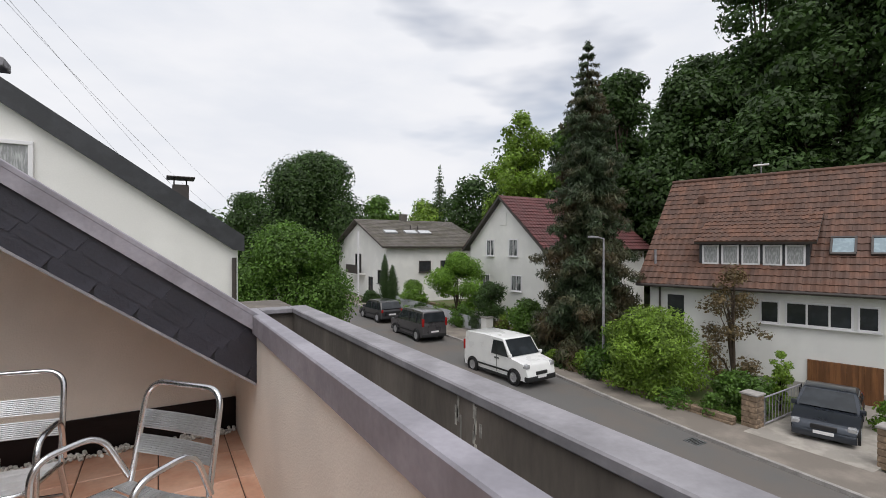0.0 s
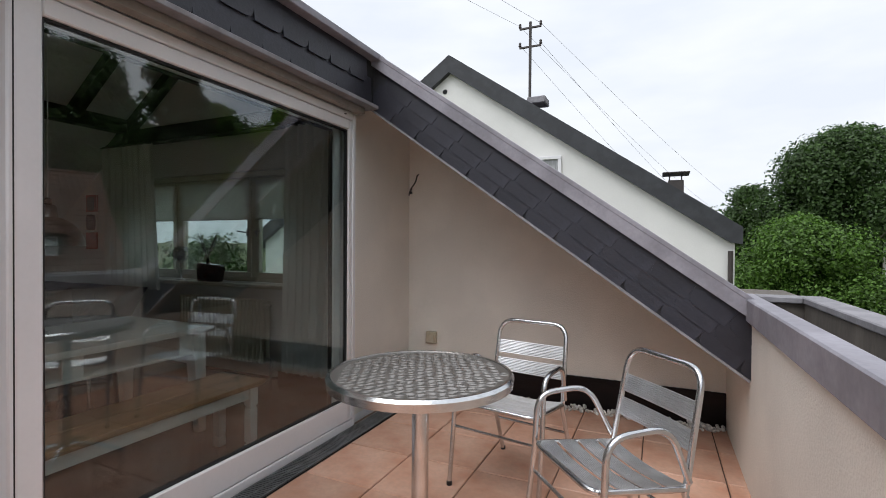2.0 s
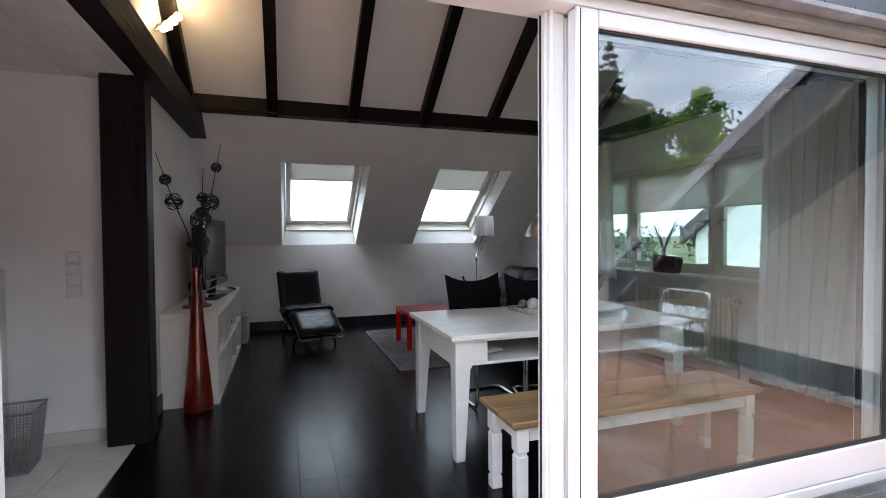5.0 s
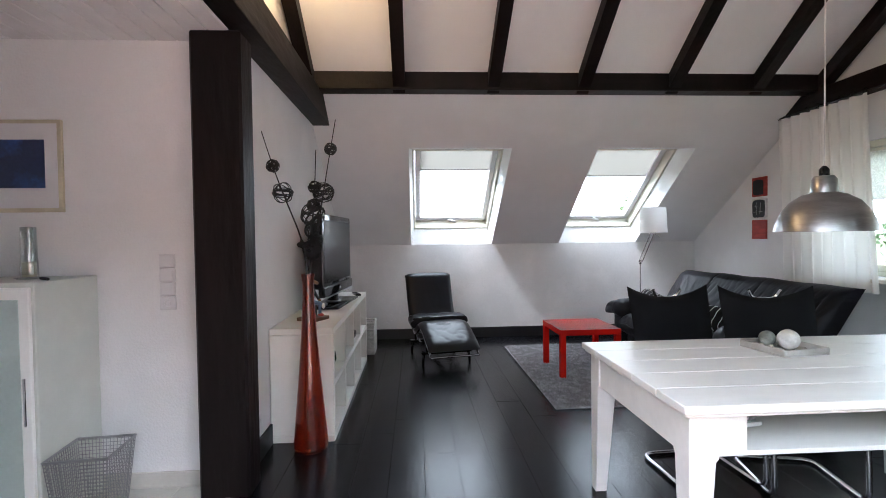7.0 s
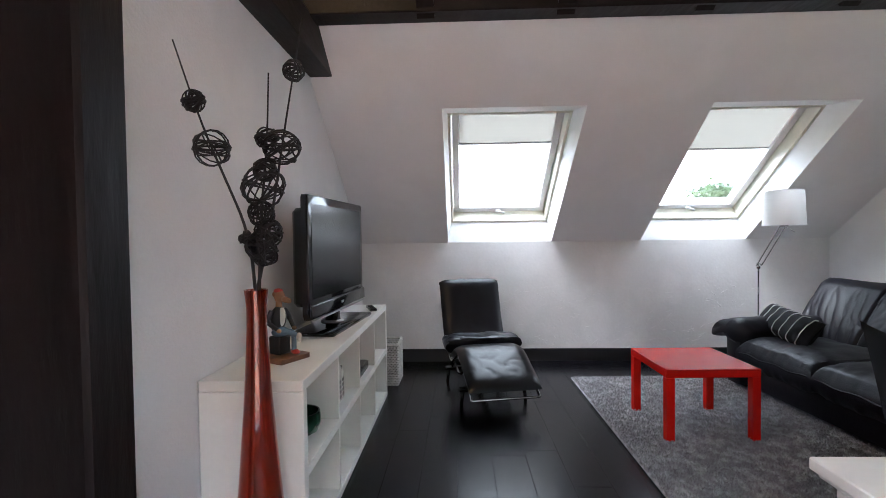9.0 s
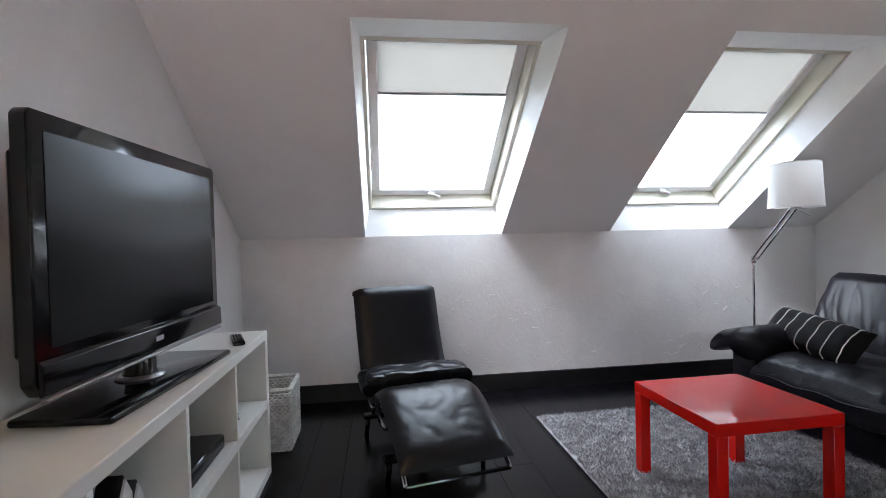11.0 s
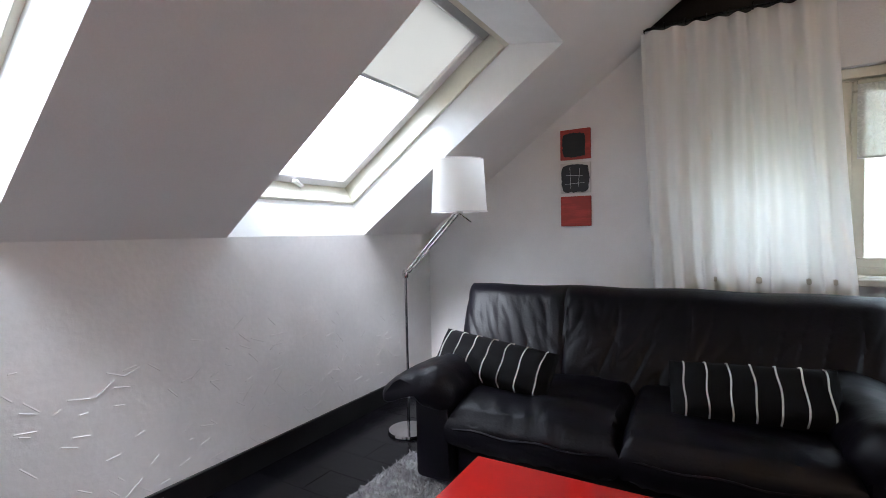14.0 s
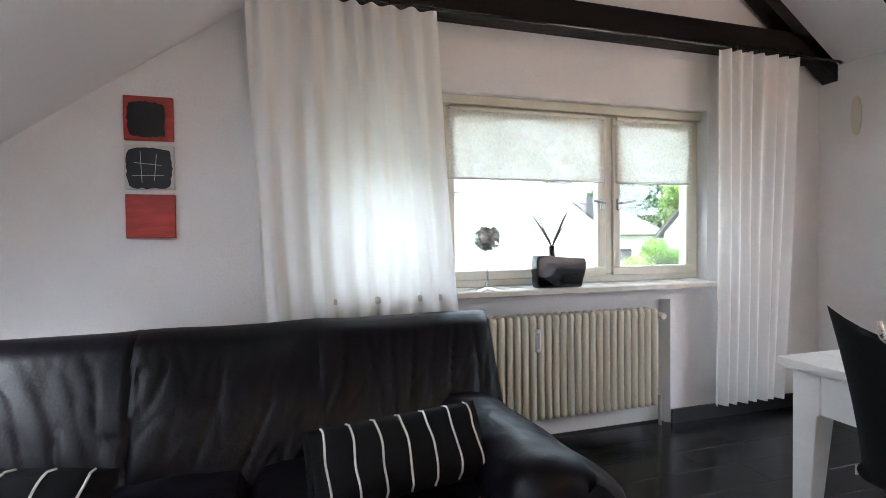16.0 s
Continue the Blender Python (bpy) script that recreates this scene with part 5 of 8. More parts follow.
def black_vase():
    t = thing("vase", (-2.235, 3.545, 0.907), "wide glossy black vase with tufts of dry grass", "vase")
    own = prism([(-0.15, 0.0), (0.135, 0.0), (0.145, 0.07), (0.16, 0.135), (0.163, 0.158), (0.15, 0.168), (0.06, 0.170), (-0.03, 0.178), (-0.09, 0.186), (-0.145, 0.186), (-0.153, 0.175), (-0.15, 0.09)], "y", -0.04, 0.04, 0.014)
    part("body", own, M_BPLAST, t)
    part("neck", lathe([(0.024, 0.175), (0.017, 0.185), (0.016, 0.225), (0.019, 0.238)], 16, at=(-0.04, 0, 0)), M_BPLAST, t)
    random.seed(21)
    m = surf("dark_dry_grass", (0.05, 0.055, 0.03), 0.8)
    for s in (-1, 1):
        bm = bmesh.new()
        for k in range(13):
            j = random.uniform(0.55, 1.0)
            a, b = random.uniform(-0.03, 0.03), random.uniform(-0.03, 0.03)
            tube([(-0.04, 0, 0.228), (-0.04 + s * 0.055 * j + a * 0.4, b * 0.4, 0.228 + 0.12 * j), (-0.04 + s * 0.175 * j + a * 1.4, b, 0.228 + 0.33 * j)], 0.0038, 4, bm=bm, taper=0.0008)
        part("grass_tuft", bm, m, t, "stiff dark grass blades")


black_vase()


def dining_table():
    x0, x1, y0, y1, h = -1.88, -0.95, 0.825, 2.52, 0.725
    t = thing("dining_table", ((x0 + x1) / 2, (y0 + y1) / 2, 0), "white lacquered wooden dining table with plank top", "dining table")
    w, d = (x1 - x0) / 2, (y1 - y0) / 2
    n = 5
    for k in range(n):
        a = -w + k * 2 * w / n
        part("top_plank", box(a + 0.0008, -d, h - 0.028, a + 2 * w / n - 0.0008, d, h, 0.003), M_WHITEP, t)
    part("edge_moulding", box(-w + 0.012, -d + 0.012, h - 0.042, w - 0.012, d - 0.012, h - 0.0285, 0.004), M_WHITEP, t)
    for sx in (-1, 1):
        for sy in (-1, 1):
            bm = bmesh.new()
            cx, cy = sx * (w - 0.085), sy * (d - 0.085)
            prof = ((0.028, 0.0), (0.045, h - 0.20), (0.05, h - 0.19), (0.05, h - 0.043))
            rings = [[bm.verts.new((cx + a * r_ + sx * (0.05 - r_), cy + b * r_ + sy * (0.05 - r_), z)) for a, b in ((-1, -1), (1, -1), (1, 1), (-1, 1))] for r_, z in prof]
            for lo, hi in zip(rings, rings[1:]):
                for k in range(4):
                    bm.faces.new((lo[k], lo[(k + 1) % 4], hi[(k + 1) % 4], hi[k]))
            bm.faces.new(rings[0])
            bm.faces.new(rings[-1])
            bmesh.ops.bevel(bm, geom=bm.edges[:], offset=0.003, segments=1, affect="EDGES")
            part("leg", bm, M_WHITEP, t)
    for sy in (-1, 1):
        part("end_apron", box(-w + 0.134, sy * (d - 0.055) - 0.012, h - 0.19, w - 0.134, sy * (d - 0.055) + 0.012, h - 0.043, 0.002), M_WHITEP, t)
    part("side_apron", box(-w + 0.04, -d + 0.134, h - 0.19, -w + 0.062, d - 0.134, h - 0.043, 0.002), M_WHITEP, t)
    part("storage_board", box(-w + 0.062, -d + 0.134, h - 0.182, w - 0.04, d - 0.134, h - 0.165, 0.002), M_WHITEP, t)
    for y in (-d + 0.134, -0.05, d - 0.23):
        part("front_rail", box(w - 0.062, y, h - 0.1645, w - 0.042, y + 0.10, h - 0.043, 0.002), M_WHITEP, t)


dining_table()


def bench():
    x0, x1, y0, y1, h = -0.745, -0.365, 0.90, 2.41, 0.45
    t = thing("bench", ((x0 + x1) / 2, (y0 + y1) / 2, 0), "long bench with pine seat and white turned-block legs", "bench")
    w, d = (x1 - x0) / 2, (y1 - y0) / 2
    for k in range(2):
        part("seat_plank", box(-w + k * w + 0.0005, -d, h - 0.024, -w + (k + 1) * w - 0.0005, d, h, 0.004), M_OAK, t, "worn oiled pine plank")
    part("seat_moulding", box(-w + 0.01, -d + 0.01, h - 0.036, w - 0.01, d - 0.01, h - 0.0245, 0.004), M_OAK, t)
    for sx in (-1, 1):
        part("side_apron", box(sx * (w - 0.045) - 0.01, -d + 0.10, h - 0.105, sx * (w - 0.045) + 0.01, d - 0.10, h - 0.037, 0.002), M_WHITEP, t)
        for sy in (-1, 1):
            cx, cy = sx * (w - 0.055), sy * (d - 0.065)
            bm = box(cx - 0.03, cy - 0.03, h - 0.15, cx + 0.03, cy + 0.03, h - 0.037, 0.003)
            box(cx - 0.023, cy - 0.023, h - 0.168, cx + 0.023, cy + 0.023, h - 0.15, 0.003, bm)
            box(cx - 0.028, cy - 0.028, 0.075, cx + 0.028, cy + 0.028, h - 0.168, 0.004, bm)
            box(cx - 0.022, cy - 0.022, 0.062, cx + 0.022, cy + 0.022, 0.075, 0.002, bm)
            box(cx - 0.028, cy - 0.028, 0.0, cx + 0.028, cy + 0.028, 0.062, 0.004, bm)
            part("leg", bm, M_WHITEP, t)
    for sy in (-1, 1):
        part("end_apron", box(-w + 0.09, sy * (d - 0.06) - 0.01, h - 0.105, w - 0.09, sy * (d - 0.06) + 0.01, h - 0.037, 0.002), M_WHITEP, t)


bench()


def dining_chair(x, y, turn):
    """A padded cantilever chair, its front towards local +x."""
    t = thing("dining_chair", (x, y, 0), "black padded cantilever dining chair with chromed tube", "chair", "chairs at the dining table", turn)
    own = cushion(0.44, 0.45, 0.09, 8, 0.3, 0.03, 2)
    part("seat", moved(own, pose(0.0, 0, 0.46)), M_BCLOTH, t)
    def back(side):
        def fn(u, v):
            yy = (u - 0.5) * (0.45 + 0.05 * v)
            z = 0.44 + 0.53 * v
            # the top edge dips in the middle, where the grip is
            z -= 0.07 * v ** 6 * (1 - abs(2 * u - 1) ** 2.0)
            x_ = -0.20 - 0.10 * v ** 1.5 - side * 0.028 * (1 - abs(2 * u - 1) ** 6) * (1 - abs(2 * v - 1) ** 10)
            return Vector((x_, yy, z))
        return fn
    bm = sheet(back(1), 18, 18)
    join(bm, sheet(back(-1), 18, 18))
    bmesh.ops.remove_doubles(bm, verts=bm.verts, dist=0.0005)
    part("backrest", bm, M_BCLOTH, t)
    part("grip", tube(rounded([(-0.30, -0.085, 0.945), (-0.315, -0.06, 0.895), (-0.315, 0.06, 0.895), (-0.30, 0.085, 0.945)], 0.04), 0.008), M_CHROME, t, "chromed grip in the back")
    line = rounded([(-0.19, 0.20, 0.43), (0.20, 0.20, 0.43), (0.22, 0.20, 0.013), (-0.22, 0.20, 0.013), (-0.22, -0.20, 0.013), (0.22, -0.20, 0.013), (0.20, -0.20, 0.43), (-0.19, -0.20, 0.43)], 0.07, 6)
    part("tube_frame", tube(line, 0.0125, 10), M_CHROME, t, "chromed cantilever tube")
    part("label_tag", box(-0.222, 0.226, 0.44, -0.206, 0.229, 0.47), M_PVC, t, "tiny white cloth tag")


dining_chair(-1.93, 1.48, 3)
dining_chair(-1.815, 1.91, -12)


def table_tray():
    t = thing("tray", (-1.61, 1.68, 0.725), "small square tray with stones and decorative balls", "tray", turn=8)
    m = surf("silvered_tray", (0.55, 0.53, 0.50), 0.35, metal=0.4)
    part("tray_base", box(-0.12, -0.12, 0.0, 0.12, 0.12, 0.008, 0.002), m, t)
    for a, b, c, d in ((-0.12, -0.12, 0.12, -0.108), (-0.12, 0.108, 0.12, 0.12), (-0.12, -0.108, -0.108, 0.108), (0.108, -0.108, 0.12, 0.108)):
        part("tray_rim", box(a, b, 0.0082, c, d, 0.032, 0.002), m, t)
    t2 = thing("decorative_ball", (-1.59, 1.69, 0.733), "white marbled ball on the tray", "ball", "balls on the tray")
    bm = bmesh.new()
    bmesh.ops.create_uvsphere(bm, u_segments=20, v_segments=14, radius=0.046)
    part("ball", moved(bm, Matrix.Translation((0, 0, 0.046))), surf("white_marbled_ball", (0.74, 0.74, 0.70), 0.4, var=0.2, scale=14), t2)
    t3 = thing("decorative_ball", (-1.67, 1.65, 0.733), "grey-green wound ball on the tray", "ball", "balls on the tray")
    bm = bmesh.new()
    bmesh.ops.create_uvsphere(bm, u_segments=16, v_segments=12, radius=0.036)
    part("ball", moved(bm, Matrix.Translation((0, 0, 0.036))), surf("grey_green_ball", (0.30, 0.32, 0.28), 0.6, var=0.3, scale=18, bump=0.5), t3)
    random.seed(31)
    t4 = thing("pebbles", (-1.61, 1.68, 0.733), "small pale pebbles scattered on the tray", "pebbles")
    t4["kind"] = "stuff"
    bm = bmesh.new()
    for k in range(26):
        own = bmesh.new()
        bmesh.ops.create_icosphere(own, subdivisions=1, radius=1)
        moved(own, Matrix.LocRotScale((random.uniform(-0.095, 0.095), random.uniform(-0.095, 0.095), 0.007), Euler((0, 0, random.uniform(0, 6))), (random.uniform(0.008, 0.015), random.uniform(0.007, 0.012), 0.007)), bm)
    tagged(part("pebble", bm, surf("pale_pebble", (0.55, 0.52, 0.46), 0.6, island=0.4), t4), kind="stuff")
    # folded fan-shaped holder in the table's storage slot
    t = thing("napkin_fan", (-1.16, 1.15, 0.562), "white ribbed fan-shaped dish under the tabletop", "dish")
    bm = bmesh.new()
    for k in range(11):
        a = math.pi * k / 10
        moved(box(0.0, -0.006, 0.0, 0.085, 0.006, 0.02 - 0.001 * abs(k - 5), 0.003), pose(0, 0, 0, 0, -6, math.degrees(a) + 90), bm)
    part("ribbed_body", bm, M_PVC, t)


table_tray()


def pendant():
    t = thing("pendant_lamp", (-1.56, 1.83, 1.272), "brushed metal dome pendant lamp over the dining table", "pendant lamp")
    bm = lathe([(0.19, 0.0), (0.185, 0.03), (0.165, 0.085), (0.13, 0.135), (0.085, 0.165), (0.052, 0.175), (0.047, 0.235), (0.038, 0.25), (0.036, 0.245), (0.044, 0.232), (0.048, 0.17), (0.082, 0.16), (0.126, 0.13), (0.16, 0.082), (0.18, 0.028), (0.186, 0.0)], 36, capped=False)
    part("dome", bm, M_BRUSH, t, "brushed steel dome")
    part("socket_cap", lathe([(0.02, 0.246), (0.02, 0.28), (0.008, 0.295)], 14), M_BPLAST, t)
    part("cord", tube([(0, 0, 0.29), (0.0, 0, 2.09)], 0.003, 6), M_PVC, t, "pale hanging cord")
    bm = bmesh.new()
    bmesh.ops.create_uvsphere(bm, u_segments=14, v_segments=10, radius=0.045)
    part("bulb", moved(bm, Matrix.Translation((0, 0, 0.10))), M_PVC, t)


pendant()


def spot_bar():
    t = thing("spot_lamp", (-2.55, TVY, 2.86), "chromed wall bar with three lit warm spotlights", "spot lamp")
    m = glow("lit_spot_glass", (1.0, 0.62, 0.22), 3.0)
    part("wall_bar", tube([(-0.22, 0.05, 0.14), (0.22, 0.05, -0.12)], 0.009), M_CHROME, t)
    part("wall_mount", lathe([(0.035, 0), (0.035, 0.02), (0.01, 0.03)], 16), M_CHROME, t).rotation_euler.x = radians(-90)
    for k, (x, z) in enumerate(((0.18, -0.10), (0.0, 0.01), (-0.18, 0.12))):
        s = part("spot_arm", tube([(x, 0.05, z), (x + 0.03, 0.09, z - 0.01)], 0.006), M_CHROME, t)
        own = lathe([(0.018, 0.0), (0.024, 0.02), (0.033, 0.07), (0.03, 0.07), (0.018, 0.02), (0.001, 0.012)], 14)
        part("spot_glass", moved(own, Matrix.Translation((x + 0.03, 0.09, z - 0.01)) @ pose(0, 0, 0, -50, 55, 0)), m, t, "glowing amber glass")
        la = bpy.data.lights.new("spot_bulb", "POINT")
        la.energy, la.color, la.shadow_soft_size = 0.6, (1.0, 0.66, 0.30), 0.03
        lo = new("spot_bulb", la)
        lo.location = (-2.55 + x + 0.10, TVY + 0.14, 2.86 + z + 0.04)


spot_bar()

# small fittings on the walls
def rocker(loc, turn, n, label):
    t = thing("light_switch", loc, label, "switch", turn=turn)
    for k in range(n):
        p = part("cover_frame", box(-0.04, 0.0, k * 0.072, 0.04, 0.009, k * 0.072 + 0.07, 0.003), M_PVC, t)
        if k == 0:
            part("socket_cup", lathe([(0.020, 0), (0.020, 0.004), (0.016, 0.004), (0.015, -0.002)], 18, at=(0, 0, 0)), M_PVC, t).matrix_basis = pose(0, 0.0095, 0.035, -90, 0, 0)
        else:
            part("rocker", box(-0.029, 0.0085, k * 0.072 + 0.007, 0.029, 0.0125, k * 0.072 + 0.063, 0.002), M_PVC, p)
    return t


rocker((-2.02, -1.28, 0.915), -90, 4, "white column of light switches and a socket")
rocker((-2.27, TVY, 0.19), 0, 1, "white wall socket low behind the vase")
rocker((-2.20, TVY, 0.19), 0, 1, "white wall socket low behind the vase")
t = thing("wall_mirror", (-0.131, 3.37, 1.84), "narrow oval mirror hanging on the white wall", "mirror")
own = lathe([(1, 0), (1, 1), (0.001, 1.0)], 28)
part("mirror_glass", moved(own, Matrix.Translation((0, 0, 0.13)) @ Matrix(((0, 0, -0.008, 0), (0.032, 0, 0, 0), (0, 0.13, 0, 0), (0, 0, 0, 1)))), M_CREAMW, t)


def hall_things():
    m_frost = surf("frosted_green_glass", (0.48, 0.56, 0.52), 0.35, var=0.08, scale=3, bump=0.05)
    t = thing("display_cabinet", (-2.01, -1.72, 0), "pale cabinet with frosted glass door in the hall", "cabinet")
    part("body", box(0.0, -0.42, 0.0, 0.40, 0.10, 1.10, 0.004), surf("pale_grey_green_cabinet", (0.62, 0.64, 0.58), 0.5, var=0.03, bump=0.03), t)
    d = part("door", box(0.402, -0.41, 0.03, 0.42, 0.09, 1.08, 0.003), M_SHELF, t)
    part("door_glass", box(0.42, -0.37, 0.08, 0.424, 0.05, 1.03, 0.001), m_frost, d, "frosted glass panel")
    part("handle", tube([(0.43, 0.07, 0.5), (0.43, 0.07, 0.7)], 0.005), M_CHROME, d)
    t = thing("candle_glass", (-1.82, -1.80, 1.10), "tall clear glass with cream candle on hall cabinet", "candle holder")
    part("saucer", lathe([(0.045, 0.0), (0.055, 0.006), (0.052, 0.009), (0.001, 0.007)], 20), M_GLASS, t)
    part("glass", lathe([(0.034, 0.009), (0.036, 0.02), (0.032, 0.12), (0.030, 0.24), (0.027, 0.24), (0.029, 0.12), (0.033, 0.02)], 18, capped=False), pane_glass("candle_glass_wall", (0.86, 0.88, 0.88), 4.0), t)
    part("candle", lathe([(0.026, 0.010), (0.027, 0.075), (0.020, 0.080), (0.001, 0.077)], 16), surf("cream_candle_wax", (0.72, 0.68, 0.48), 0.5, var=0.05), t, "cream wax candle")
    part("wick", tube([(0, 0, 0.076), (0.002, 0, 0.09)], 0.0015, 5), M_SEAL, t)
    t = thing("pen", (-1.72, -1.66, 1.10), "black pen lying on the hall cabinet", "pen", turn=50)
    part("barrel", tube([(-0.05, 0, 0.008), (0.05, 0, 0.008)], 0.007), M_SEAL, t)
    t = thing("framed_picture", (-2.02, -1.97, 1.42), "framed picture of a blue sky on the hall wall", "picture")
    part("frame", box(0.0, -0.20, 0.0, 0.018, 0.20, 0.46, 0.003), surf("pale_wood_frame", (0.68, 0.62, 0.46), 0.5), t)
    part("mount", box(0.018, -0.18, 0.02, 0.020, 0.18, 0.44), M_PVC, t)
    part("print", box(0.020, -0.13, 0.12, 0.0215, 0.12, 0.36), surf("blue_print", (0.04, 0.11, 0.35), 0.4, var=0.3, scale=6, col2=(0.02, 0.03, 0.08)), t, "dark blue landscape print")
    t = thing("waste_bin", (-1.72, -1.48, 0), "square silver wire-mesh waste bin on hall tiles", "waste bin", turn=6)
    m = surf("silver_mesh_wire", (0.42, 0.42, 0.43), 0.4, metal=0.8, bump=0)
    h, a0, a1 = 0.34, 0.095, 0.125
    for s, ax in ((1, 0), (-1, 0), (1, 1), (-1, 1)):
        bm = bmesh.new()
        for k in range(17):
            f = -1 + 2 * k / 16
            p0, p1 = (f * a0, s * a0, 0.012), (f * a1, s * a1, h)
            if ax:
                p0, p1 = (p0[1], p0[0], p0[2]), (p1[1], p1[0], p1[2])
            tube([p0, p1], 0.0016, 4, bm=bm)
        for k in range(20):
            u = (k + 0.5) / 20
            a = a0 + (a1 - a0) * u
            p0, p1 = (-a, s * a, 0.012 + (h - 0.012) * u), (a, s * a, 0.012 + (h - 0.012) * u)
            if ax:
                p0, p1 = (p0[1], p0[0], p0[2]), (p1[1], p1[0], p1[2])
            tube([p0, p1], 0.0016, 4, bm=bm)
        part("mesh_side", bm, m, t)
    part("rim", tube([(a1 * x, a1 * y, h) for x, y in ((-1, -1), (1, -1), (1, 1), (-1, 1))], 0.006, 6, closed=True), m, t)
    part("bottom", box(-a0, -a0, 0.0, a0, a0, 0.012, 0.002), m, t)


hall_things()


# ---------- terrace things ----------
def round_table():
    m_top = surf("circle-brushed_steel_top", (0.40, 0.375, 0.35), 0.34, metal=0.85, var=0.05, scale=60, bump=0.10, bscale=90, rvar=0.3)
    t = thing("round_table", (1.09, 1.68, TZ), "round steel bistro table with swirled metal top", "table")
    part("tabletop", lathe([(0.001, 0.722), (0.315, 0.722), (0.315, 0.742), (0.001, 0.742)], 48), m_top, t, "swirl-patterned steel top")
    part("rim", lathe([(0.316, 0.708), (0.328, 0.712), (0.33, 0.738), (0.322, 0.748), (0.313, 0.748), (0.3152, 0.7395)], 48, capped=False), M_ALU, t, "bright metal rim")
    bm = bmesh.new()
    random.seed(14)
    n = 0
    for i in range(-8, 9):
        for j in range(-8, 9):
            x, y = i * 0.037 + (j % 2) * 0.018 + random.uniform(-0.006, 0.006), j * 0.036 + random.uniform(-0.006, 0.006)
            if math.hypot(x, y) < 0.295:
                for rr in (0.017, 0.011):
                    lathe([(rr - 0.004, 0.7421), (rr, 0.7436), (rr + 0.004, 0.7421)], 12, bm, (x, y, 0), False)
                n += 1
    tagged(part("swirl_mark", bm, m_top, t, "ring-shaped brush marks"), kind="stuff")
    part("column", tube([(0, 0, 0.03), (0, 0, 0.70)], 0.030, 20), M_ALU, t)
    part("top_plate", lathe([(0.13, 0.70), (0.13, 0.708), (0.03, 0.7085)], 20), M_ALU, t)
    for k in range(4):
        a = math.pi / 4 + k * math.pi / 2
        d = Vector((math.cos(a), math.sin(a), 0))
        part("foot", tube(rounded([Vector((0, 0, 0.09)) + d * 0.025, Vector((0, 0, 0.06)) + d * 0.18, Vector((0, 0, 0.014)) + d * 0.27], 0.08), 0.014, 8), M_ALU, t)


round_table()


def terrace_chair():
    """A bent aluminium-tube armchair with slatted seat and back; its front is towards local -y."""
    t = thing("terrace_chair", (1.19, 2.53, TZ), "aluminium tube armchair with ribbed slat seat", "chair", "chairs on the terrace", -10)
    r = 0.0125
    w = 0.215
    back = rounded([(-w, 0.14, 0.40), (-w + 0.01, 0.25, 0.82), (w - 0.01, 0.25, 0.82), (w, 0.14, 0.40)], 0.09, 7)
    part("back_tube", tube([(-w, 0.02, 0.0 + r * 0)] and [Vector((-w - 0.005, 0.31, 0.005))] + [Vector((-w, 0.16, 0.38))] + back[1:-1] + [Vector((w, 0.16, 0.38))] + [Vector((w + 0.005, 0.31, 0.005))], r, 10), M_ALU, t)
    for s in (-1, 1):
        x = s * (w + 0.035)
        arm = rounded([(x, -0.25, 0.004), (x, -0.20, 0.40), (x, -0.19, 0.63), (x, 0.06, 0.645), (s * (w + 0.012), 0.165, 0.43)], 0.085, 7)
        part("arm_tube", tube(arm, r, 10), M_ALU, t, "bent tube forming front leg and armrest")
        part("foot_cap", lathe([(0.015, 0.0), (0.015, 0.02), (0.012, 0.022)], 10, at=(x, -0.25, -0.001)), M_SEAL, t)
        part("foot_cap", lathe([(0.015, 0.0), (0.015, 0.02), (0.012, 0.022)], 10, at=(s * (w + 0.005), 0.31, -0.001)), M_SEAL, t)
    seat = rounded([(-w, 0.16, 0.40), (-w, -0.22, 0.435), (w, -0.22, 0.435), (w, 0.16, 0.40)], 0.06, 6)
    part("seat_tube", tube(seat, r * 0.9, 10), M_ALU, t)
    part("cross_bar", tube([(-w - 0.03, -0.205, 0.30), (w + 0.03, -0.205, 0.30)], 0.008), M_ALU, t)
    part("cross_bar", tube([(-w, 0.24, 0.22), (w, 0.24, 0.22)], 0.008), M_ALU, t)
    # ribbed slats: each a bundle of fine ribs
    def slat(y, z, width, n, tilt):
        bm = bmesh.new()
        for k in range(n):
            u = (k + 0.5) / n - 0.5
            pts = []
            for j in range(7):
                f = -1 + 2 * j / 6
                sag = 0.016 * (1 - f * f)
                pts.append((f * (w - 0.004), y + u * width * math.cos(tilt) + sag * math.sin(tilt), z + u * width * math.sin(tilt) - sag * math.cos(tilt)))
            tube(pts, width / n * 0.52, 5, bm=bm)
        return bm
    for k in range(4):
        y = -0.17 + k * 0.098
        part("seat_slat", slat(y, 0.438 - 0.008 * k, 0.082, 9, -0.09), M_SLAT, t, "ribbed aluminium slat")
    for z in (0.565, 0.665):
        part("back_slat", slat(0.165 + (z - 0.45) * 0.25, z, 0.078, 9, 1.33), M_SLAT, t, "ribbed aluminium slat")
    return t


ch = terrace_chair()
ch.scale = (0.94, 0.94, 0.94)
copy_thing(ch, pose(1.70, 2.03, TZ, 0, 0, -50))


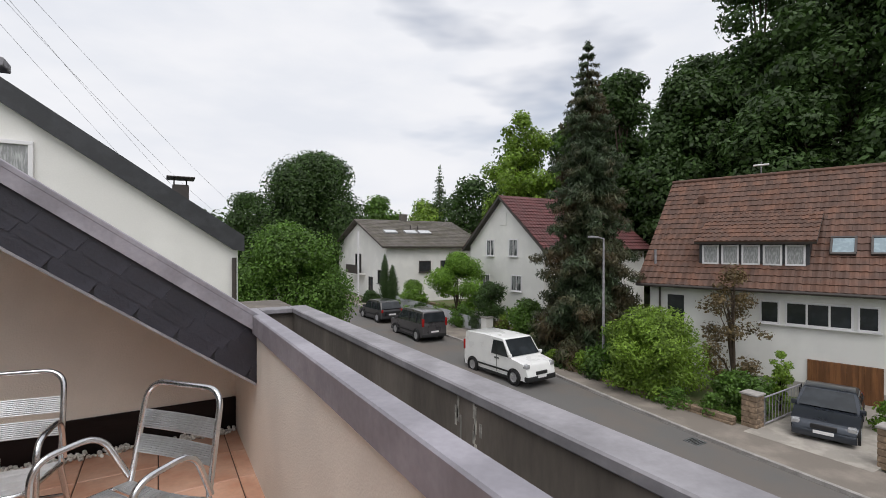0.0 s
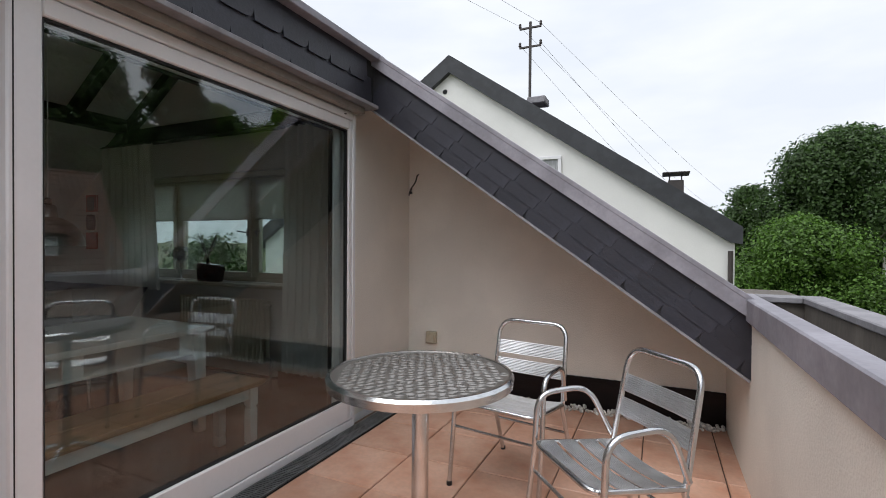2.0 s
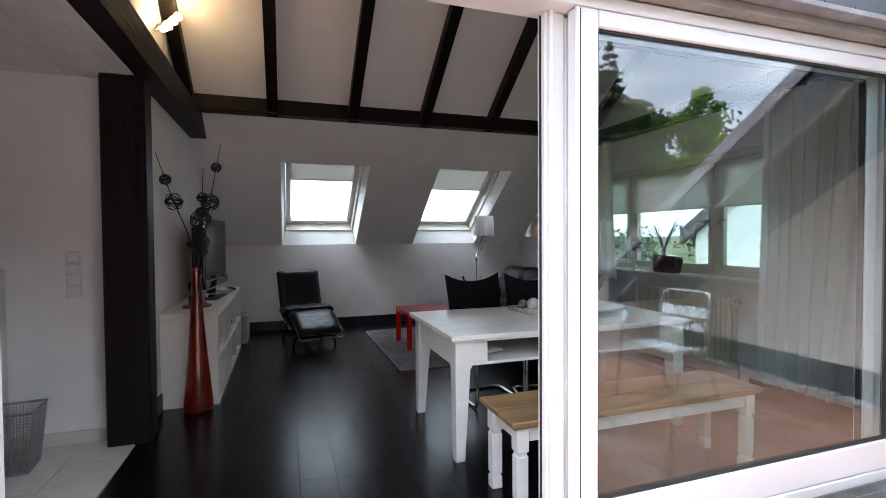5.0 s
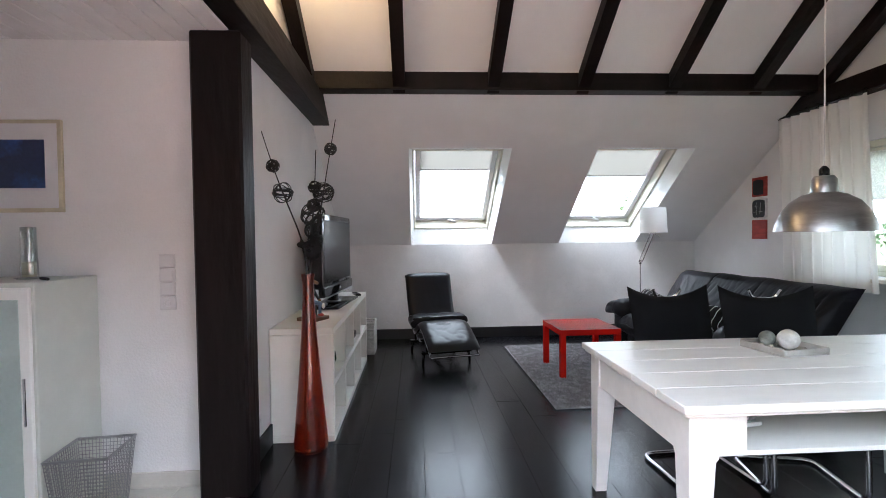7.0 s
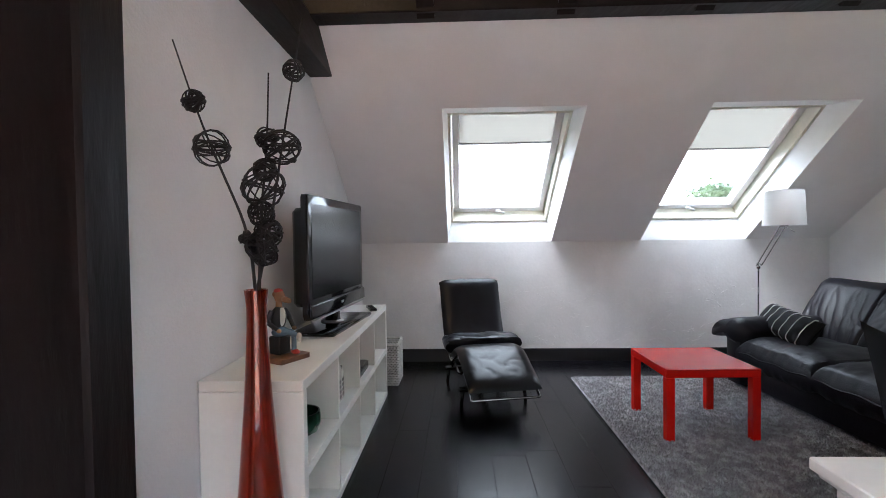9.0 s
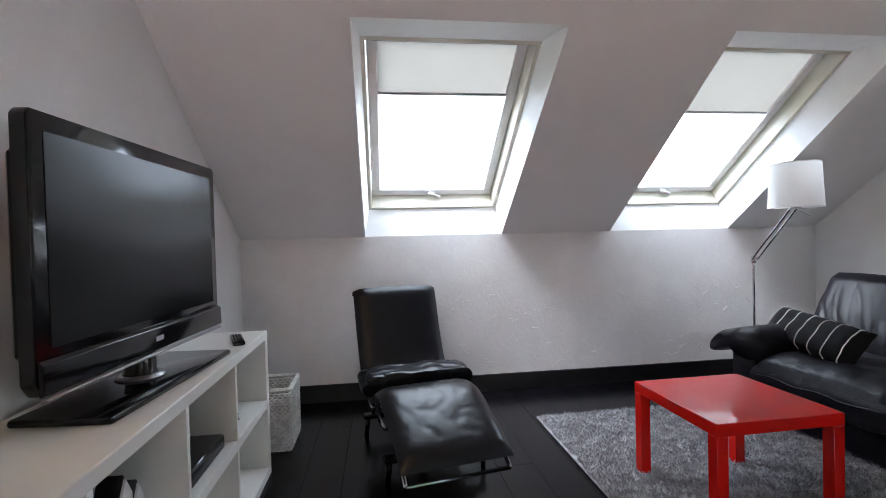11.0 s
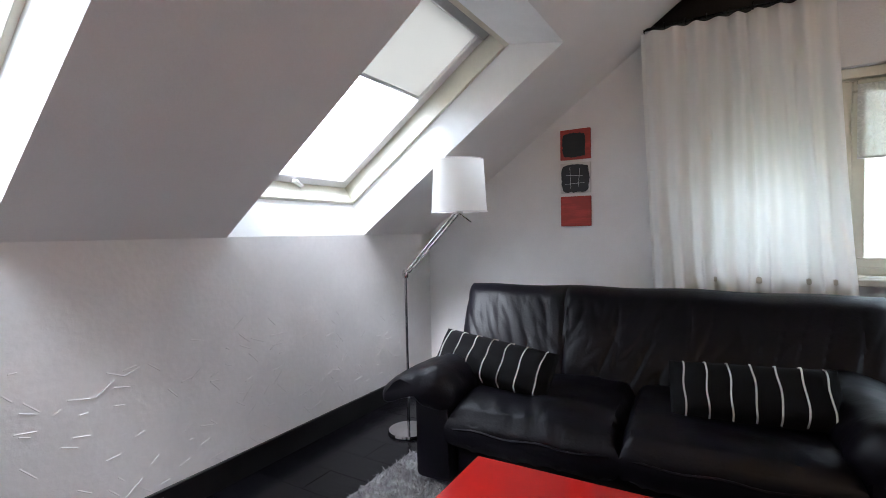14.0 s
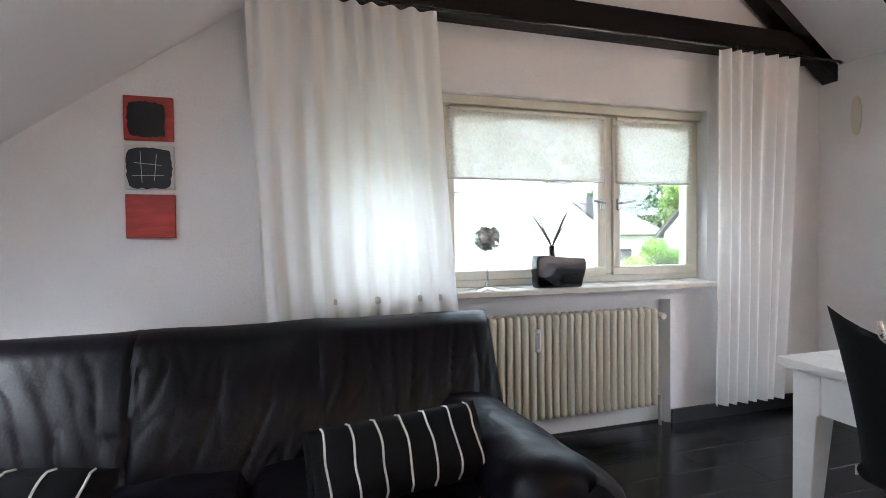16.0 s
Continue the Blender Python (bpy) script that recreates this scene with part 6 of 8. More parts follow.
def pebble_strip():
    random.seed(41)
    t = thing("pebbles", (0, 3.70, TZ), "white pebbles along the foot of the wall", "pebbles")
    t["kind"] = "stuff"
    bm = bmesh.new()
    for k in range(420):
        own = bmesh.new()
        bmesh.ops.create_icosphere(own, subdivisions=1, radius=1)
        s = random.uniform(0.010, 0.02)
        moved(own, Matrix.LocRotScale((random.uniform(0.2, 2.25), random.uniform(-0.045, 0.045), s * 0.6 + random.choice((0, 0, 0.012))), Euler((random.random(), random.random(), random.uniform(0, 6))), (s, s * 0.8, s * 0.65)), bm)
    tagged(part("pebble", bm, surf("white_gravel", (0.72, 0.70, 0.66), 0.8, island=0.3), t), kind="stuff")


pebble_strip()
t = thing("wall_socket", (0.13, 3.78, 0.51), "weathered cream outdoor socket on the wall", "socket")
part("housing", box(-0.045, -0.045, -0.045, 0.045, 0.0, 0.055, 0.006), surf("aged_cream_plastic", (0.56, 0.50, 0.38), 0.5), t)
part("flap", box(-0.036, -0.056, -0.036, 0.036, -0.045, 0.036, 0.004), surf("aged_cream_flap", (0.50, 0.44, 0.33), 0.45), t)
t = thing("wall_cable", (-0.07, 3.78, 1.77), "loose bent cable end sticking out of the wall", "cable")
part("cable", tube(rounded([(-0.03, -0.01, -0.06), (0.0, -0.03, 0.0), (0.05, -0.035, 0.05), (0.065, -0.045, 0.10), (0.085, -0.05, 0.11)], 0.03), 0.0055, 6), M_SEAL, t)
part("cable_clip", box(-0.022, -0.02, -0.045, 0.0, 0.0, -0.025, 0.003), M_SEAL, t)
part("cable_branch", tube([(0.0, -0.03, 0.0), (0.02, -0.05, -0.02)], 0.005, 6), M_SEAL, t)
t = thing("downpipe_cable", (-0.099, 2.95, TZ), "thin cable running up the rendered strip", "cable")
part("cable", tube([(0.004, 0, 0.0), (0.004, 0, 2.05)], 0.004, 6), M_RENDER, t)
random.seed(77)
bm = bmesh.new()
for cy, n in ((1.13, 9), (1.05, 12)):
    for k in range(n):
        y, z = cy + random.gauss(0, 0.012), random.uniform(0.78, 1.01)
        own = box(-0.0008, -random.uniform(0.002, 0.006), -random.uniform(0.01, 0.05), 0.0008, random.uniform(0.002, 0.006), random.uniform(0.01, 0.04))
        moved(own, Matrix.Translation((2.524, y, z)), bm)
tagged(place("lime_streak", bm, surf("pale_lime_streak", (0.55, 0.53, 0.47), 0.9, var=0.3, scale=30)), "pale lime streaks down the trough wall", "stain", kind="stuff")


# ---------- pieces of floors ----------
def floor_pieces():
    bm = box(0, 0, -0.012, 1.1985, 0.1888, 0.0, 0.0008)
    me = bpy.data.meshes.new("floorboard")
    bm.to_mesh(me)
    bm.free()
    me.materials.append(M_PLANK)
    floor = bpy.data.objects["floor"]
    short = {}
    for r in range(24):
        y = -0.93 + r * 0.19
        x = -5.48 - random.uniform(0, 1.0)
        while x < -0.13:
            a, b = max(x, -5.48), min(x + 1.2, -0.121)
            if b - a > 0.06:
                if b - a > 1.19:
                    data = me
                else:
                    bm = box(0, 0, -0.012, b - a - 0.0015, 0.1888, 0.0, 0.0008)
                    data = bpy.data.meshes.new("floorboard")
                    bm.to_mesh(data)
                    bm.free()
                    data.materials.append(M_PLANK)
                ob = new("floorboard", data)
                ob.location = (a, y, random.uniform(-0.0002, 0.0002))
                ob.rotation_euler = (random.uniform(-0.004, 0.004), random.uniform(-0.0006, 0.0006), 0)
                ob.parent = floor
            x += 1.2
    bm = box(0, 0, -0.012, 0.297, 0.297, 0.0, 0.002)
    me = bpy.data.meshes.new("tile")
    bm.to_mesh(me)
    bm.free()
    me.materials.append(M_TILE)
    hall = bpy.data.objects["floor_hall"]
    for i in range(6):
        for j in range(5):
            ob = new("tile", me)
            ob.location = (-2.012 + i * 0.3, -1.238 - j * 0.3, 0.0)
            ob.parent = hall
    bm = box(0, 0, -0.012, 0.394, 0.394, 0.0, 0.004)
    me = bpy.data.meshes.new("terrace_tile")
    bm.to_mesh(me)
    bm.free()
    me.materials.append(M_TERRA)
    slab_ = bpy.data.objects["terrace_slab"]
    for i in range(5):
        for j in range(16):
            ob = new("terrace_tile", me)
            ob.location = (0.185 + i * 0.4, 3.34 - j * 0.4, TZ + random.uniform(-0.001, 0.001))
            ob.parent = slab_
    bm = box(0, 0, -0.012, 0.125, 0.394, 0.0, 0.004)
    me = bpy.data.meshes.new("cut_tile")
    bm.to_mesh(me)
    bm.free()
    me.materials.append(M_TERRA)
    for j in range(16):
        ob = new("terrace_tile", me)
        ob.location = (2.185, 3.34 - j * 0.4, TZ + random.uniform(-0.001, 0.001))
        ob.parent = slab_


def slate_pieces():
    """Rounded slates on the apron over the glazing and along the roof strip."""
    def slate_mesh(w, h):
        own = bmesh.new()
        pts = [(0.0, h), (0.012 * w, 0.55 * h), (0.0, 0.34 * h), (0.03 * w, 0.16 * h), (0.10 * w, 0.06 * h), (0.20 * w, 0.015 * h), (0.34 * w, 0.0), (w, 0.0), (w + 0.03 * w, 0.5 * h), (w, h)]
        lo = [own.verts.new((p[0], p[1], 0)) for p in pts]
        hi = [own.verts.new((p[0], p[1], 0.007)) for p in pts]
        own.faces.new(lo)
        own.faces.new(hi)
        for i in range(len(pts)):
            j = (i + 1) % len(pts)
            own.faces.new((lo[i], lo[j], hi[j], hi[i]))
        bmesh.ops.recalc_face_normals(own, faces=own.faces)
        me = bpy.data.meshes.new("slate")
        own.to_mesh(me)
        own.free()
        me.materials.append(M_SLATE)
        return me
    me = slate_mesh(0.188, 0.19)
    apron = bpy.data.objects["wall_apron"]
    for row in range(2):
        for k in range(29):
            ob = new("slate", me)
            y = 2.86 - k * 0.19 - 0.06 * row
            ob.matrix_basis = Matrix.Translation((0.108 + 0.004 * row, y, 2.206 + row * 0.138)) @ Matrix(((0, 0, 1, 0), (-1, 0, 0, 0), (0, 1, 0, 0), (0, 0, 0, 1))) @ pose(0, 0, 0, -3, 0, 0)
            ob.parent = apron
    me2 = slate_mesh(0.215, 0.165)
    strip_ = bpy.data.objects["roof_strip"]
    ang = math.atan(0.716)
    base = Matrix(((1, 0, 0, 0), (0, 0, -1, 0), (0, 1, 0, 0), (0, 0, 0, 1)))
    for row in range(3):
        for k in range(16):
            s = k * 0.22 + 0.08 * row
            x = 0.06 + s * math.cos(ang)
            if x > 2.24:
                continue
            ob = new("slate", me2)
            up = row * 0.087
            ob.matrix_basis = Matrix.Translation((x, 2.889, strip(x) + 0.002 + up)) @ pose(0, 0, 0, 0, math.degrees(ang), 0) @ base @ pose(0, 0, 0, -3.5, 0, 0)
            ob.parent = strip_


floor_pieces()
slate_pieces()


# ---------- outdoors ----------
def leaf(name, col, col2=None, through=0.35):
    """Leaves: a varied diffuse surface that lets some light through."""
    m = surf(name, col, 0.6, var=0.25, scale=0.5, bump=0, island=0.45, col2=col2, mix=(0.3, 0.55))
    n, l = m.node_tree.nodes, m.node_tree.links
    tl, mx = n.new("ShaderNodeBsdfTranslucent"), n.new("ShaderNodeMixShader")
    mx.inputs[0].default_value = through
    l.new(n["Principled BSDF"].inputs["Base Color"].links[0].from_socket, tl.inputs[0])
    l.new(n["Principled BSDF"].outputs[0], mx.inputs[1])
    l.new(tl.outputs[0], mx.inputs[2])
    l.new(mx.outputs[0], n["Material Output"].inputs[0])
    return m


M_LEAF = [leaf("leaf_fresh_green", (0.16, 0.30, 0.028)), leaf("leaf_mid_green", (0.095, 0.19, 0.024)), leaf("leaf_dark_green", (0.05, 0.10, 0.020)), leaf("needle_dark", (0.040, 0.066, 0.026), (0.105, 0.062, 0.030), 0.15), leaf("leaf_yellow_green", (0.20, 0.32, 0.035)), leaf("leaf_russet", (0.16, 0.115, 0.05))]
M_BARK = surf("grey_brown_bark", (0.085, 0.06, 0.042), 0.9, var=0.3, scale=6, bump=0.8, bscale=20, stretch=(1, 1, 0.3), dist=0.03)
OUT_RNG = np.random.default_rng(12)


def leaves(name, centres, radii, count, size, material, parent, label, squash=0.8, droop=0.0, slim=0.55):
    """A crown of many small leaf clumps, thick near the outside of each bough, with gaps."""
    count, size = int(count * 1.7), size * 0.74
    c = np.array(centres)
    rad = np.array(radii)
    w = rad ** 2
    pick = OUT_RNG.choice(len(c), count, p=w / w.sum())
    v = OUT_RNG.normal(size=(count, 3))
    v /= np.linalg.norm(v, axis=1)[:, None]
    rr = rad[pick] * (0.25 + 0.95 * OUT_RNG.random(count) ** 0.7)
    pos = c[pick] + v * rr[:, None] * np.array([1, 1, squash])
    n = v + OUT_RNG.normal(size=(count, 3)) * 0.55
    n[:, 2] += 0.35
    n /= np.linalg.norm(n, axis=1)[:, None]
    a = np.cross(n, OUT_RNG.normal(size=(count, 3)))
    a /= np.linalg.norm(a, axis=1)[:, None]
    a[:, 2] -= droop
    b = np.cross(n, a)
    s = size * (0.6 + 0.8 * OUT_RNG.random(count))[:, None]
    quad = np.concatenate([pos - a * s, pos + b * s * slim, pos + a * s, pos - b * s * slim])
    idx = np.arange(count)
    me = bpy.data.meshes.new(name)
    me.from_pydata(quad.tolist(), [], np.stack([idx, idx + count, idx + 2 * count, idx + 3 * count], 1).tolist())
    me.materials.append(material)
    ob = new(name, me)
    ob.parent = parent
    return tagged(ob, label, kind="stuff")


def tree(x, y, top, radius, leaf, label, count=5000, size=0.22, seed=1, low=0.25, name="tree", base=None, trunk=0.16, lobes=52):
    """A broad-leaved tree: tapered trunk, limbs and an uneven crown."""
    rng = random.Random(seed)
    z0 = ground_z(y) - 0.15 if base is None else base
    t = thing(name, (x, y, z0), label, "tree" if name == "tree" else "shrub")
    h = top - z0
    bm = tube([(0, 0, 0), (0.02 * h, 0.01 * h, h * 0.35), (0, 0.015 * h, h * 0.8)], trunk * h / 9, 8, taper=trunk * h / 40)
    cs, rs = [], []
    for k in range(lobes):
        a = rng.uniform(0, 2 * math.pi)
        u = rng.random()
        zz = h * (low + (0.97 - low) * u)
        wide = math.sin(math.pi * min(1, 0.22 + 0.78 * u)) ** 0.7
        rr = radius * wide * math.sqrt(rng.random()) * 0.8
        q = radius * rng.uniform(0.17, 0.36)
        cs.append((rr * math.cos(a), rr * math.sin(a), min(zz, h - q * 0.7)))
        rs.append(q)
        if k % 3 == 0:
            tube([(0, 0, h * low * 0.9), (rr * 0.4 * math.cos(a), rr * 0.4 * math.sin(a), zz * 0.75), cs[-1]], trunk * h / 26, 5, bm=bm, taper=trunk * h / 90)
    part("trunk", bm, M_BARK, t, "rough grey-brown trunk and limbs")
    leaves("crown", cs, rs, count, size, leaf, t, "uneven leafy crown")
    return t


def conifer(x, y, top, radius, leaf, label, count=9000, size=0.2, seed=1, base=None, sag=0.35):
    """A spruce: straight trunk with whorls of drooping boughs."""
    rng = random.Random(seed)
    z0 = ground_z(y) - 0.15 if base is None else base
    t = thing("conifer", (x, y, z0), label, "tree")
    h = top - z0
    bm = tube([(0, 0, 0), (0, 0, h * 0.5), (0, 0, h * 0.99)], 0.018 * h, 8, taper=0.01)
    cs, rs = [], []
    n = int(9 + h * 1.6)
    for k in range(n):
        u = (k + 0.5) / n
        rr = radius * (1 - u) ** 0.62 * rng.uniform(0.75, 1.15)
        m = 7 if rr > 0.6 else 4
        for j in range(m):
            a = 2 * math.pi * (j + rng.random()) / m
            r1 = rr * rng.uniform(0.75, 1.1)
            for f in (0.35, 0.62, 0.88):
                cs.append((r1 * f * math.cos(a), r1 * f * math.sin(a), h * (0.04 + 0.95 * u) - sag * r1 * f))
                rs.append(max(0.14, 0.26 * rr * (1.15 - 0.6 * f)))
            if j % 2 == 0 and rr > 0.5:
                tube([(0, 0, h * (0.04 + 0.95 * u)), (r1 * 0.9 * math.cos(a), r1 * 0.9 * math.sin(a), h * (0.04 + 0.95 * u) - sag * r1 * 0.9)], 0.03, 4, bm=bm, taper=0.008)
    count = int(count * 1.8)
    cs.append((0, 0, h * 0.99))
    rs.append(0.15)
    part("trunk", bm, M_BARK, t, "straight brown trunk with boughs")
    leaves("crown", cs, rs, count, size, leaf, t, "dense dark needle boughs", 0.6, 0.45, 0.2)
    return t


tree(7.94, 27.27, 2.6, 3.7, M_LEAF[1], "round broad-leaved tree beside the street", 36000, 0.11, 2, 0.12, lobes=80)
tree(17.95, 57.74, 12.6, 7.6, M_LEAF[2], "large dark green broad-leaved tree behind the houses", 60000, 0.23, 33, 0.15, lobes=120)
tree(-27.0, 13.6, 4.0, 3.4, M_LEAF[2], "green tree behind the house", 14000, 0.16, 12, 0.08, lobes=70)
tree(10.75, 61.26, 7.8, 4.2, M_LEAF[2], "dark green tree beyond the street", 13000, 0.22, 4, 0.2)
conifer(39.78, 64.62, 14.3, 2.8, M_LEAF[2], "slender dark spruce on the far slope", 4000, 0.28, 5)
conifer(21.44, 17.8, 12.5, 3.3, M_LEAF[3], "tall brownish-green spruce beside the street", 60000, 0.15, 6)
tree(35.31, 39.69, 16.0, 4.2, M_LEAF[4], "pale green birch at the wood's edge", 12000, 0.24, 7, 0.3, trunk=0.1)
conifer(39.57, 43.94, 10.2, 2.6, surf("blue_needles", (0.05, 0.085, 0.085), 0.7, var=0.25, bump=0, island=0.4), "blue-grey spruce behind the white house", 4000, 0.24, 8)
for k, (x, y, top, r_, m) in enumerate(((33.34, 73.55, 9.6, 5.0, 1), (38.31, 66.98, 8.8, 5.5, 4), (41.46, 57.66, 11.5, 6.0, 2), (44.59, 51.26, 13.5, 6.0, 2), (28.06, 76.71, 8.5, 5.0, 1), (46.6, 44.51, 17.0, 6.0, 2))):
    tree(x, y, top, r_, M_LEAF[m], "broad-leaved tree on the far wooded slope", 5000, 0.36, 20 + k, 0.12)
for k, (x, y, top, r_, m) in enumerate(((39.44, 29.96, 18.8, 5.0, 2), (46.62, 26.33, 19.5, 6.0, 2), (43.6, 19.72, 25.5, 6.5, 2), (43.88, 13.72, 28.5, 7.0, 2), (42.88, 7.07, 28.0, 7.0, 2), (42.1, -0.17, 27.0, 7.0, 2), (40.34, 35.37, 15.5, 4.5, 1), (39.08, 23.15, 15.5, 5.0, 2), (38.4, 15.18, 14.0, 5.0, 2), (38.24, 7.66, 14.0, 5.0, 2), (38.15, -1.35, 13.5, 5.0, 2))):
    tree(x, y, top, r_, M_LEAF[m], "tall dark broad-leaved tree on the wooded hill", 30000, 0.28, 40 + k, 0.08, lobes=80, base=-4.0 + 0.22 * max(0, x - 42))
# far woods that close the hill
cs, rs = [], []
rr = random.Random(9)
for k in range(150):
    u = rr.random()
    x, y = rr.uniform(50, 75), rr.uniform(-60, 60)
    cs.append((x, y, 0.22 * (x - 42) + rr.uniform(-2, 16)))
    rs.append(rr.uniform(2.5, 4.5))
for k in range(130):
    x, y = rr.uniform(-40, 60), rr.uniform(85, 110)
    cs.append((x, y, rr.uniform(-4, 6)))
    rs.append(rr.uniform(3.0, 4.5))
for k in range(60):
    x, y = rr.uniform(-70, -50), rr.uniform(-40, 60)
    cs.append((x, y, rr.uniform(-4, 1)))
    rs.append(rr.uniform(2.5, 4.0))
w = leaves("far_woods", cs, rs, 60000, 0.5, M_LEAF[2], None, "dense dark green woods on the hill")
tagged(w, "", "woods")


def shrub(x, y, top, radius, m, label, count=3500, size=0.10, seed=1):
    return tree(x, y, top, radius, m, label, count, size, seed, 0.12, "shrub", trunk=0.2, lobes=34)


shrub(19.56, 12.63, -1.2, 2.5, M_LEAF[4], "wide bright green garden shrub beside the street", 20000, 0.08, 61)
shrub(19.81, 14.69, -2.2, 1.6, M_LEAF[1], "green garden shrub beside the lamp post", 4500, 0.10, 62)
shrub(22.58, 10.85, 0.6, 1.5, M_LEAF[5], "thin brownish small tree before the house", 2300, 0.09, 63)
shrub(21.17, 30.32, 0.9, 2.6, M_LEAF[0], "rounded fresh green garden tree", 15000, 0.10, 64)
shrub(20.31, 24.8, -0.9, 1.6, M_LEAF[2], "dark clipped garden shrub behind the fence", 5000, 0.09, 65)
shrub(19.75, 34.98, -1.4, 1.6, M_LEAF[0], "fresh green garden shrub", 4000, 0.11, 66)
shrub(20.23, 21.16, -1.6, 1.6, M_LEAF[1], "green shrub beside the spruce", 4000, 0.10, 67)
shrub(18.3, 40.45, -2.6, 1.0, M_LEAF[2], "low dark clipped shrub", 2000, 0.10, 68)
shrub(20.55, 9.46, -3.3, 1.3, M_LEAF[1], "low green garden shrub beside the drive", 3500, 0.09, 69)
shrub(22.83, 5.36, -2.9, 1.1, M_LEAF[0], "green shrub beside the garage", 3500, 0.09, 70)
shrub(22.27, 8.94, -2.6, 0.6, M_LEAF[4], "small upright green shrub at the wall", 1500, 0.08, 71)
shrub(19.65, 27.28, -2.6, 1.1, M_LEAF[1], "green shrub behind the picket fence", 2500, 0.09, 72)
shrub(18.82, 31.96, -2.9, 1.1, M_LEAF[2], "dark shrub behind the picket fence", 2500, 0.09, 73)
shrub(20.9, 22.96, -2.4, 1.2, M_LEAF[4], "yellow-green shrub in the garden", 2500, 0.09, 74)
for x, y, top in ((18.76, 38.36, 0.7), (19.17, 37.67, -0.2)):
    t = thing("conifer", (x, y, ground_z(y) - 0.1), "narrow dark columnar cypress", "tree")
    h = top - ground_z(y) + 0.1
    rr = random.Random(int(y * 10))
    part("trunk", tube([(0, 0, 0), (0, 0, h * 0.9)], 0.06, 6, taper=0.01), M_BARK, t)
    us = [(k + rr.random()) / 70 for k in range(70)]
    cs = [(rr.gauss(0, 0.14) * (1.05 - u), rr.gauss(0, 0.14) * (1.05 - u), h * (0.04 + 0.95 * u)) for u in us]
    leaves("crown", cs, [0.10 + 0.30 * math.sin(math.pi * min(1, 0.15 + 0.85 * u)) ** 0.8 * rr.uniform(0.7, 1.1) for u in us], 5000, 0.07, M_LEAF[2], t, "dense narrow crown", 1.5)
rr = random.Random(4)
for k in range(9):
    shrub(19.1 + rr.uniform(-0.4, 0.8), 9.9 + k * 1.0 + rr.uniform(-0.3, 0.3), GZ + rr.uniform(0.6, 1.3), rr.uniform(0.5, 0.8), M_LEAF[rr.choice((1, 2, 4, 5))], "low plant in the front garden bed", 900, 0.07, 80 + k)


def window_unit(parent, w, h, m_frame, m_glass, origin, face, bars=1, sill=True):
    """A framed window; face is the pose of its lower middle point, its outside towards local -y."""
    f = 0.07
    win = part("window", frame_bars(w, h, f, bars), m_frame, parent)
    win.matrix_basis = face @ Matrix.Translation(origin)
    part("pane", box(-w / 2 + f, 0.02, f, w / 2 - f, 0.03, h - f), m_glass, win, smooth=False)
    if sill:
        part("sill", box(-w / 2 - 0.06, -0.13, -0.05, w / 2 + 0.06, 0.0, -0.002, 0.006), m_frame, win)
    return win


def frame_bars(w, h, f, bars):
    bm = box(-w / 2, -0.02, 0, w / 2, 0.05, f, 0.006)
    box(-w / 2, -0.02, h - f, w / 2, 0.05, h, 0.006, bm)
    box(-w / 2, -0.02, f, -w / 2 + f, 0.05, h - f, 0.006, bm)
    box(w / 2 - f, -0.02, f, w / 2, 0.05, h - f, 0.006, bm)
    for k in range(bars):
        x = -w / 2 + w * (k + 1) / (bars + 1)
        box(x - 0.035, -0.018, f, x + 0.035, 0.048, h - f, 0.004, bm)
    return bm


M_WGLASS = surf("dark_window_reflection_glass", (0.03, 0.035, 0.04), 0.06, var=0.2, scale=2, bump=0)
M_NETGLASS = surf("window_with_white_net", (0.45, 0.46, 0.46), 0.15, var=0.25, scale=5, bump=0, stretch=(6, 1, 1))
M_CURGLASS = surf("dark_window_with_side_curtains", (0.30, 0.31, 0.31), 0.08, var=0.2, scale=3, bump=0, stretch=(3, 3, 0.2), col2=(0.05, 0.055, 0.06), mix=(0.52, 0.56))
M_BTILE = surf("brown_clay_roof_tile", (0.135, 0.066, 0.043), 0.75, var=0.2, scale=1.5, bump=0.2, island=0.22, col2=(0.10, 0.055, 0.04))
M_RTILE = surf("wine_red_roof_tile", (0.125, 0.040, 0.040), 0.6, var=0.18, scale=1.5, bump=0.2, island=0.2)
M_GTILE = surf("mossy_grey_roof_tile", (0.095, 0.086, 0.066), 0.85, var=0.25, scale=0.7, bump=0.3, island=0.2, col2=(0.12, 0.108, 0.095))
M_VERGE = surf("dark_slate_verge", (0.04, 0.042, 0.047), 0.5, var=0.2, scale=4, bump=0.2)
M_WOODD = surf("brown_wooden_garage_door", (0.22, 0.095, 0.035), 0.5, var=0.25, scale=2, bump=0.3, bscale=16, stretch=(1, 4, 0.3))
M_GUTTER = surf("dark_gutter", (0.06, 0.05, 0.045), 0.5, var=0.1)
M_STONE = surf("rough_sandstone", (0.26, 0.19, 0.13), 0.9, var=0.25, scale=5, bump=0.7, bscale=14, island=0.3, dist=0.02)


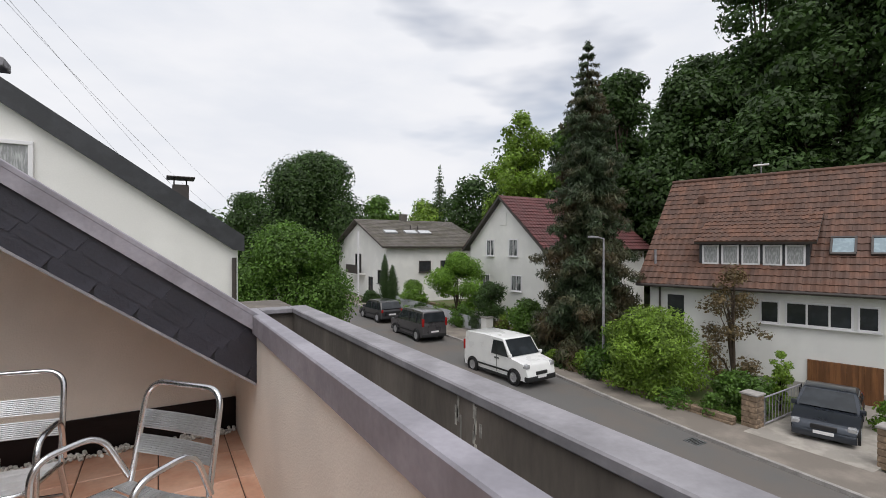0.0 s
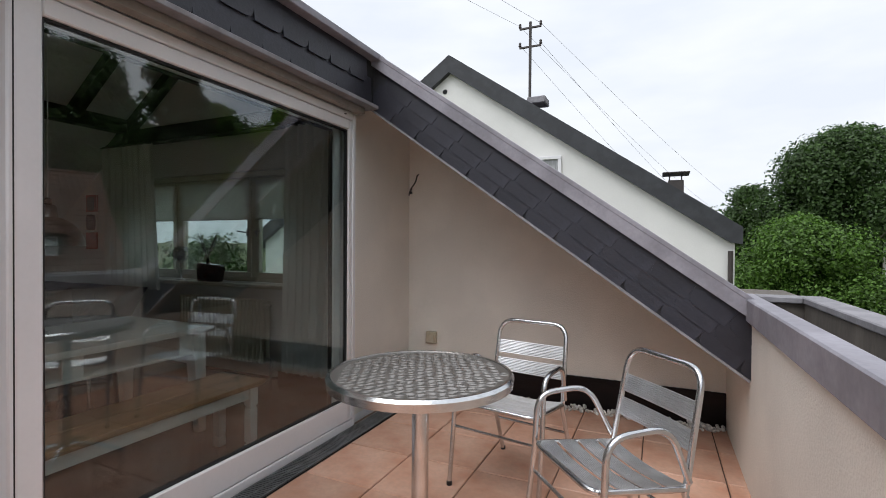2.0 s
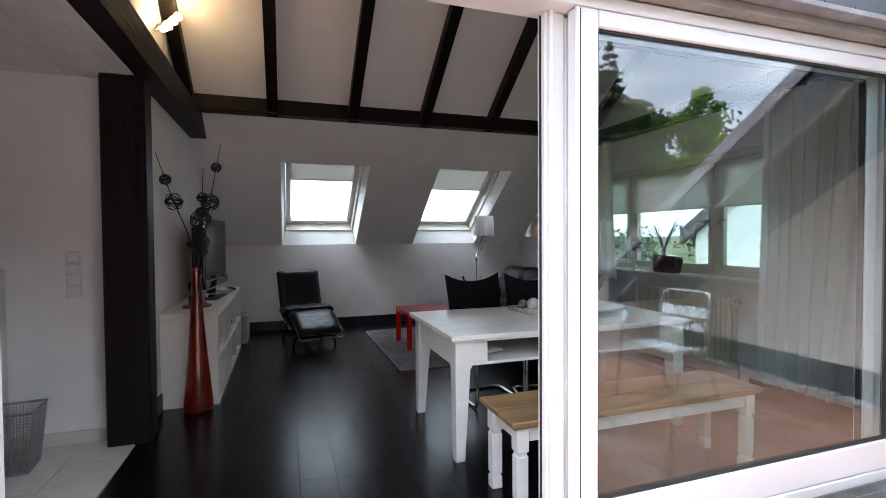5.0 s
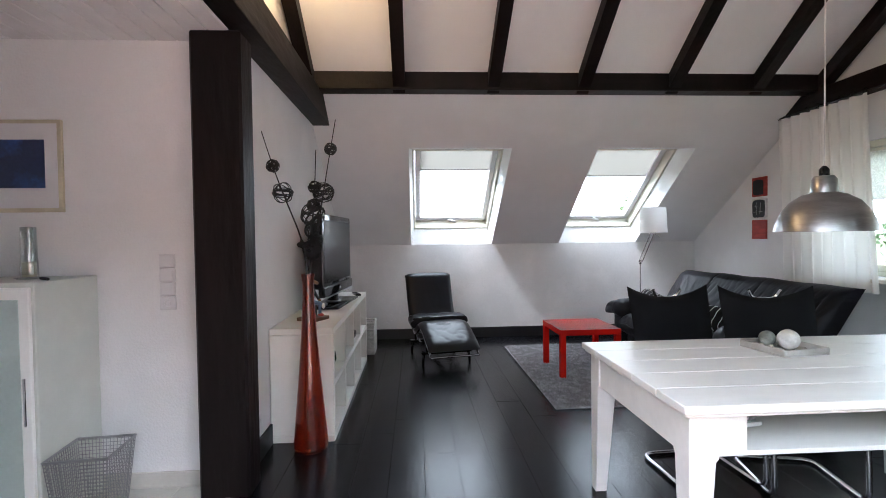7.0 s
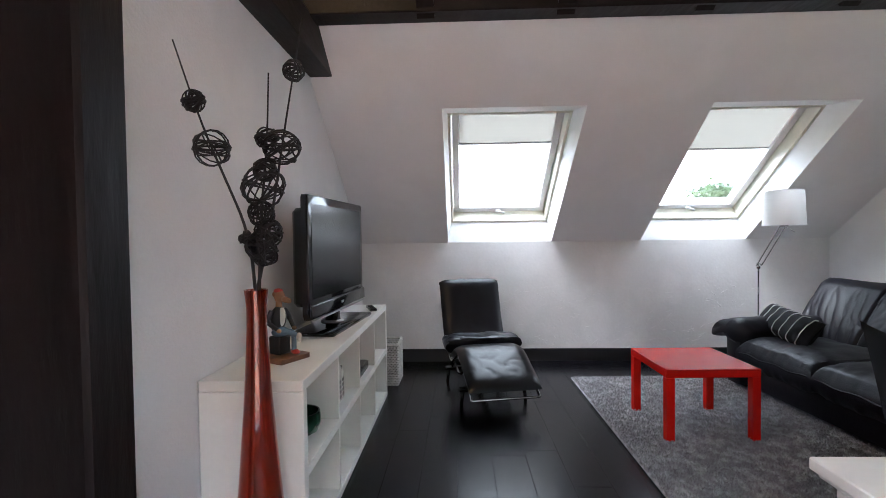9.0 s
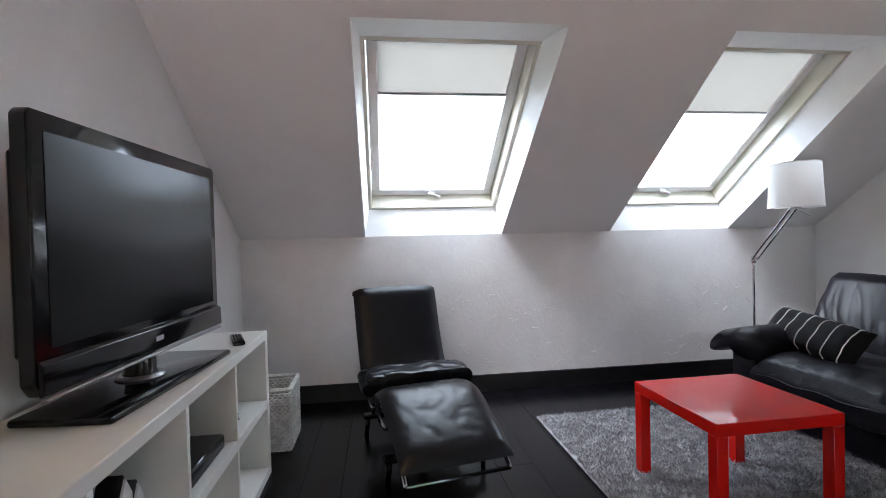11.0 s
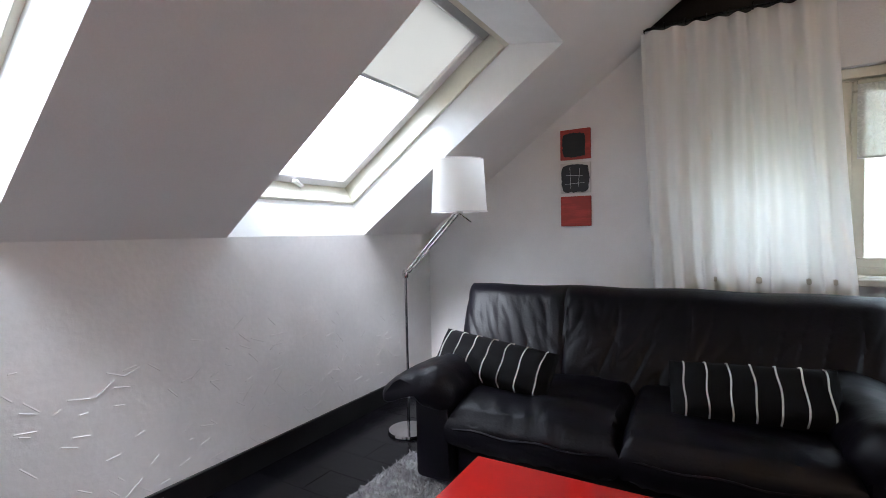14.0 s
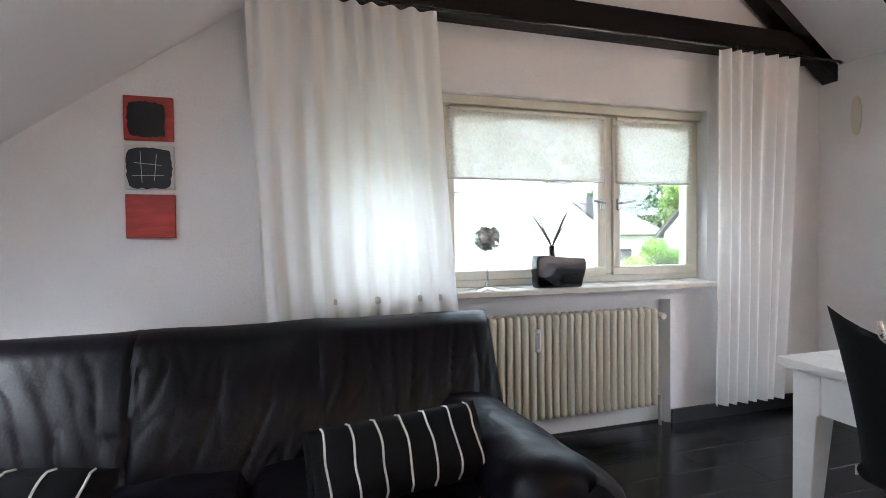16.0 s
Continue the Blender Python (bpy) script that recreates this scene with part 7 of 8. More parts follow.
def tiled(p00, p10, p01, nu, nv, material, name, parent, label, lift=0.06):
    """Rows of curved roof tiles over a slope: p00 eave start, p10 eave end, p01 ridge start."""
    a, b, c = Vector(p00), Vector(p10), Vector(p01)
    eu, ev = (b - a) / nu, (c - a) / nv
    nrm = (b - a).cross(c - a).normalized()
    if nrm.z < 0:
        nrm = -nrm
    verts, faces = [], []
    prof = ((0.0, 0.2), (0.18, 0.75), (0.36, 1.0), (0.55, 0.55), (0.75, 0.12), (0.985, 0.2))
    for i in range(nu):
        for j in range(nv):
            o = len(verts)
            jit = OUT_RNG.uniform(-0.006, 0.006)
            for v, up in ((0.0, lift), (1.06, lift * 0.35)):
                for u, hh in prof:
                    verts.append(a + eu * (i + u) + ev * (j + v) + nrm * (up + jit + 0.035 * hh))
            m = len(prof)
            for q in range(m - 1):
                faces.append((o + q, o + q + 1, o + m + q + 1, o + m + q))
            verts.append(a + eu * i + ev * j + nrm * 0.0)
            verts.append(a + eu * (i + 0.985) + ev * j + nrm * 0.0)
            faces.append((o + 2 * m, o + 2 * m + 1, o + m - 1) + tuple(o + q for q in range(m - 2, -1, -1)))
    me = bpy.data.meshes.new(name)
    me.from_pydata([tuple(v) for v in verts], [], faces)
    me.materials.append(material)
    ob = new(name, me)
    ob.parent = parent
    return tagged(ob, label, kind="stuff")


WEST = pose(0, 0, 0, 0, 0, -90)          # a face that looks towards the street (-x)
SOUTH = pose(0, 0, 0, 0, 0, 0)           # a face that looks towards -y


def face(x, y, z, m):
    return Matrix.Translation((x, y, z)) @ m


def house_brown():
    """The two-storey house across the street with a steep brown roof, a wide dormer and a garage."""
    X, Y0, Y1, EZ, RXX, RZZ = 24.3, -2.0, 15.1, -0.04, 29.05, 5.1
    t = thing("house", (25.39, 6.9, GZ), "white house with steep brown tiled roof and dormer", "house", turn=15.5)
    o = Matrix.Translation((-X, -6.5, -GZ))
    def put(name, bm, m, label="", parent=None, smooth=False):
        return part(name, moved(bm, o) if parent is None else bm, m, parent or t, label, smooth=smooth)
    put("wall", box(X, Y0, GZ - 0.5, 33.5, Y1, EZ, 0), M_RENDER2, "white rendered house wall")
    put("gable_wall", prism([(X, EZ), (33.5, EZ), (RXX, RZZ - 0.2)], "y", Y1 - 0.3, Y1), M_RENDER2)
    put("plinth", box(X - 0.03, Y0, GZ - 0.5, X - 0.001, Y1 + 0.02, GZ + 0.55), surf("grey_plinth", (0.42, 0.40, 0.38), 0.9))
    roof = put("roof_board", prism([(X - 0.55, EZ - 0.45), (RXX, RZZ - 0.12), (RXX, RZZ), (X - 0.62, EZ - 0.36)], "y", Y0 - 0.4, Y1 + 0.45), M_GUTTER)
    put("rear_roof", prism([(34.1, EZ - 0.4), (RXX, RZZ - 0.12), (RXX, RZZ), (34.2, EZ - 0.3)], "y", Y0 - 0.4, Y1 + 0.45), M_BTILE)
    a, b, c = Vector((X - 0.62, Y0 - 0.4, EZ - 0.36)), Vector((X - 0.62, Y1 + 0.45, EZ - 0.36)), Vector((RXX, Y0 - 0.4, RZZ))
    ob = tiled(a - Vector((X, 6.5, GZ)), b - Vector((X, 6.5, GZ)), c - Vector((X, 6.5, GZ)), 62, 20, M_BTILE, "roof", t, "brown clay tile roof")
    put("ridge_tile", tube([(RXX, Y0 - 0.4, RZZ + 0.06), (RXX, Y1 + 0.45, RZZ + 0.06)], 0.11, 8), M_BTILE)
    put("gutter", tube([(X - 0.66, Y0 - 0.4, EZ - 0.40), (X - 0.66, Y1 + 0.45, EZ - 0.40)], 0.075, 8), M_GUTTER, "dark rain gutter")
    put("downpipe", tube([(X - 0.08, 5.52, EZ - 0.45), (X - 0.08, 5.52, GZ)], 0.05, 8), M_GUTTER)
    put("downpipe", tube([(X - 0.08, 14.6, EZ - 0.45), (X - 0.08, 14.6, GZ + 0.6)], 0.05, 8), M_GUTTER)
    # dormer
    s = (RZZ - EZ + 0.36) / (RXX - X + 0.62)
    dx = X + 0.35
    dz = EZ - 0.36 + s * (dx - X + 0.62)
    put("dormer_wall", box(dx, 8.72, dz - 0.1, 27.0, 12.93, dz + 0.98), M_VERGE, "dark dormer cheek")
    put("dormer_board", prism([(dx - 0.35, dz + 0.97), (27.4, dz + 2.55), (27.4, dz + 2.62), (dx - 0.38, dz + 1.06)], "y", 8.45, 13.05), M_GUTTER)
    tiled(Vector((dx - 0.38, 8.45, dz + 1.06)) - Vector((X, 6.5, GZ)), Vector((dx - 0.38, 13.05, dz + 1.06)) - Vector((X, 6.5, GZ)), Vector((27.4, 8.45, dz + 2.62)) - Vector((X, 6.5, GZ)), 19, 8, M_BTILE, "dormer_roof", t, "brown tile dormer roof")
    for k in range(5):
        window_unit(t, 0.70, 0.90, M_PVC, M_NETGLASS, (0, 0, 0), face(dx - 0.06 - X, 9.2 + k * 0.81 - 6.5, dz + 0.03 - GZ, WEST), 0, False)
    for y in (7.68, 6.4):
        z = dz - 0.0
        m = Matrix(((0, -math.cos(math.atan(s)), -math.sin(math.atan(s)), 0), (-1, 0, 0, 0), (0, -math.sin(math.atan(s)) * -1 * -1, math.cos(math.atan(s)), 0), (0, 0, 0, 1)))
        xx = X + 0.75
        c0 = Vector((xx - X, y - 6.5, EZ - 0.36 + s * (xx - X + 0.62) - GZ + 0.12))
        sl = Vector((1, 0, s)).normalized()
        nn = Vector((-s, 0, 1)).normalized()
        bm = bmesh.new()
        for uu, vv, hw, hv in ((0, 0.0, 0.42, 0.05), (0, 0.95, 0.42, 0.05), (-0.39, 0.475, 0.04, 0.42), (0.39, 0.475, 0.04, 0.42)):
            own = box(-hw, -hv, 0, hw, hv, 0.10, 0.006)
            mm = Matrix(((0, sl.x, nn.x, 0), (1, 0, 0, 0), (0, sl.z, nn.z, 0), (0, 0, 0, 1)))
            moved(own, Matrix.Translation(c0 + Vector((0, uu, 0)) + sl * vv) @ mm, bm)
        rw = part("roof_window", bm, M_GUTTER, t, "small dark-framed roof window")
        own = box(-0.36, 0.05, 0.03, 0.36, 0.90, 0.06)
        part("pane", moved(own, Matrix.Translation(c0) @ mm), surf("sky_blue_roof_glass", (0.30, 0.38, 0.42), 0.08, bump=0), rw, smooth=False)
    # ground-floor windows
    for y, w_, bars in ((10.05, 0.72, 0), (8.4, 2.2, 2), (6.85, 0.66, 0)):
        window_unit(t, w_, 0.98, M_PVC, M_WGLASS, (0, 0, 0), face(-0.05, y - 6.5, 2.89, WEST), bars)
    # flat dark panel on the wall stands in for the entrance recess's shade
    door = put("entrance_shade_panel", box(X - 0.012, 13.5, GZ + 1.5, X + 0.0, 14.25, GZ + 3.85), M_WGLASS, "flat dark panel for the shade in the entrance recess")
    g = put("garage_door", box(X - 0.06, 6.42, GZ - 0.1, X - 0.005, 8.74, GZ + 1.55, 0.01), M_WOODD, "brown boarded wooden garage door")
    for k in range(13):
        put("garage_board", box(X - 0.075, 6.44 + k * 0.177, GZ - 0.08, X - 0.0605, 6.44 + k * 0.177 + 0.167, GZ + 1.53, 0.003), M_WOODD)
    ant = put("antenna", tube([(29.05, 11.2, 5.0), (29.05, 11.2, 5.85)], 0.025, 6), M_CAP)
    put("antenna_arm", tube([(29.05, 10.85, 5.7), (29.05, 11.55, 5.7)], 0.05, 6), M_PVC)
    put("vent_pipe", tube([(24.6, 14.95, 0.3), (24.6, 14.95, 1.3)], 0.06, 8), M_CAP)
    put("roof_vent", box(27.6, 13.5, 3.75, 27.9, 13.8, 4.15, 0.02), M_BTILE)


house_brown()


def house_white():
    """The white gabled house with a wine-red roof."""
    X, Y0, Y1, EZ, AZ = 23.6, 23.5, 32.1, 1.55, 5.07
    ym, gz = (Y0 + Y1) / 2, ground_z(27)
    t = thing("house", (X, ym, gz), "white gabled house with wine-red tiled roof", "house")
    o = Matrix.Translation((-X, -ym, -gz))
    part("wall", moved(prism([(Y0, gz - 0.5), (Y1, gz - 0.5), (Y1, EZ), (ym, AZ), (Y0, EZ)], "x", X, 34.0), o), M_RENDER2, t, "white rendered gable wall", smooth=False)
    L = Vector((X, ym, gz))
    for s, ye in ((-1, Y0), (1, Y1)):
        e = Vector((X - 0.45, ye + s * 0.5, EZ - 0.43))
        part("roof_board", moved(prism([(ye + s * 0.5, EZ - 0.45), (ym, AZ - 0.02), (ym, AZ + 0.10), (ye + s * 0.55, EZ - 0.33)], "x", X - 0.42, 34.3), o), M_GUTTER, t, smooth=False)
        tiled(Vector((X - 0.45, ye + s * 0.58, EZ - 0.33)) - L, Vector((34.3, ye + s * 0.58, EZ - 0.33)) - L, Vector((X - 0.45, ym, AZ + 0.10)) - L, 36, 16, M_RTILE, "roof", t, "wine-red tile roof")
        part("verge_board", moved(prism([(ye + s * 0.5, EZ - 0.50), (ym, AZ - 0.08), (ym, AZ + 0.12), (ye + s * 0.5, EZ - 0.30)], "x", X - 0.46, X - 0.42), o), M_GUTTER, t, smooth=False)
    for y, z, w_, h_, bars in ((29.34, 0.72, 1.0, 1.25, 1), (26.6, 0.72, 1.0, 1.25, 1), (26.25, -1.75, 1.15, 1.15, 1), (30.0, -1.9, 1.2, 1.2, 1)):
        window_unit(t, w_, h_, M_PVC, M_CURGLASS, (0, 0, 0), face(-0.05, y - ym, z - gz, WEST), bars)
    part("attic_hatch", moved(box(X - 0.03, 27.4, 3.0, X - 0.001, 28.2, 3.95, 0.01), o), M_RENDER2, t, "closed attic hatch")
    part("chimney", moved(box(29.0, ym - 0.3, AZ - 0.6, 29.6, ym + 0.3, AZ + 0.9, 0.02), o), M_BTILE, t)


house_white()


def house_far():
    """The long white house with a low grey roof at the bend."""
    X, YE, YR, EZ, RZ2, XE = 19.0, 39.4, 46.8, 1.4, 4.25, 30.9
    gz = ground_z(42)
    t = thing("house", (X, YE, gz), "white house with long mossy grey roof", "house")
    L = Vector((X, YE, gz))
    o = Matrix.Translation(-L)
    part("wall", moved(prism([(YE + 0.5, gz - 0.5), (YR + 6.5, gz - 0.5), (YR + 6.5, EZ + 0.1), (YR, RZ2 - 0.25), (YE + 0.5, EZ - 0.1)], "x", X + 0.6, XE - 0.3), o), M_RENDER2, t, "white rendered wall", smooth=False)
    part("roof_board", moved(prism([(YE, EZ - 0.12), (YR, RZ2 - 0.12), (YR, RZ2), (YE, EZ)], "x", X, XE), o), M_GUTTER, t, smooth=False)
    part("rear_roof", moved(prism([(YR + 7.2, EZ - 0.12), (YR, RZ2 - 0.12), (YR, RZ2), (YR + 7.2, EZ)], "x", X, XE), o), M_GTILE, t, smooth=False)
    tiled(Vector((X, YE, EZ)) - L, Vector((XE, YE, EZ)) - L, Vector((X, YR, RZ2)) - L, 44, 18, M_GTILE, "roof", t, "mossy grey-brown tile roof", 0.04)
    sl = (RZ2 - EZ) / (YR - YE)
    for x, w_ in ((21.4, 1.3), (23.6, 1.3), (25.2, 1.3)):
        y = YE + 3.2
        own = box(x - w_ / 2, 0, 0.0, x + w_ / 2, 0.75, 0.14, 0.01)
        part("roof_window", moved(own, o @ Matrix.Translation((0, y, EZ + sl * 3.2 + 0.08)) @ pose(0, 0, 0, math.degrees(math.atan(sl)), 0, 0)), surf("pale_roof_window", (0.6, 0.62, 0.64), 0.2), t, "pale roof window")
    part("chimney", moved(box(24.3, YR - 0.3, RZ2 - 0.5, 25.0, YR + 0.3, RZ2 + 0.7, 0.02), o), M_GTILE, t)
    for x in (23.9, 24.7):
        part("vent_pipe", moved(tube([(x, 43.5, 2.9), (x, 43.5, 3.6)], 0.06, 6), o), M_GUTTER, t)
    # street gable: balcony, door and windows
    part("balcony", moved(box(X - 0.3, 45.0, gz + 2.2, X + 0.6, 48.4, gz + 2.32, 0.02), o), M_RENDER2, t)
    part("balcony_rail", moved(box(X - 0.3, 45.0, gz + 2.32, X - 0.24, 48.4, gz + 3.2, 0.01), o), M_GUTTER, t, "dark balcony railing")
    part("post", moved(box(X - 0.28, 44.9, gz, X - 0.12, 45.05, EZ + 1.6, 0.01), o), M_PVC, t)
    for y, z, w_, h_ in ((41.0, 1.55, 1.6, 1.3), (43.6, 0.0, 1.0, 2.1), (47.0, 2.4, 1.6, 1.9)):
        window_unit(t, w_, h_, M_GUTTER, M_WGLASS, (0, 0, 0), face(0.55, y - YE, z, WEST), 1)
    for x in (23.6, 26.0):
        window_unit(t, 1.3, 1.1, M_GUTTER, M_WGLASS, (0, 0, 0), face(x - X, 0.45, 2.6, SOUTH), 0)


house_far()


def house_next():
    """The neighbouring white gable end with its dark verge, and the same roof beyond it."""
    Y = 10.65
    t = thing("house", (0, Y, GZ), "white neighbouring house with dark slate verge", "house")
    o = Matrix.Translation((0, -Y, -GZ))
    part("wall", moved(prism([(-8.6, GZ - 0.5), (3.18, GZ - 0.5), (3.18, 1.48), (-2.72, 5.52), (-8.6, 1.45)], "y", Y, Y + 11), o), M_RENDER2, t, "white rendered gable wall", smooth=False)
    for pts in ([(-2.72, 5.79), (3.29, 1.65), (3.29, 1.33), (3.1, 1.36), (-2.72, 5.38)], [(-2.72, 5.79), (-9.0, 1.45), (-9.0, 1.04), (-2.72, 5.38)]):
        part("verge", moved(prism(pts, "y", Y - 0.14, Y - 0.002), o), M_VERGE, t, "dark slate verge", smooth=False)
        part("roof", moved(prism([pts[0], pts[1], (pts[1][0], pts[1][1] - 0.3), (pts[0][0], pts[0][1] - 0.3)], "y", Y - 0.001, Y + 11.3), o), M_SLATE, t, smooth=False)
    window_unit(t, 0.75, 1.0, M_PVC, M_NETGLASS, (0, 0, 0), face(-0.45, -0.05, 2.23 - GZ, SOUTH), 0)
    for x, z in ((-2.87, 4.97), (-3.17, 4.65)):
        part("vent_hole", lathe([(0.06, 0), (0.06, 0.012)], 12, at=(0, 0, 0)), M_DARK, t).matrix_basis = face(x, -0.002, z - GZ, pose(0, 0, 0, 90, 0, 0))
    c = part("chimney", moved(box(2.10, Y + 5.0, 1.8, 2.52, Y + 5.6, 3.22, 0.02), o), M_GUTTER, t, "dark clad chimney")
    part("chimney_cap", moved(box(1.95, Y + 4.9, 3.41, 2.68, Y + 5.7, 3.45, 0.01), o), M_GUTTER, t)
    for x, y in ((2.14, 5.05), (2.48, 5.55)):
        part("cap_support", moved(tube([(x, Y + y, 3.18), (x, Y + y, 3.43)], 0.02, 6), o), M_GUTTER, t)
    part("roof_box", moved(box(-1.12, Y + 1.0, 4.75, -0.67, Y + 1.5, 4.92, 0.02), o), M_CAP, t)
    part("downpipe", moved(tube([(3.1, Y - 0.1, 1.2), (3.1, Y - 0.1, GZ)], 0.045, 8), o), M_GUTTER, t)
    # balcony and lower window glimpsed from the gable window
    window_unit(t, 1.3, 1.2, M_PVC, M_NETGLASS, (0, 0, 0), face(-3.4, -0.05, 0.2 - GZ, SOUTH), 1)


house_next()


def utility_pole():
    t = thing("utility_pole", (-2.22, 16.3, 5.05), "steel roof pole with cross arms and wires", "utility pole")
    part("pole", tube([(0, 0, -1.5), (0, 0, 3.9)], 0.05, 8), M_GUTTER, t)
    for z in (3.05, 3.7):
        a = part("cross_arm", box(-0.38, -0.03, z - 0.03, 0.38, 0.03, z + 0.03, 0.006), M_GUTTER, t)
        for x in (-0.36, 0.36):
            part("insulator", lathe([(0.03, 0.03), (0.055, 0.07), (0.04, 0.12), (0.05, 0.16), (0.015, 0.2)], 10, at=(x, 0, z)), M_GUTTER, a)
    for k, (x, z, dx, dy, dz) in enumerate(((-0.36, 3.8, 14, 30, -8), (0.36, 3.8, 16, 30, -8.4), (-0.36, 3.15, 12, 28, -9), (0.36, 3.15, 13, 28, -9.3), (0.36, 3.8, -10, -18, 6), (-0.36, 3.8, -11, -18, 6))):
        pts = [(x + dx * u, dy * u, z + dz * u - 1.2 * math.sin(math.pi * u)) for u in [j / 12 for j in range(13)]]
        part("wire", tube(pts, 0.0045, 4), M_GUTTER, t, "thin sagging overhead wire")


utility_pole()


def street_lamp():
    x, y = 19.25, 14.85
    t = thing("street_lamp", (x, y, ground_z(y)), "tall grey steel street lamp", "street lamp")
    part("mast", tube([(0, 0, 0), (0, 0, 6.4)], 0.075, 10, taper=0.04), M_CAP, t)
    part("arm", tube([(0, 0, 6.38), (-0.35, 0.1, 6.45)], 0.03, 8), M_CAP, t)
    part("lantern", box(-0.85, 0.0, 6.40, -0.3, 0.2, 6.50, 0.03, seg=2), M_CAP, t)
    part("base_collar", lathe([(0.11, 0), (0.11, 0.6), (0.08, 0.62)], 12), M_CAP, t)


street_lamp()


def car(name, x, y, turn, length, width, height, paint, label, hood=0.27, tail=0.03, screen=0.16, back=0.04, belt=0.55, glass_to=None, cargo=False, plate=True):
    """A parked car, front towards local +x: shaped body, cabin, glass, wheels, lights, mirrors and plates."""
    z0 = ground_z(y) - 0.03
    t = thing(name, (x, y, z0), label, "van" if cargo else "car", turn=turn)
    L, W, H = length, width / 2, height
    wr = 0.31
    zb = 0.24
    belt_z = H * belt
    hx = L / 2 - L * hood
    # side outline from the front bumper over the bonnet, roof and tail
    roof0, roof1 = hx - L * screen, -L / 2 + L * (tail + back)
    line = [(L / 2, 0.36), (L / 2 - 0.02, 0.52), (L / 2 - 0.16, belt_z - 0.10), (hx, belt_z + 0.04), (roof0, H - 0.03), ((roof0 + roof1) / 2, H), (roof1, H - 0.05), (-L / 2 + L * tail, belt_z + 0.05), (-L / 2 + 0.02, belt_z - 0.05), (-L / 2, 0.42), (-L / 2 + 0.05, zb), (L / 2 - 0.06, zb)]
    fine = [(p.x, p.z) for p in rounded([(a, 0, b) for a, b in line], 0.10, 3, True)]
    bm = bmesh.new()
    def half(z):
        if z <= belt_z:
            return W - 0.05 * max(0, (0.5 - z))
        return W - (0.02 if cargo else 0.10) * (z - belt_z) / (H - belt_z) - (0.05 if cargo else 0.10) * ((z - belt_z) / (H - belt_z)) ** 4
    def nose(px):
        return 1 - 0.10 * max(0, (abs(px) - L / 2 + 0.45) / 0.45) ** 2
    rings = []
    for f in (-1, -0.93, -0.6, 0, 0.6, 0.93, 1):
        ring = []
        for px, pz in fine:
            shrink = 0.985 if abs(f) == 1 else 1.0
            cz = zb + 0.45
            ring.append(bm.verts.new((px * (1 if abs(f) < 1 else 0.992), f * half(pz) * nose(px), pz if abs(f) < 1 else cz + (pz - cz) * shrink)))
        rings.append(ring)
    n = len(fine)
    for a, b in zip(rings, rings[1:]):
        for k in range(n):
            bm.faces.new((a[k], a[(k + 1) % n], b[(k + 1) % n], b[k]))
    bm.faces.new(rings[0])
    bm.faces.new(rings[-1])
    part("body", bm, paint, t, "smooth painted bodywork")
    gm = M_WGLASS
    # side glass
    for s in (-1, 1):
        g1 = roof1 + 0.12 if glass_to is None else glass_to
        pts = [(hx - 0.16, belt_z + 0.05), (roof0 + 0.02, H - 0.14), (g1, H - 0.15), (g1 - 0.12, belt_z + 0.06)]
        own = bmesh.new()
        out = [own.verts.new((px, s * (half(pz) * nose(px) + 0.008), pz)) for px, pz in pts]
        inn = [own.verts.new((px, s * (half(pz) * nose(px) - 0.02), pz)) for px, pz in pts]
        own.faces.new(out)
        own.faces.new(inn)
        for k in range(4):
            own.faces.new((out[k], out[(k + 1) % 4], inn[(k + 1) % 4], inn[k]))
        part("side_window", own, gm, t, "dark tinted side glass", smooth=False)
        for px in ([] if cargo else [hx - 0.55 * (hx - g1), hx - 0.85 * (hx - g1)]):
            part("door_pillar", box(px - 0.035, s * (half(belt_z + 0.2)) - 0.02, belt_z + 0.05, px + 0.035, s * (half(belt_z + 0.2)) + 0.016, H - 0.15, 0.004), M_SEAL, t)
        part("wing_mirror", box(hx - 0.10, s * (W + 0.02) - 0.07, belt_z + 0.06, hx + 0.02, s * (W + 0.02) + 0.09, belt_z + 0.22, 0.03, seg=2), paint, t)
        part("headlight", box(L / 2 - 0.30, s * (W - 0.17) - 0.13, belt_z - 0.27, L / 2 - 0.06, s * (W - 0.17) + 0.10, belt_z - 0.09, 0.04, seg=2), surf("clear_headlight", (0.55, 0.56, 0.58), 0.1, metal=0.5, bump=0), t)
        part("tail_light", box(-L / 2 - 0.008, s * (W - 0.11) - 0.07, belt_z - 0.12, -L / 2 + 0.12, s * (W - 0.11) + 0.06, belt_z + (0.35 if H > 1.6 else 0.10), 0.02, seg=2), surf("red_tail_light", (0.35, 0.01, 0.01), 0.15, bump=0), t)
        part("side_moulding", box(-L * 0.26, s * (W + 0.0) - 0.01, 0.46, L * 0.24, s * (W + 0.0) + 0.012, 0.54, 0.006), M_SEAL, t)
        part("sill", box(-L * 0.30, s * (W - 0.06) - 0.02, 0.17, L * 0.28, s * (W - 0.06) + 0.03, 0.28, 0.01), M_SEAL, t)
        if cargo:
            part("door_seam", box(hx - 0.95, s * (half(0.9) + 0.0) - 0.004, 0.36, hx - 0.93, s * half(0.9) + 0.004, H - 0.16), M_SEAL, t)
            for px in (hx - 0.85, hx - 1.05):
                part("door_handle", box(px - 0.06, s * half(0.9) - 0.01, 0.93, px + 0.06, s * half(0.9) + 0.025, 0.98, 0.006), M_SEAL, t)
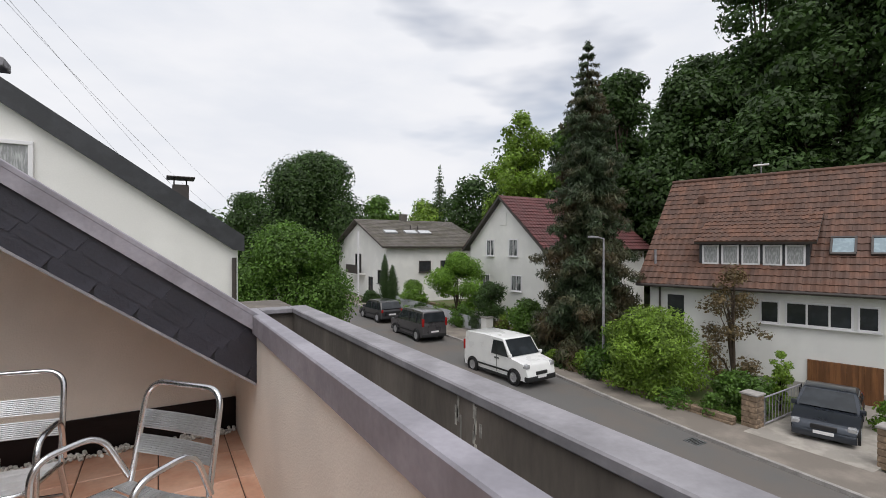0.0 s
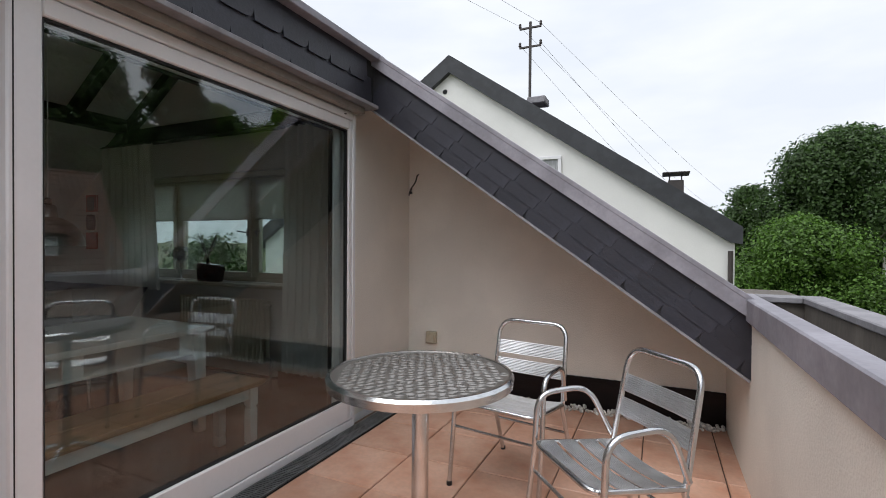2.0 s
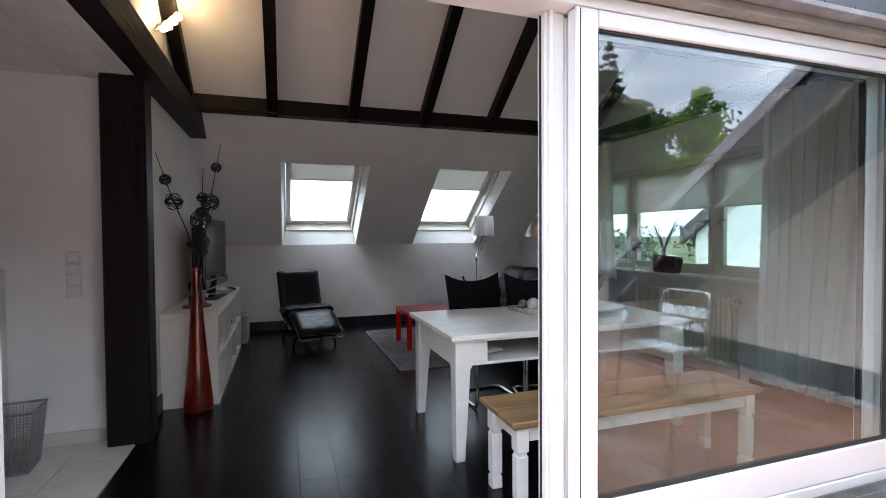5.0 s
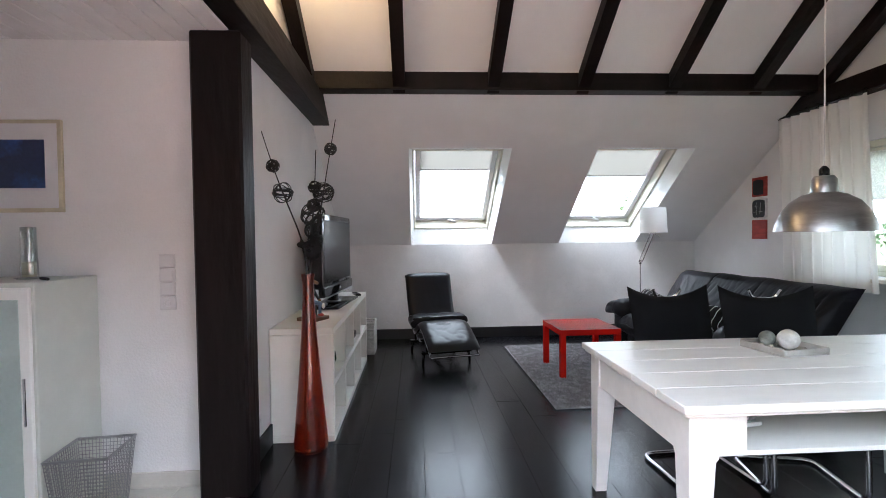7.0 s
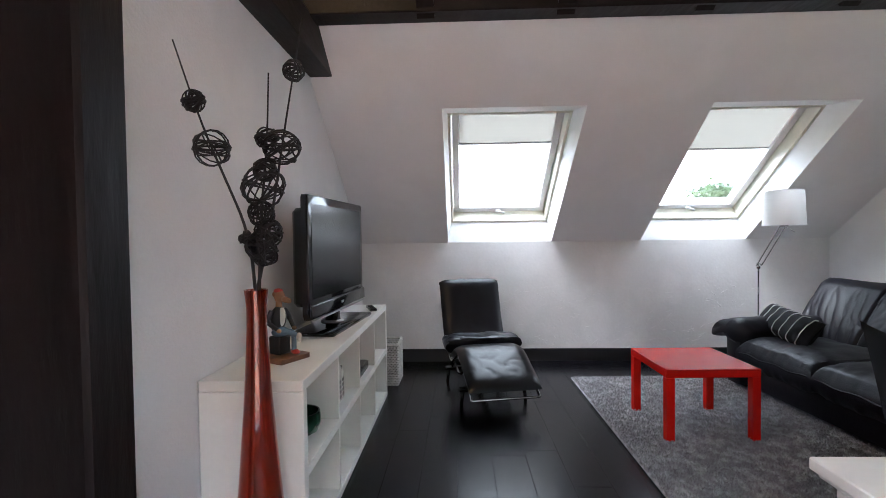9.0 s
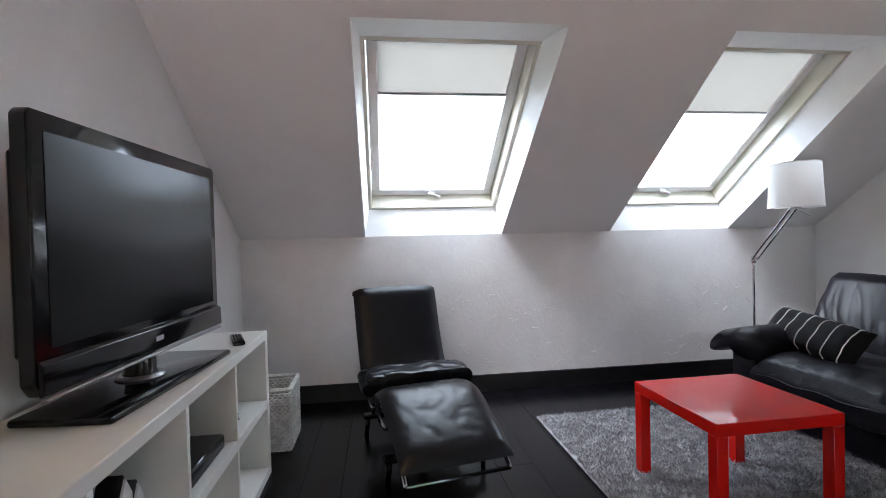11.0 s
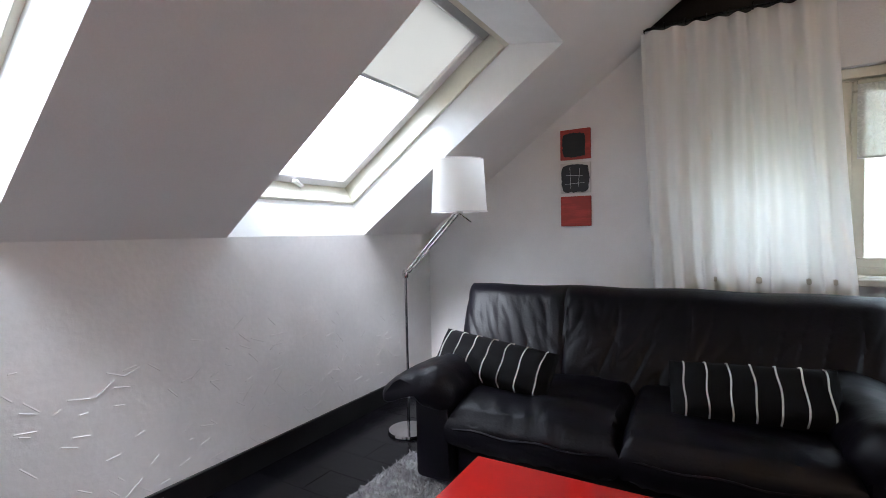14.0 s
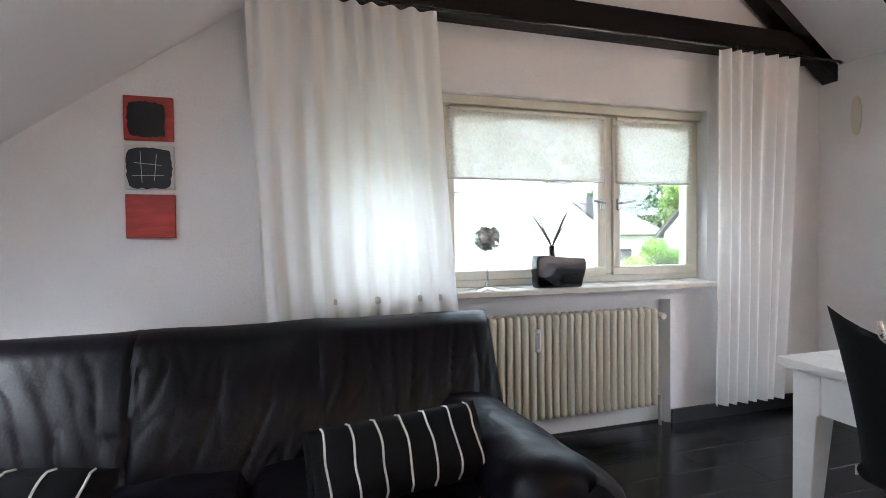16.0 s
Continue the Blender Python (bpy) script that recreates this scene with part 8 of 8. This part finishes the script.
    # windscreen and rear window
    for a, b, zc in (((hx - 0.02, belt_z + 0.09), (roof0 + 0.06, H - 0.08), 1), ((-L / 2 + L * tail - 0.02, belt_z + 0.14), (roof1 - 0.05, H - 0.13), -1)):
        if cargo and zc < 0:
            continue
        own = bmesh.new()
        d = Vector((b[1] - a[1], 0, -(b[0] - a[0]))).normalized() * (0.014 if (b[1] - a[1]) * zc > 0 else -0.014)
        vs = []
        for lift in (d, d * -1.0):
            for (px, pz), f in ((a, -1), (a, 1), (b, 1), (b, -1)):
                vs.append(own.verts.new((px + lift.x * zc + 0.01 * zc, f * (half(pz) - 0.09), pz + abs(lift.z))))
        for q in ((0, 1, 2, 3), (4, 5, 6, 7), (0, 1, 5, 4), (1, 2, 6, 5), (2, 3, 7, 6), (3, 0, 4, 7)):
            own.faces.new([vs[k] for k in q])
        part("windscreen" if zc > 0 else "rear_window", own, gm, t, smooth=False)
    part("bumper", box(L / 2 - 0.22, -W + 0.06, 0.22, L / 2 + 0.015, W - 0.06, 0.46, 0.05, seg=2), M_SEAL if cargo else paint, t)
    part("bumper", box(-L / 2 - 0.02, -W + 0.08, 0.24, -L / 2 + 0.2, W - 0.08, 0.44, 0.05, seg=2), M_SEAL, t)
    part("grille", box(L / 2 - 0.06, -0.33, 0.50, L / 2 + 0.018, 0.33, 0.64, 0.015), M_SEAL, t, "dark front grille")
    if plate:
        part("number_plate", box(L / 2 + 0.012, -0.26, 0.36, L / 2 + 0.022, 0.26, 0.46, 0.002), M_PVC, t)
        part("number_plate", box(-L / 2 - 0.03, -0.26, 0.52, -L / 2 - 0.018, 0.26, 0.62, 0.002), M_PVC, t)
    tyre = [(0.20, -0.095), (0.285, -0.10), (wr, -0.07), (wr + 0.005, 0.0), (wr, 0.07), (0.285, 0.10), (0.20, 0.095)]
    rim = [(0.001, 0.055), (0.05, 0.075), (0.075, 0.06), (0.17, 0.07), (0.21, 0.09), (0.205, -0.08), (0.001, -0.08)]
    for px in (L / 2 - 0.82, -L / 2 + 0.75):
        for s in (-1, 1):
            m = Matrix.Translation((px, s * (W - 0.10), wr)) @ pose(0, 0, 0, -90 * s, 0, 0)
            arch = part("wheel_arch", moved(lathe([(wr + 0.07, -0.02), (wr + 0.07, 0.088), (wr + 0.02, 0.09), (wr + 0.02, -0.02)], 26, capped=False), m @ Matrix.Translation((0, 0, 0.012))), M_SEAL, t)
            wh = part("wheel", moved(lathe(tyre, 26, capped=False), m), M_SEAL, t, "black rubber tyre")
            part("rim", moved(lathe(rim, 20), m @ Matrix.Translation((0, 0, 0.012))), M_SILVER, wh, "silver wheel rim")
            bm = bmesh.new()
            for k in range(5):
                a = 2 * math.pi * k / 5
                moved(box(0.04, -0.018, 0.07, 0.20, 0.018, 0.098, 0.006), m @ pose(0, 0, 0, 0, 0, math.degrees(a)), bm)
            part("spoke", bm, M_SILVER, wh)
    return t


def carpaint(name, col, metal=0.0):
    return surf(name, col, 0.28, metal=metal, var=0.03, scale=1.5, bump=0.0, coat=0.6)


car("delivery_van", 15.68, 17.4, -86, 4.4, 1.83, 1.88, carpaint("white_van_paint", (0.80, 0.80, 0.79)), "white delivery van parked by the kerb", hood=0.22, tail=0.01, screen=0.13, back=0.02, belt=0.56, glass_to=0.05, cargo=True)
car("estate_car", 15.8, 26.6, 91, 4.35, 1.80, 1.80, carpaint("dark_grey_metallic", (0.085, 0.08, 0.085), 0.4), "dark grey high-roofed car parked by the kerb", hood=0.24, tail=0.01, screen=0.15, back=0.03, belt=0.56)
car("hatchback_car", 15.95, 32.9, 92, 4.1, 1.75, 1.50, carpaint("black_car_paint", (0.02, 0.02, 0.022)), "black hatchback parked by the kerb", hood=0.26, tail=0.02, screen=0.15, back=0.08)
car("saloon_car", 21.6, 7.15, 196, 4.3, 1.74, 1.36, carpaint("dark_blue_grey_metallic", (0.035, 0.042, 0.055), 0.5), "dark blue-grey saloon parked in the garage drive", hood=0.28, tail=0.14, screen=0.20, back=0.13, belt=0.58)


def front_gardens():
    # drive, stone pillars and gates
    fixed("driveway", box(18.4, 5.0, GZ - 0.2, 25.6, 8.35, GZ + 0.065), surf("light_concrete_drive", (0.38, 0.35, 0.31), 0.9, var=0.15, scale=2, bump=0.3), "light concrete garage drive", "drive")
    for y in (8.45, 4.85, 2.7):
        t = thing("gate_pillar", (19.2, y, GZ + 0.0), "rough brown sandstone gate pillar", "pillar", "stone gate pillars")
        rng = random.Random(int(y * 10))
        for lv in range(6):
            z = lv * 0.19
            cut = rng.uniform(-0.1, 0.1)
            for a, b in ((-0.25, cut), (cut, 0.25)):
                for c, d in ((-0.25, -0.002), (0.002, 0.25)):
                    part("stone", box(a + 0.004, c, z + 0.004, b - 0.004, d, z + 0.185, 0.018), M_STONE, t)
        part("cap_stone", box(-0.29, -0.29, 1.14, 0.29, 0.29, 1.21, 0.015), M_KERB, t)
    for y0, y1, xa, xb in ((8.2, 8.3, 19.45, 22.3), (4.6, 3.0, 19.2, 19.2)):
        t = thing("garden_gate", (xa, y0, GZ + 0.1), "pale metal garden gate with fan-shaped bars", "gate", "metal gates")
        dx, dy = xb - xa, y1 - y0
        def at(u, z):
            return (dx * u, dy * u, z)
        part("gate_frame", tube([at(0, 0.05), at(1, 0.05), at(1, 0.95), at(0, 0.95)], 0.03, 6, closed=True), M_CAP, t)
        for k in range(12):
            part("gate_bar", tube([at((k + 0.5) / 12, 0.06), at(min(1, (k + 0.5) / 12 * 1.05), 0.94)], 0.012, 5), M_CAP, t)
    # low garden wall
    t = thing("garden_wall", (18.75, 13.4, GZ), "low rough sandstone garden wall", "wall")
    rng = random.Random(5)
    for lv in range(2):
        y = -4.6
        while y < 4.4:
            ln = rng.uniform(0.35, 0.6)
            part("stone", box(-0.14, y + 0.006, lv * 0.17 + 0.003, 0.14, y + ln - 0.006, lv * 0.17 + 0.165, 0.02), M_STONE, t)
            y += ln
    # picket fence
    m_f = surf("weathered_white_fence_paint", (0.56, 0.57, 0.60), 0.7, var=0.12, scale=3, bump=0.2)
    t = thing("picket_fence", (19.6, 24.6, ground_z(24.6)), "weathered pale wooden picket fence on low base", "fence")
    n = 112
    me_b = box(-0.02, -0.045, 0.12, 0.02, 0.045, 0.98, 0.006)
    me = bpy.data.meshes.new("picket")
    me_b.to_mesh(me)
    me_b.free()
    me.materials.append(m_f)
    for k in range(n):
        ob = new("picket", me)
        y = k * 0.135
        ob.location = (-0.02 * y, y, ground_z(24.6 + y) - ground_z(24.6))
        ob.parent = t
    for z in (0.35, 0.8):
        part("rail", tube([(0.03, 0, z), (0.03 - 0.02 * n * 0.135, n * 0.135, z + ground_z(24.6 + n * 0.135) - ground_z(24.6))], 0.03, 4), m_f, t)
    part("fence_base", prism([(0, -0.4), (n * 0.135, -0.4 + 0.5), (n * 0.135, 0.12 + 0.53), (0, 0.1)], "x", -0.12, 0.12), M_KERB, t)
    for y in (24.4, 39.9):
        p = thing("fence_post", (19.65 - 0.02 * (y - 24.4), y, ground_z(y)), "white rendered square fence post", "post", "fence posts")
        part("shaft", box(-0.28, -0.28, -0.1, 0.28, 0.28, 1.15, 0.01), M_RENDER2, p)
        part("cap", box(-0.34, -0.34, 1.15, 0.34, 0.34, 1.24, 0.015), M_KERB, p)
    t = thing("flower_tub", (20.2, 23.6, ground_z(23.6)), "terracotta tub with withered plants", "planter")
    part("tub", lathe([(0.35, 0), (0.5, 0.55), (0.54, 0.6), (0.45, 0.6), (0.4, 0.5), (0.001, 0.5)], 16), M_BTILE, t)
    leaves("plants", [(0, 0, 0.8)], [0.42], 500, 0.07, M_LEAF[5], t, "withered brown plants")
    t = thing("low_wall", (21.5, 35.0, ground_z(34) - 0.1), "low sandstone terrace wall in the garden", "wall")
    for k in range(10):
        for lv in range(3):
            part("stone", box(-0.15, -4 + k * 0.8 + 0.2 * (lv % 2), lv * 0.25, 0.15, -3.22 + k * 0.8 + 0.2 * (lv % 2), lv * 0.25 + 0.24, 0.02), M_STONE, t)
    t = thing("drain_cover", (kerb_x(8.8) - 0.45, 8.8, ground_z(8.8) - 0.03), "dark cast iron street drain cover", "drain cover")
    part("frame", box(-0.25, -0.25, 0.0, 0.25, 0.25, 0.012, 0.003), M_GRATE, t)
    for k in range(6):
        part("slot", box(-0.2, -0.2 + k * 0.07, 0.0122, 0.2, -0.165 + k * 0.07, 0.016), M_DARK, t)


front_gardens()
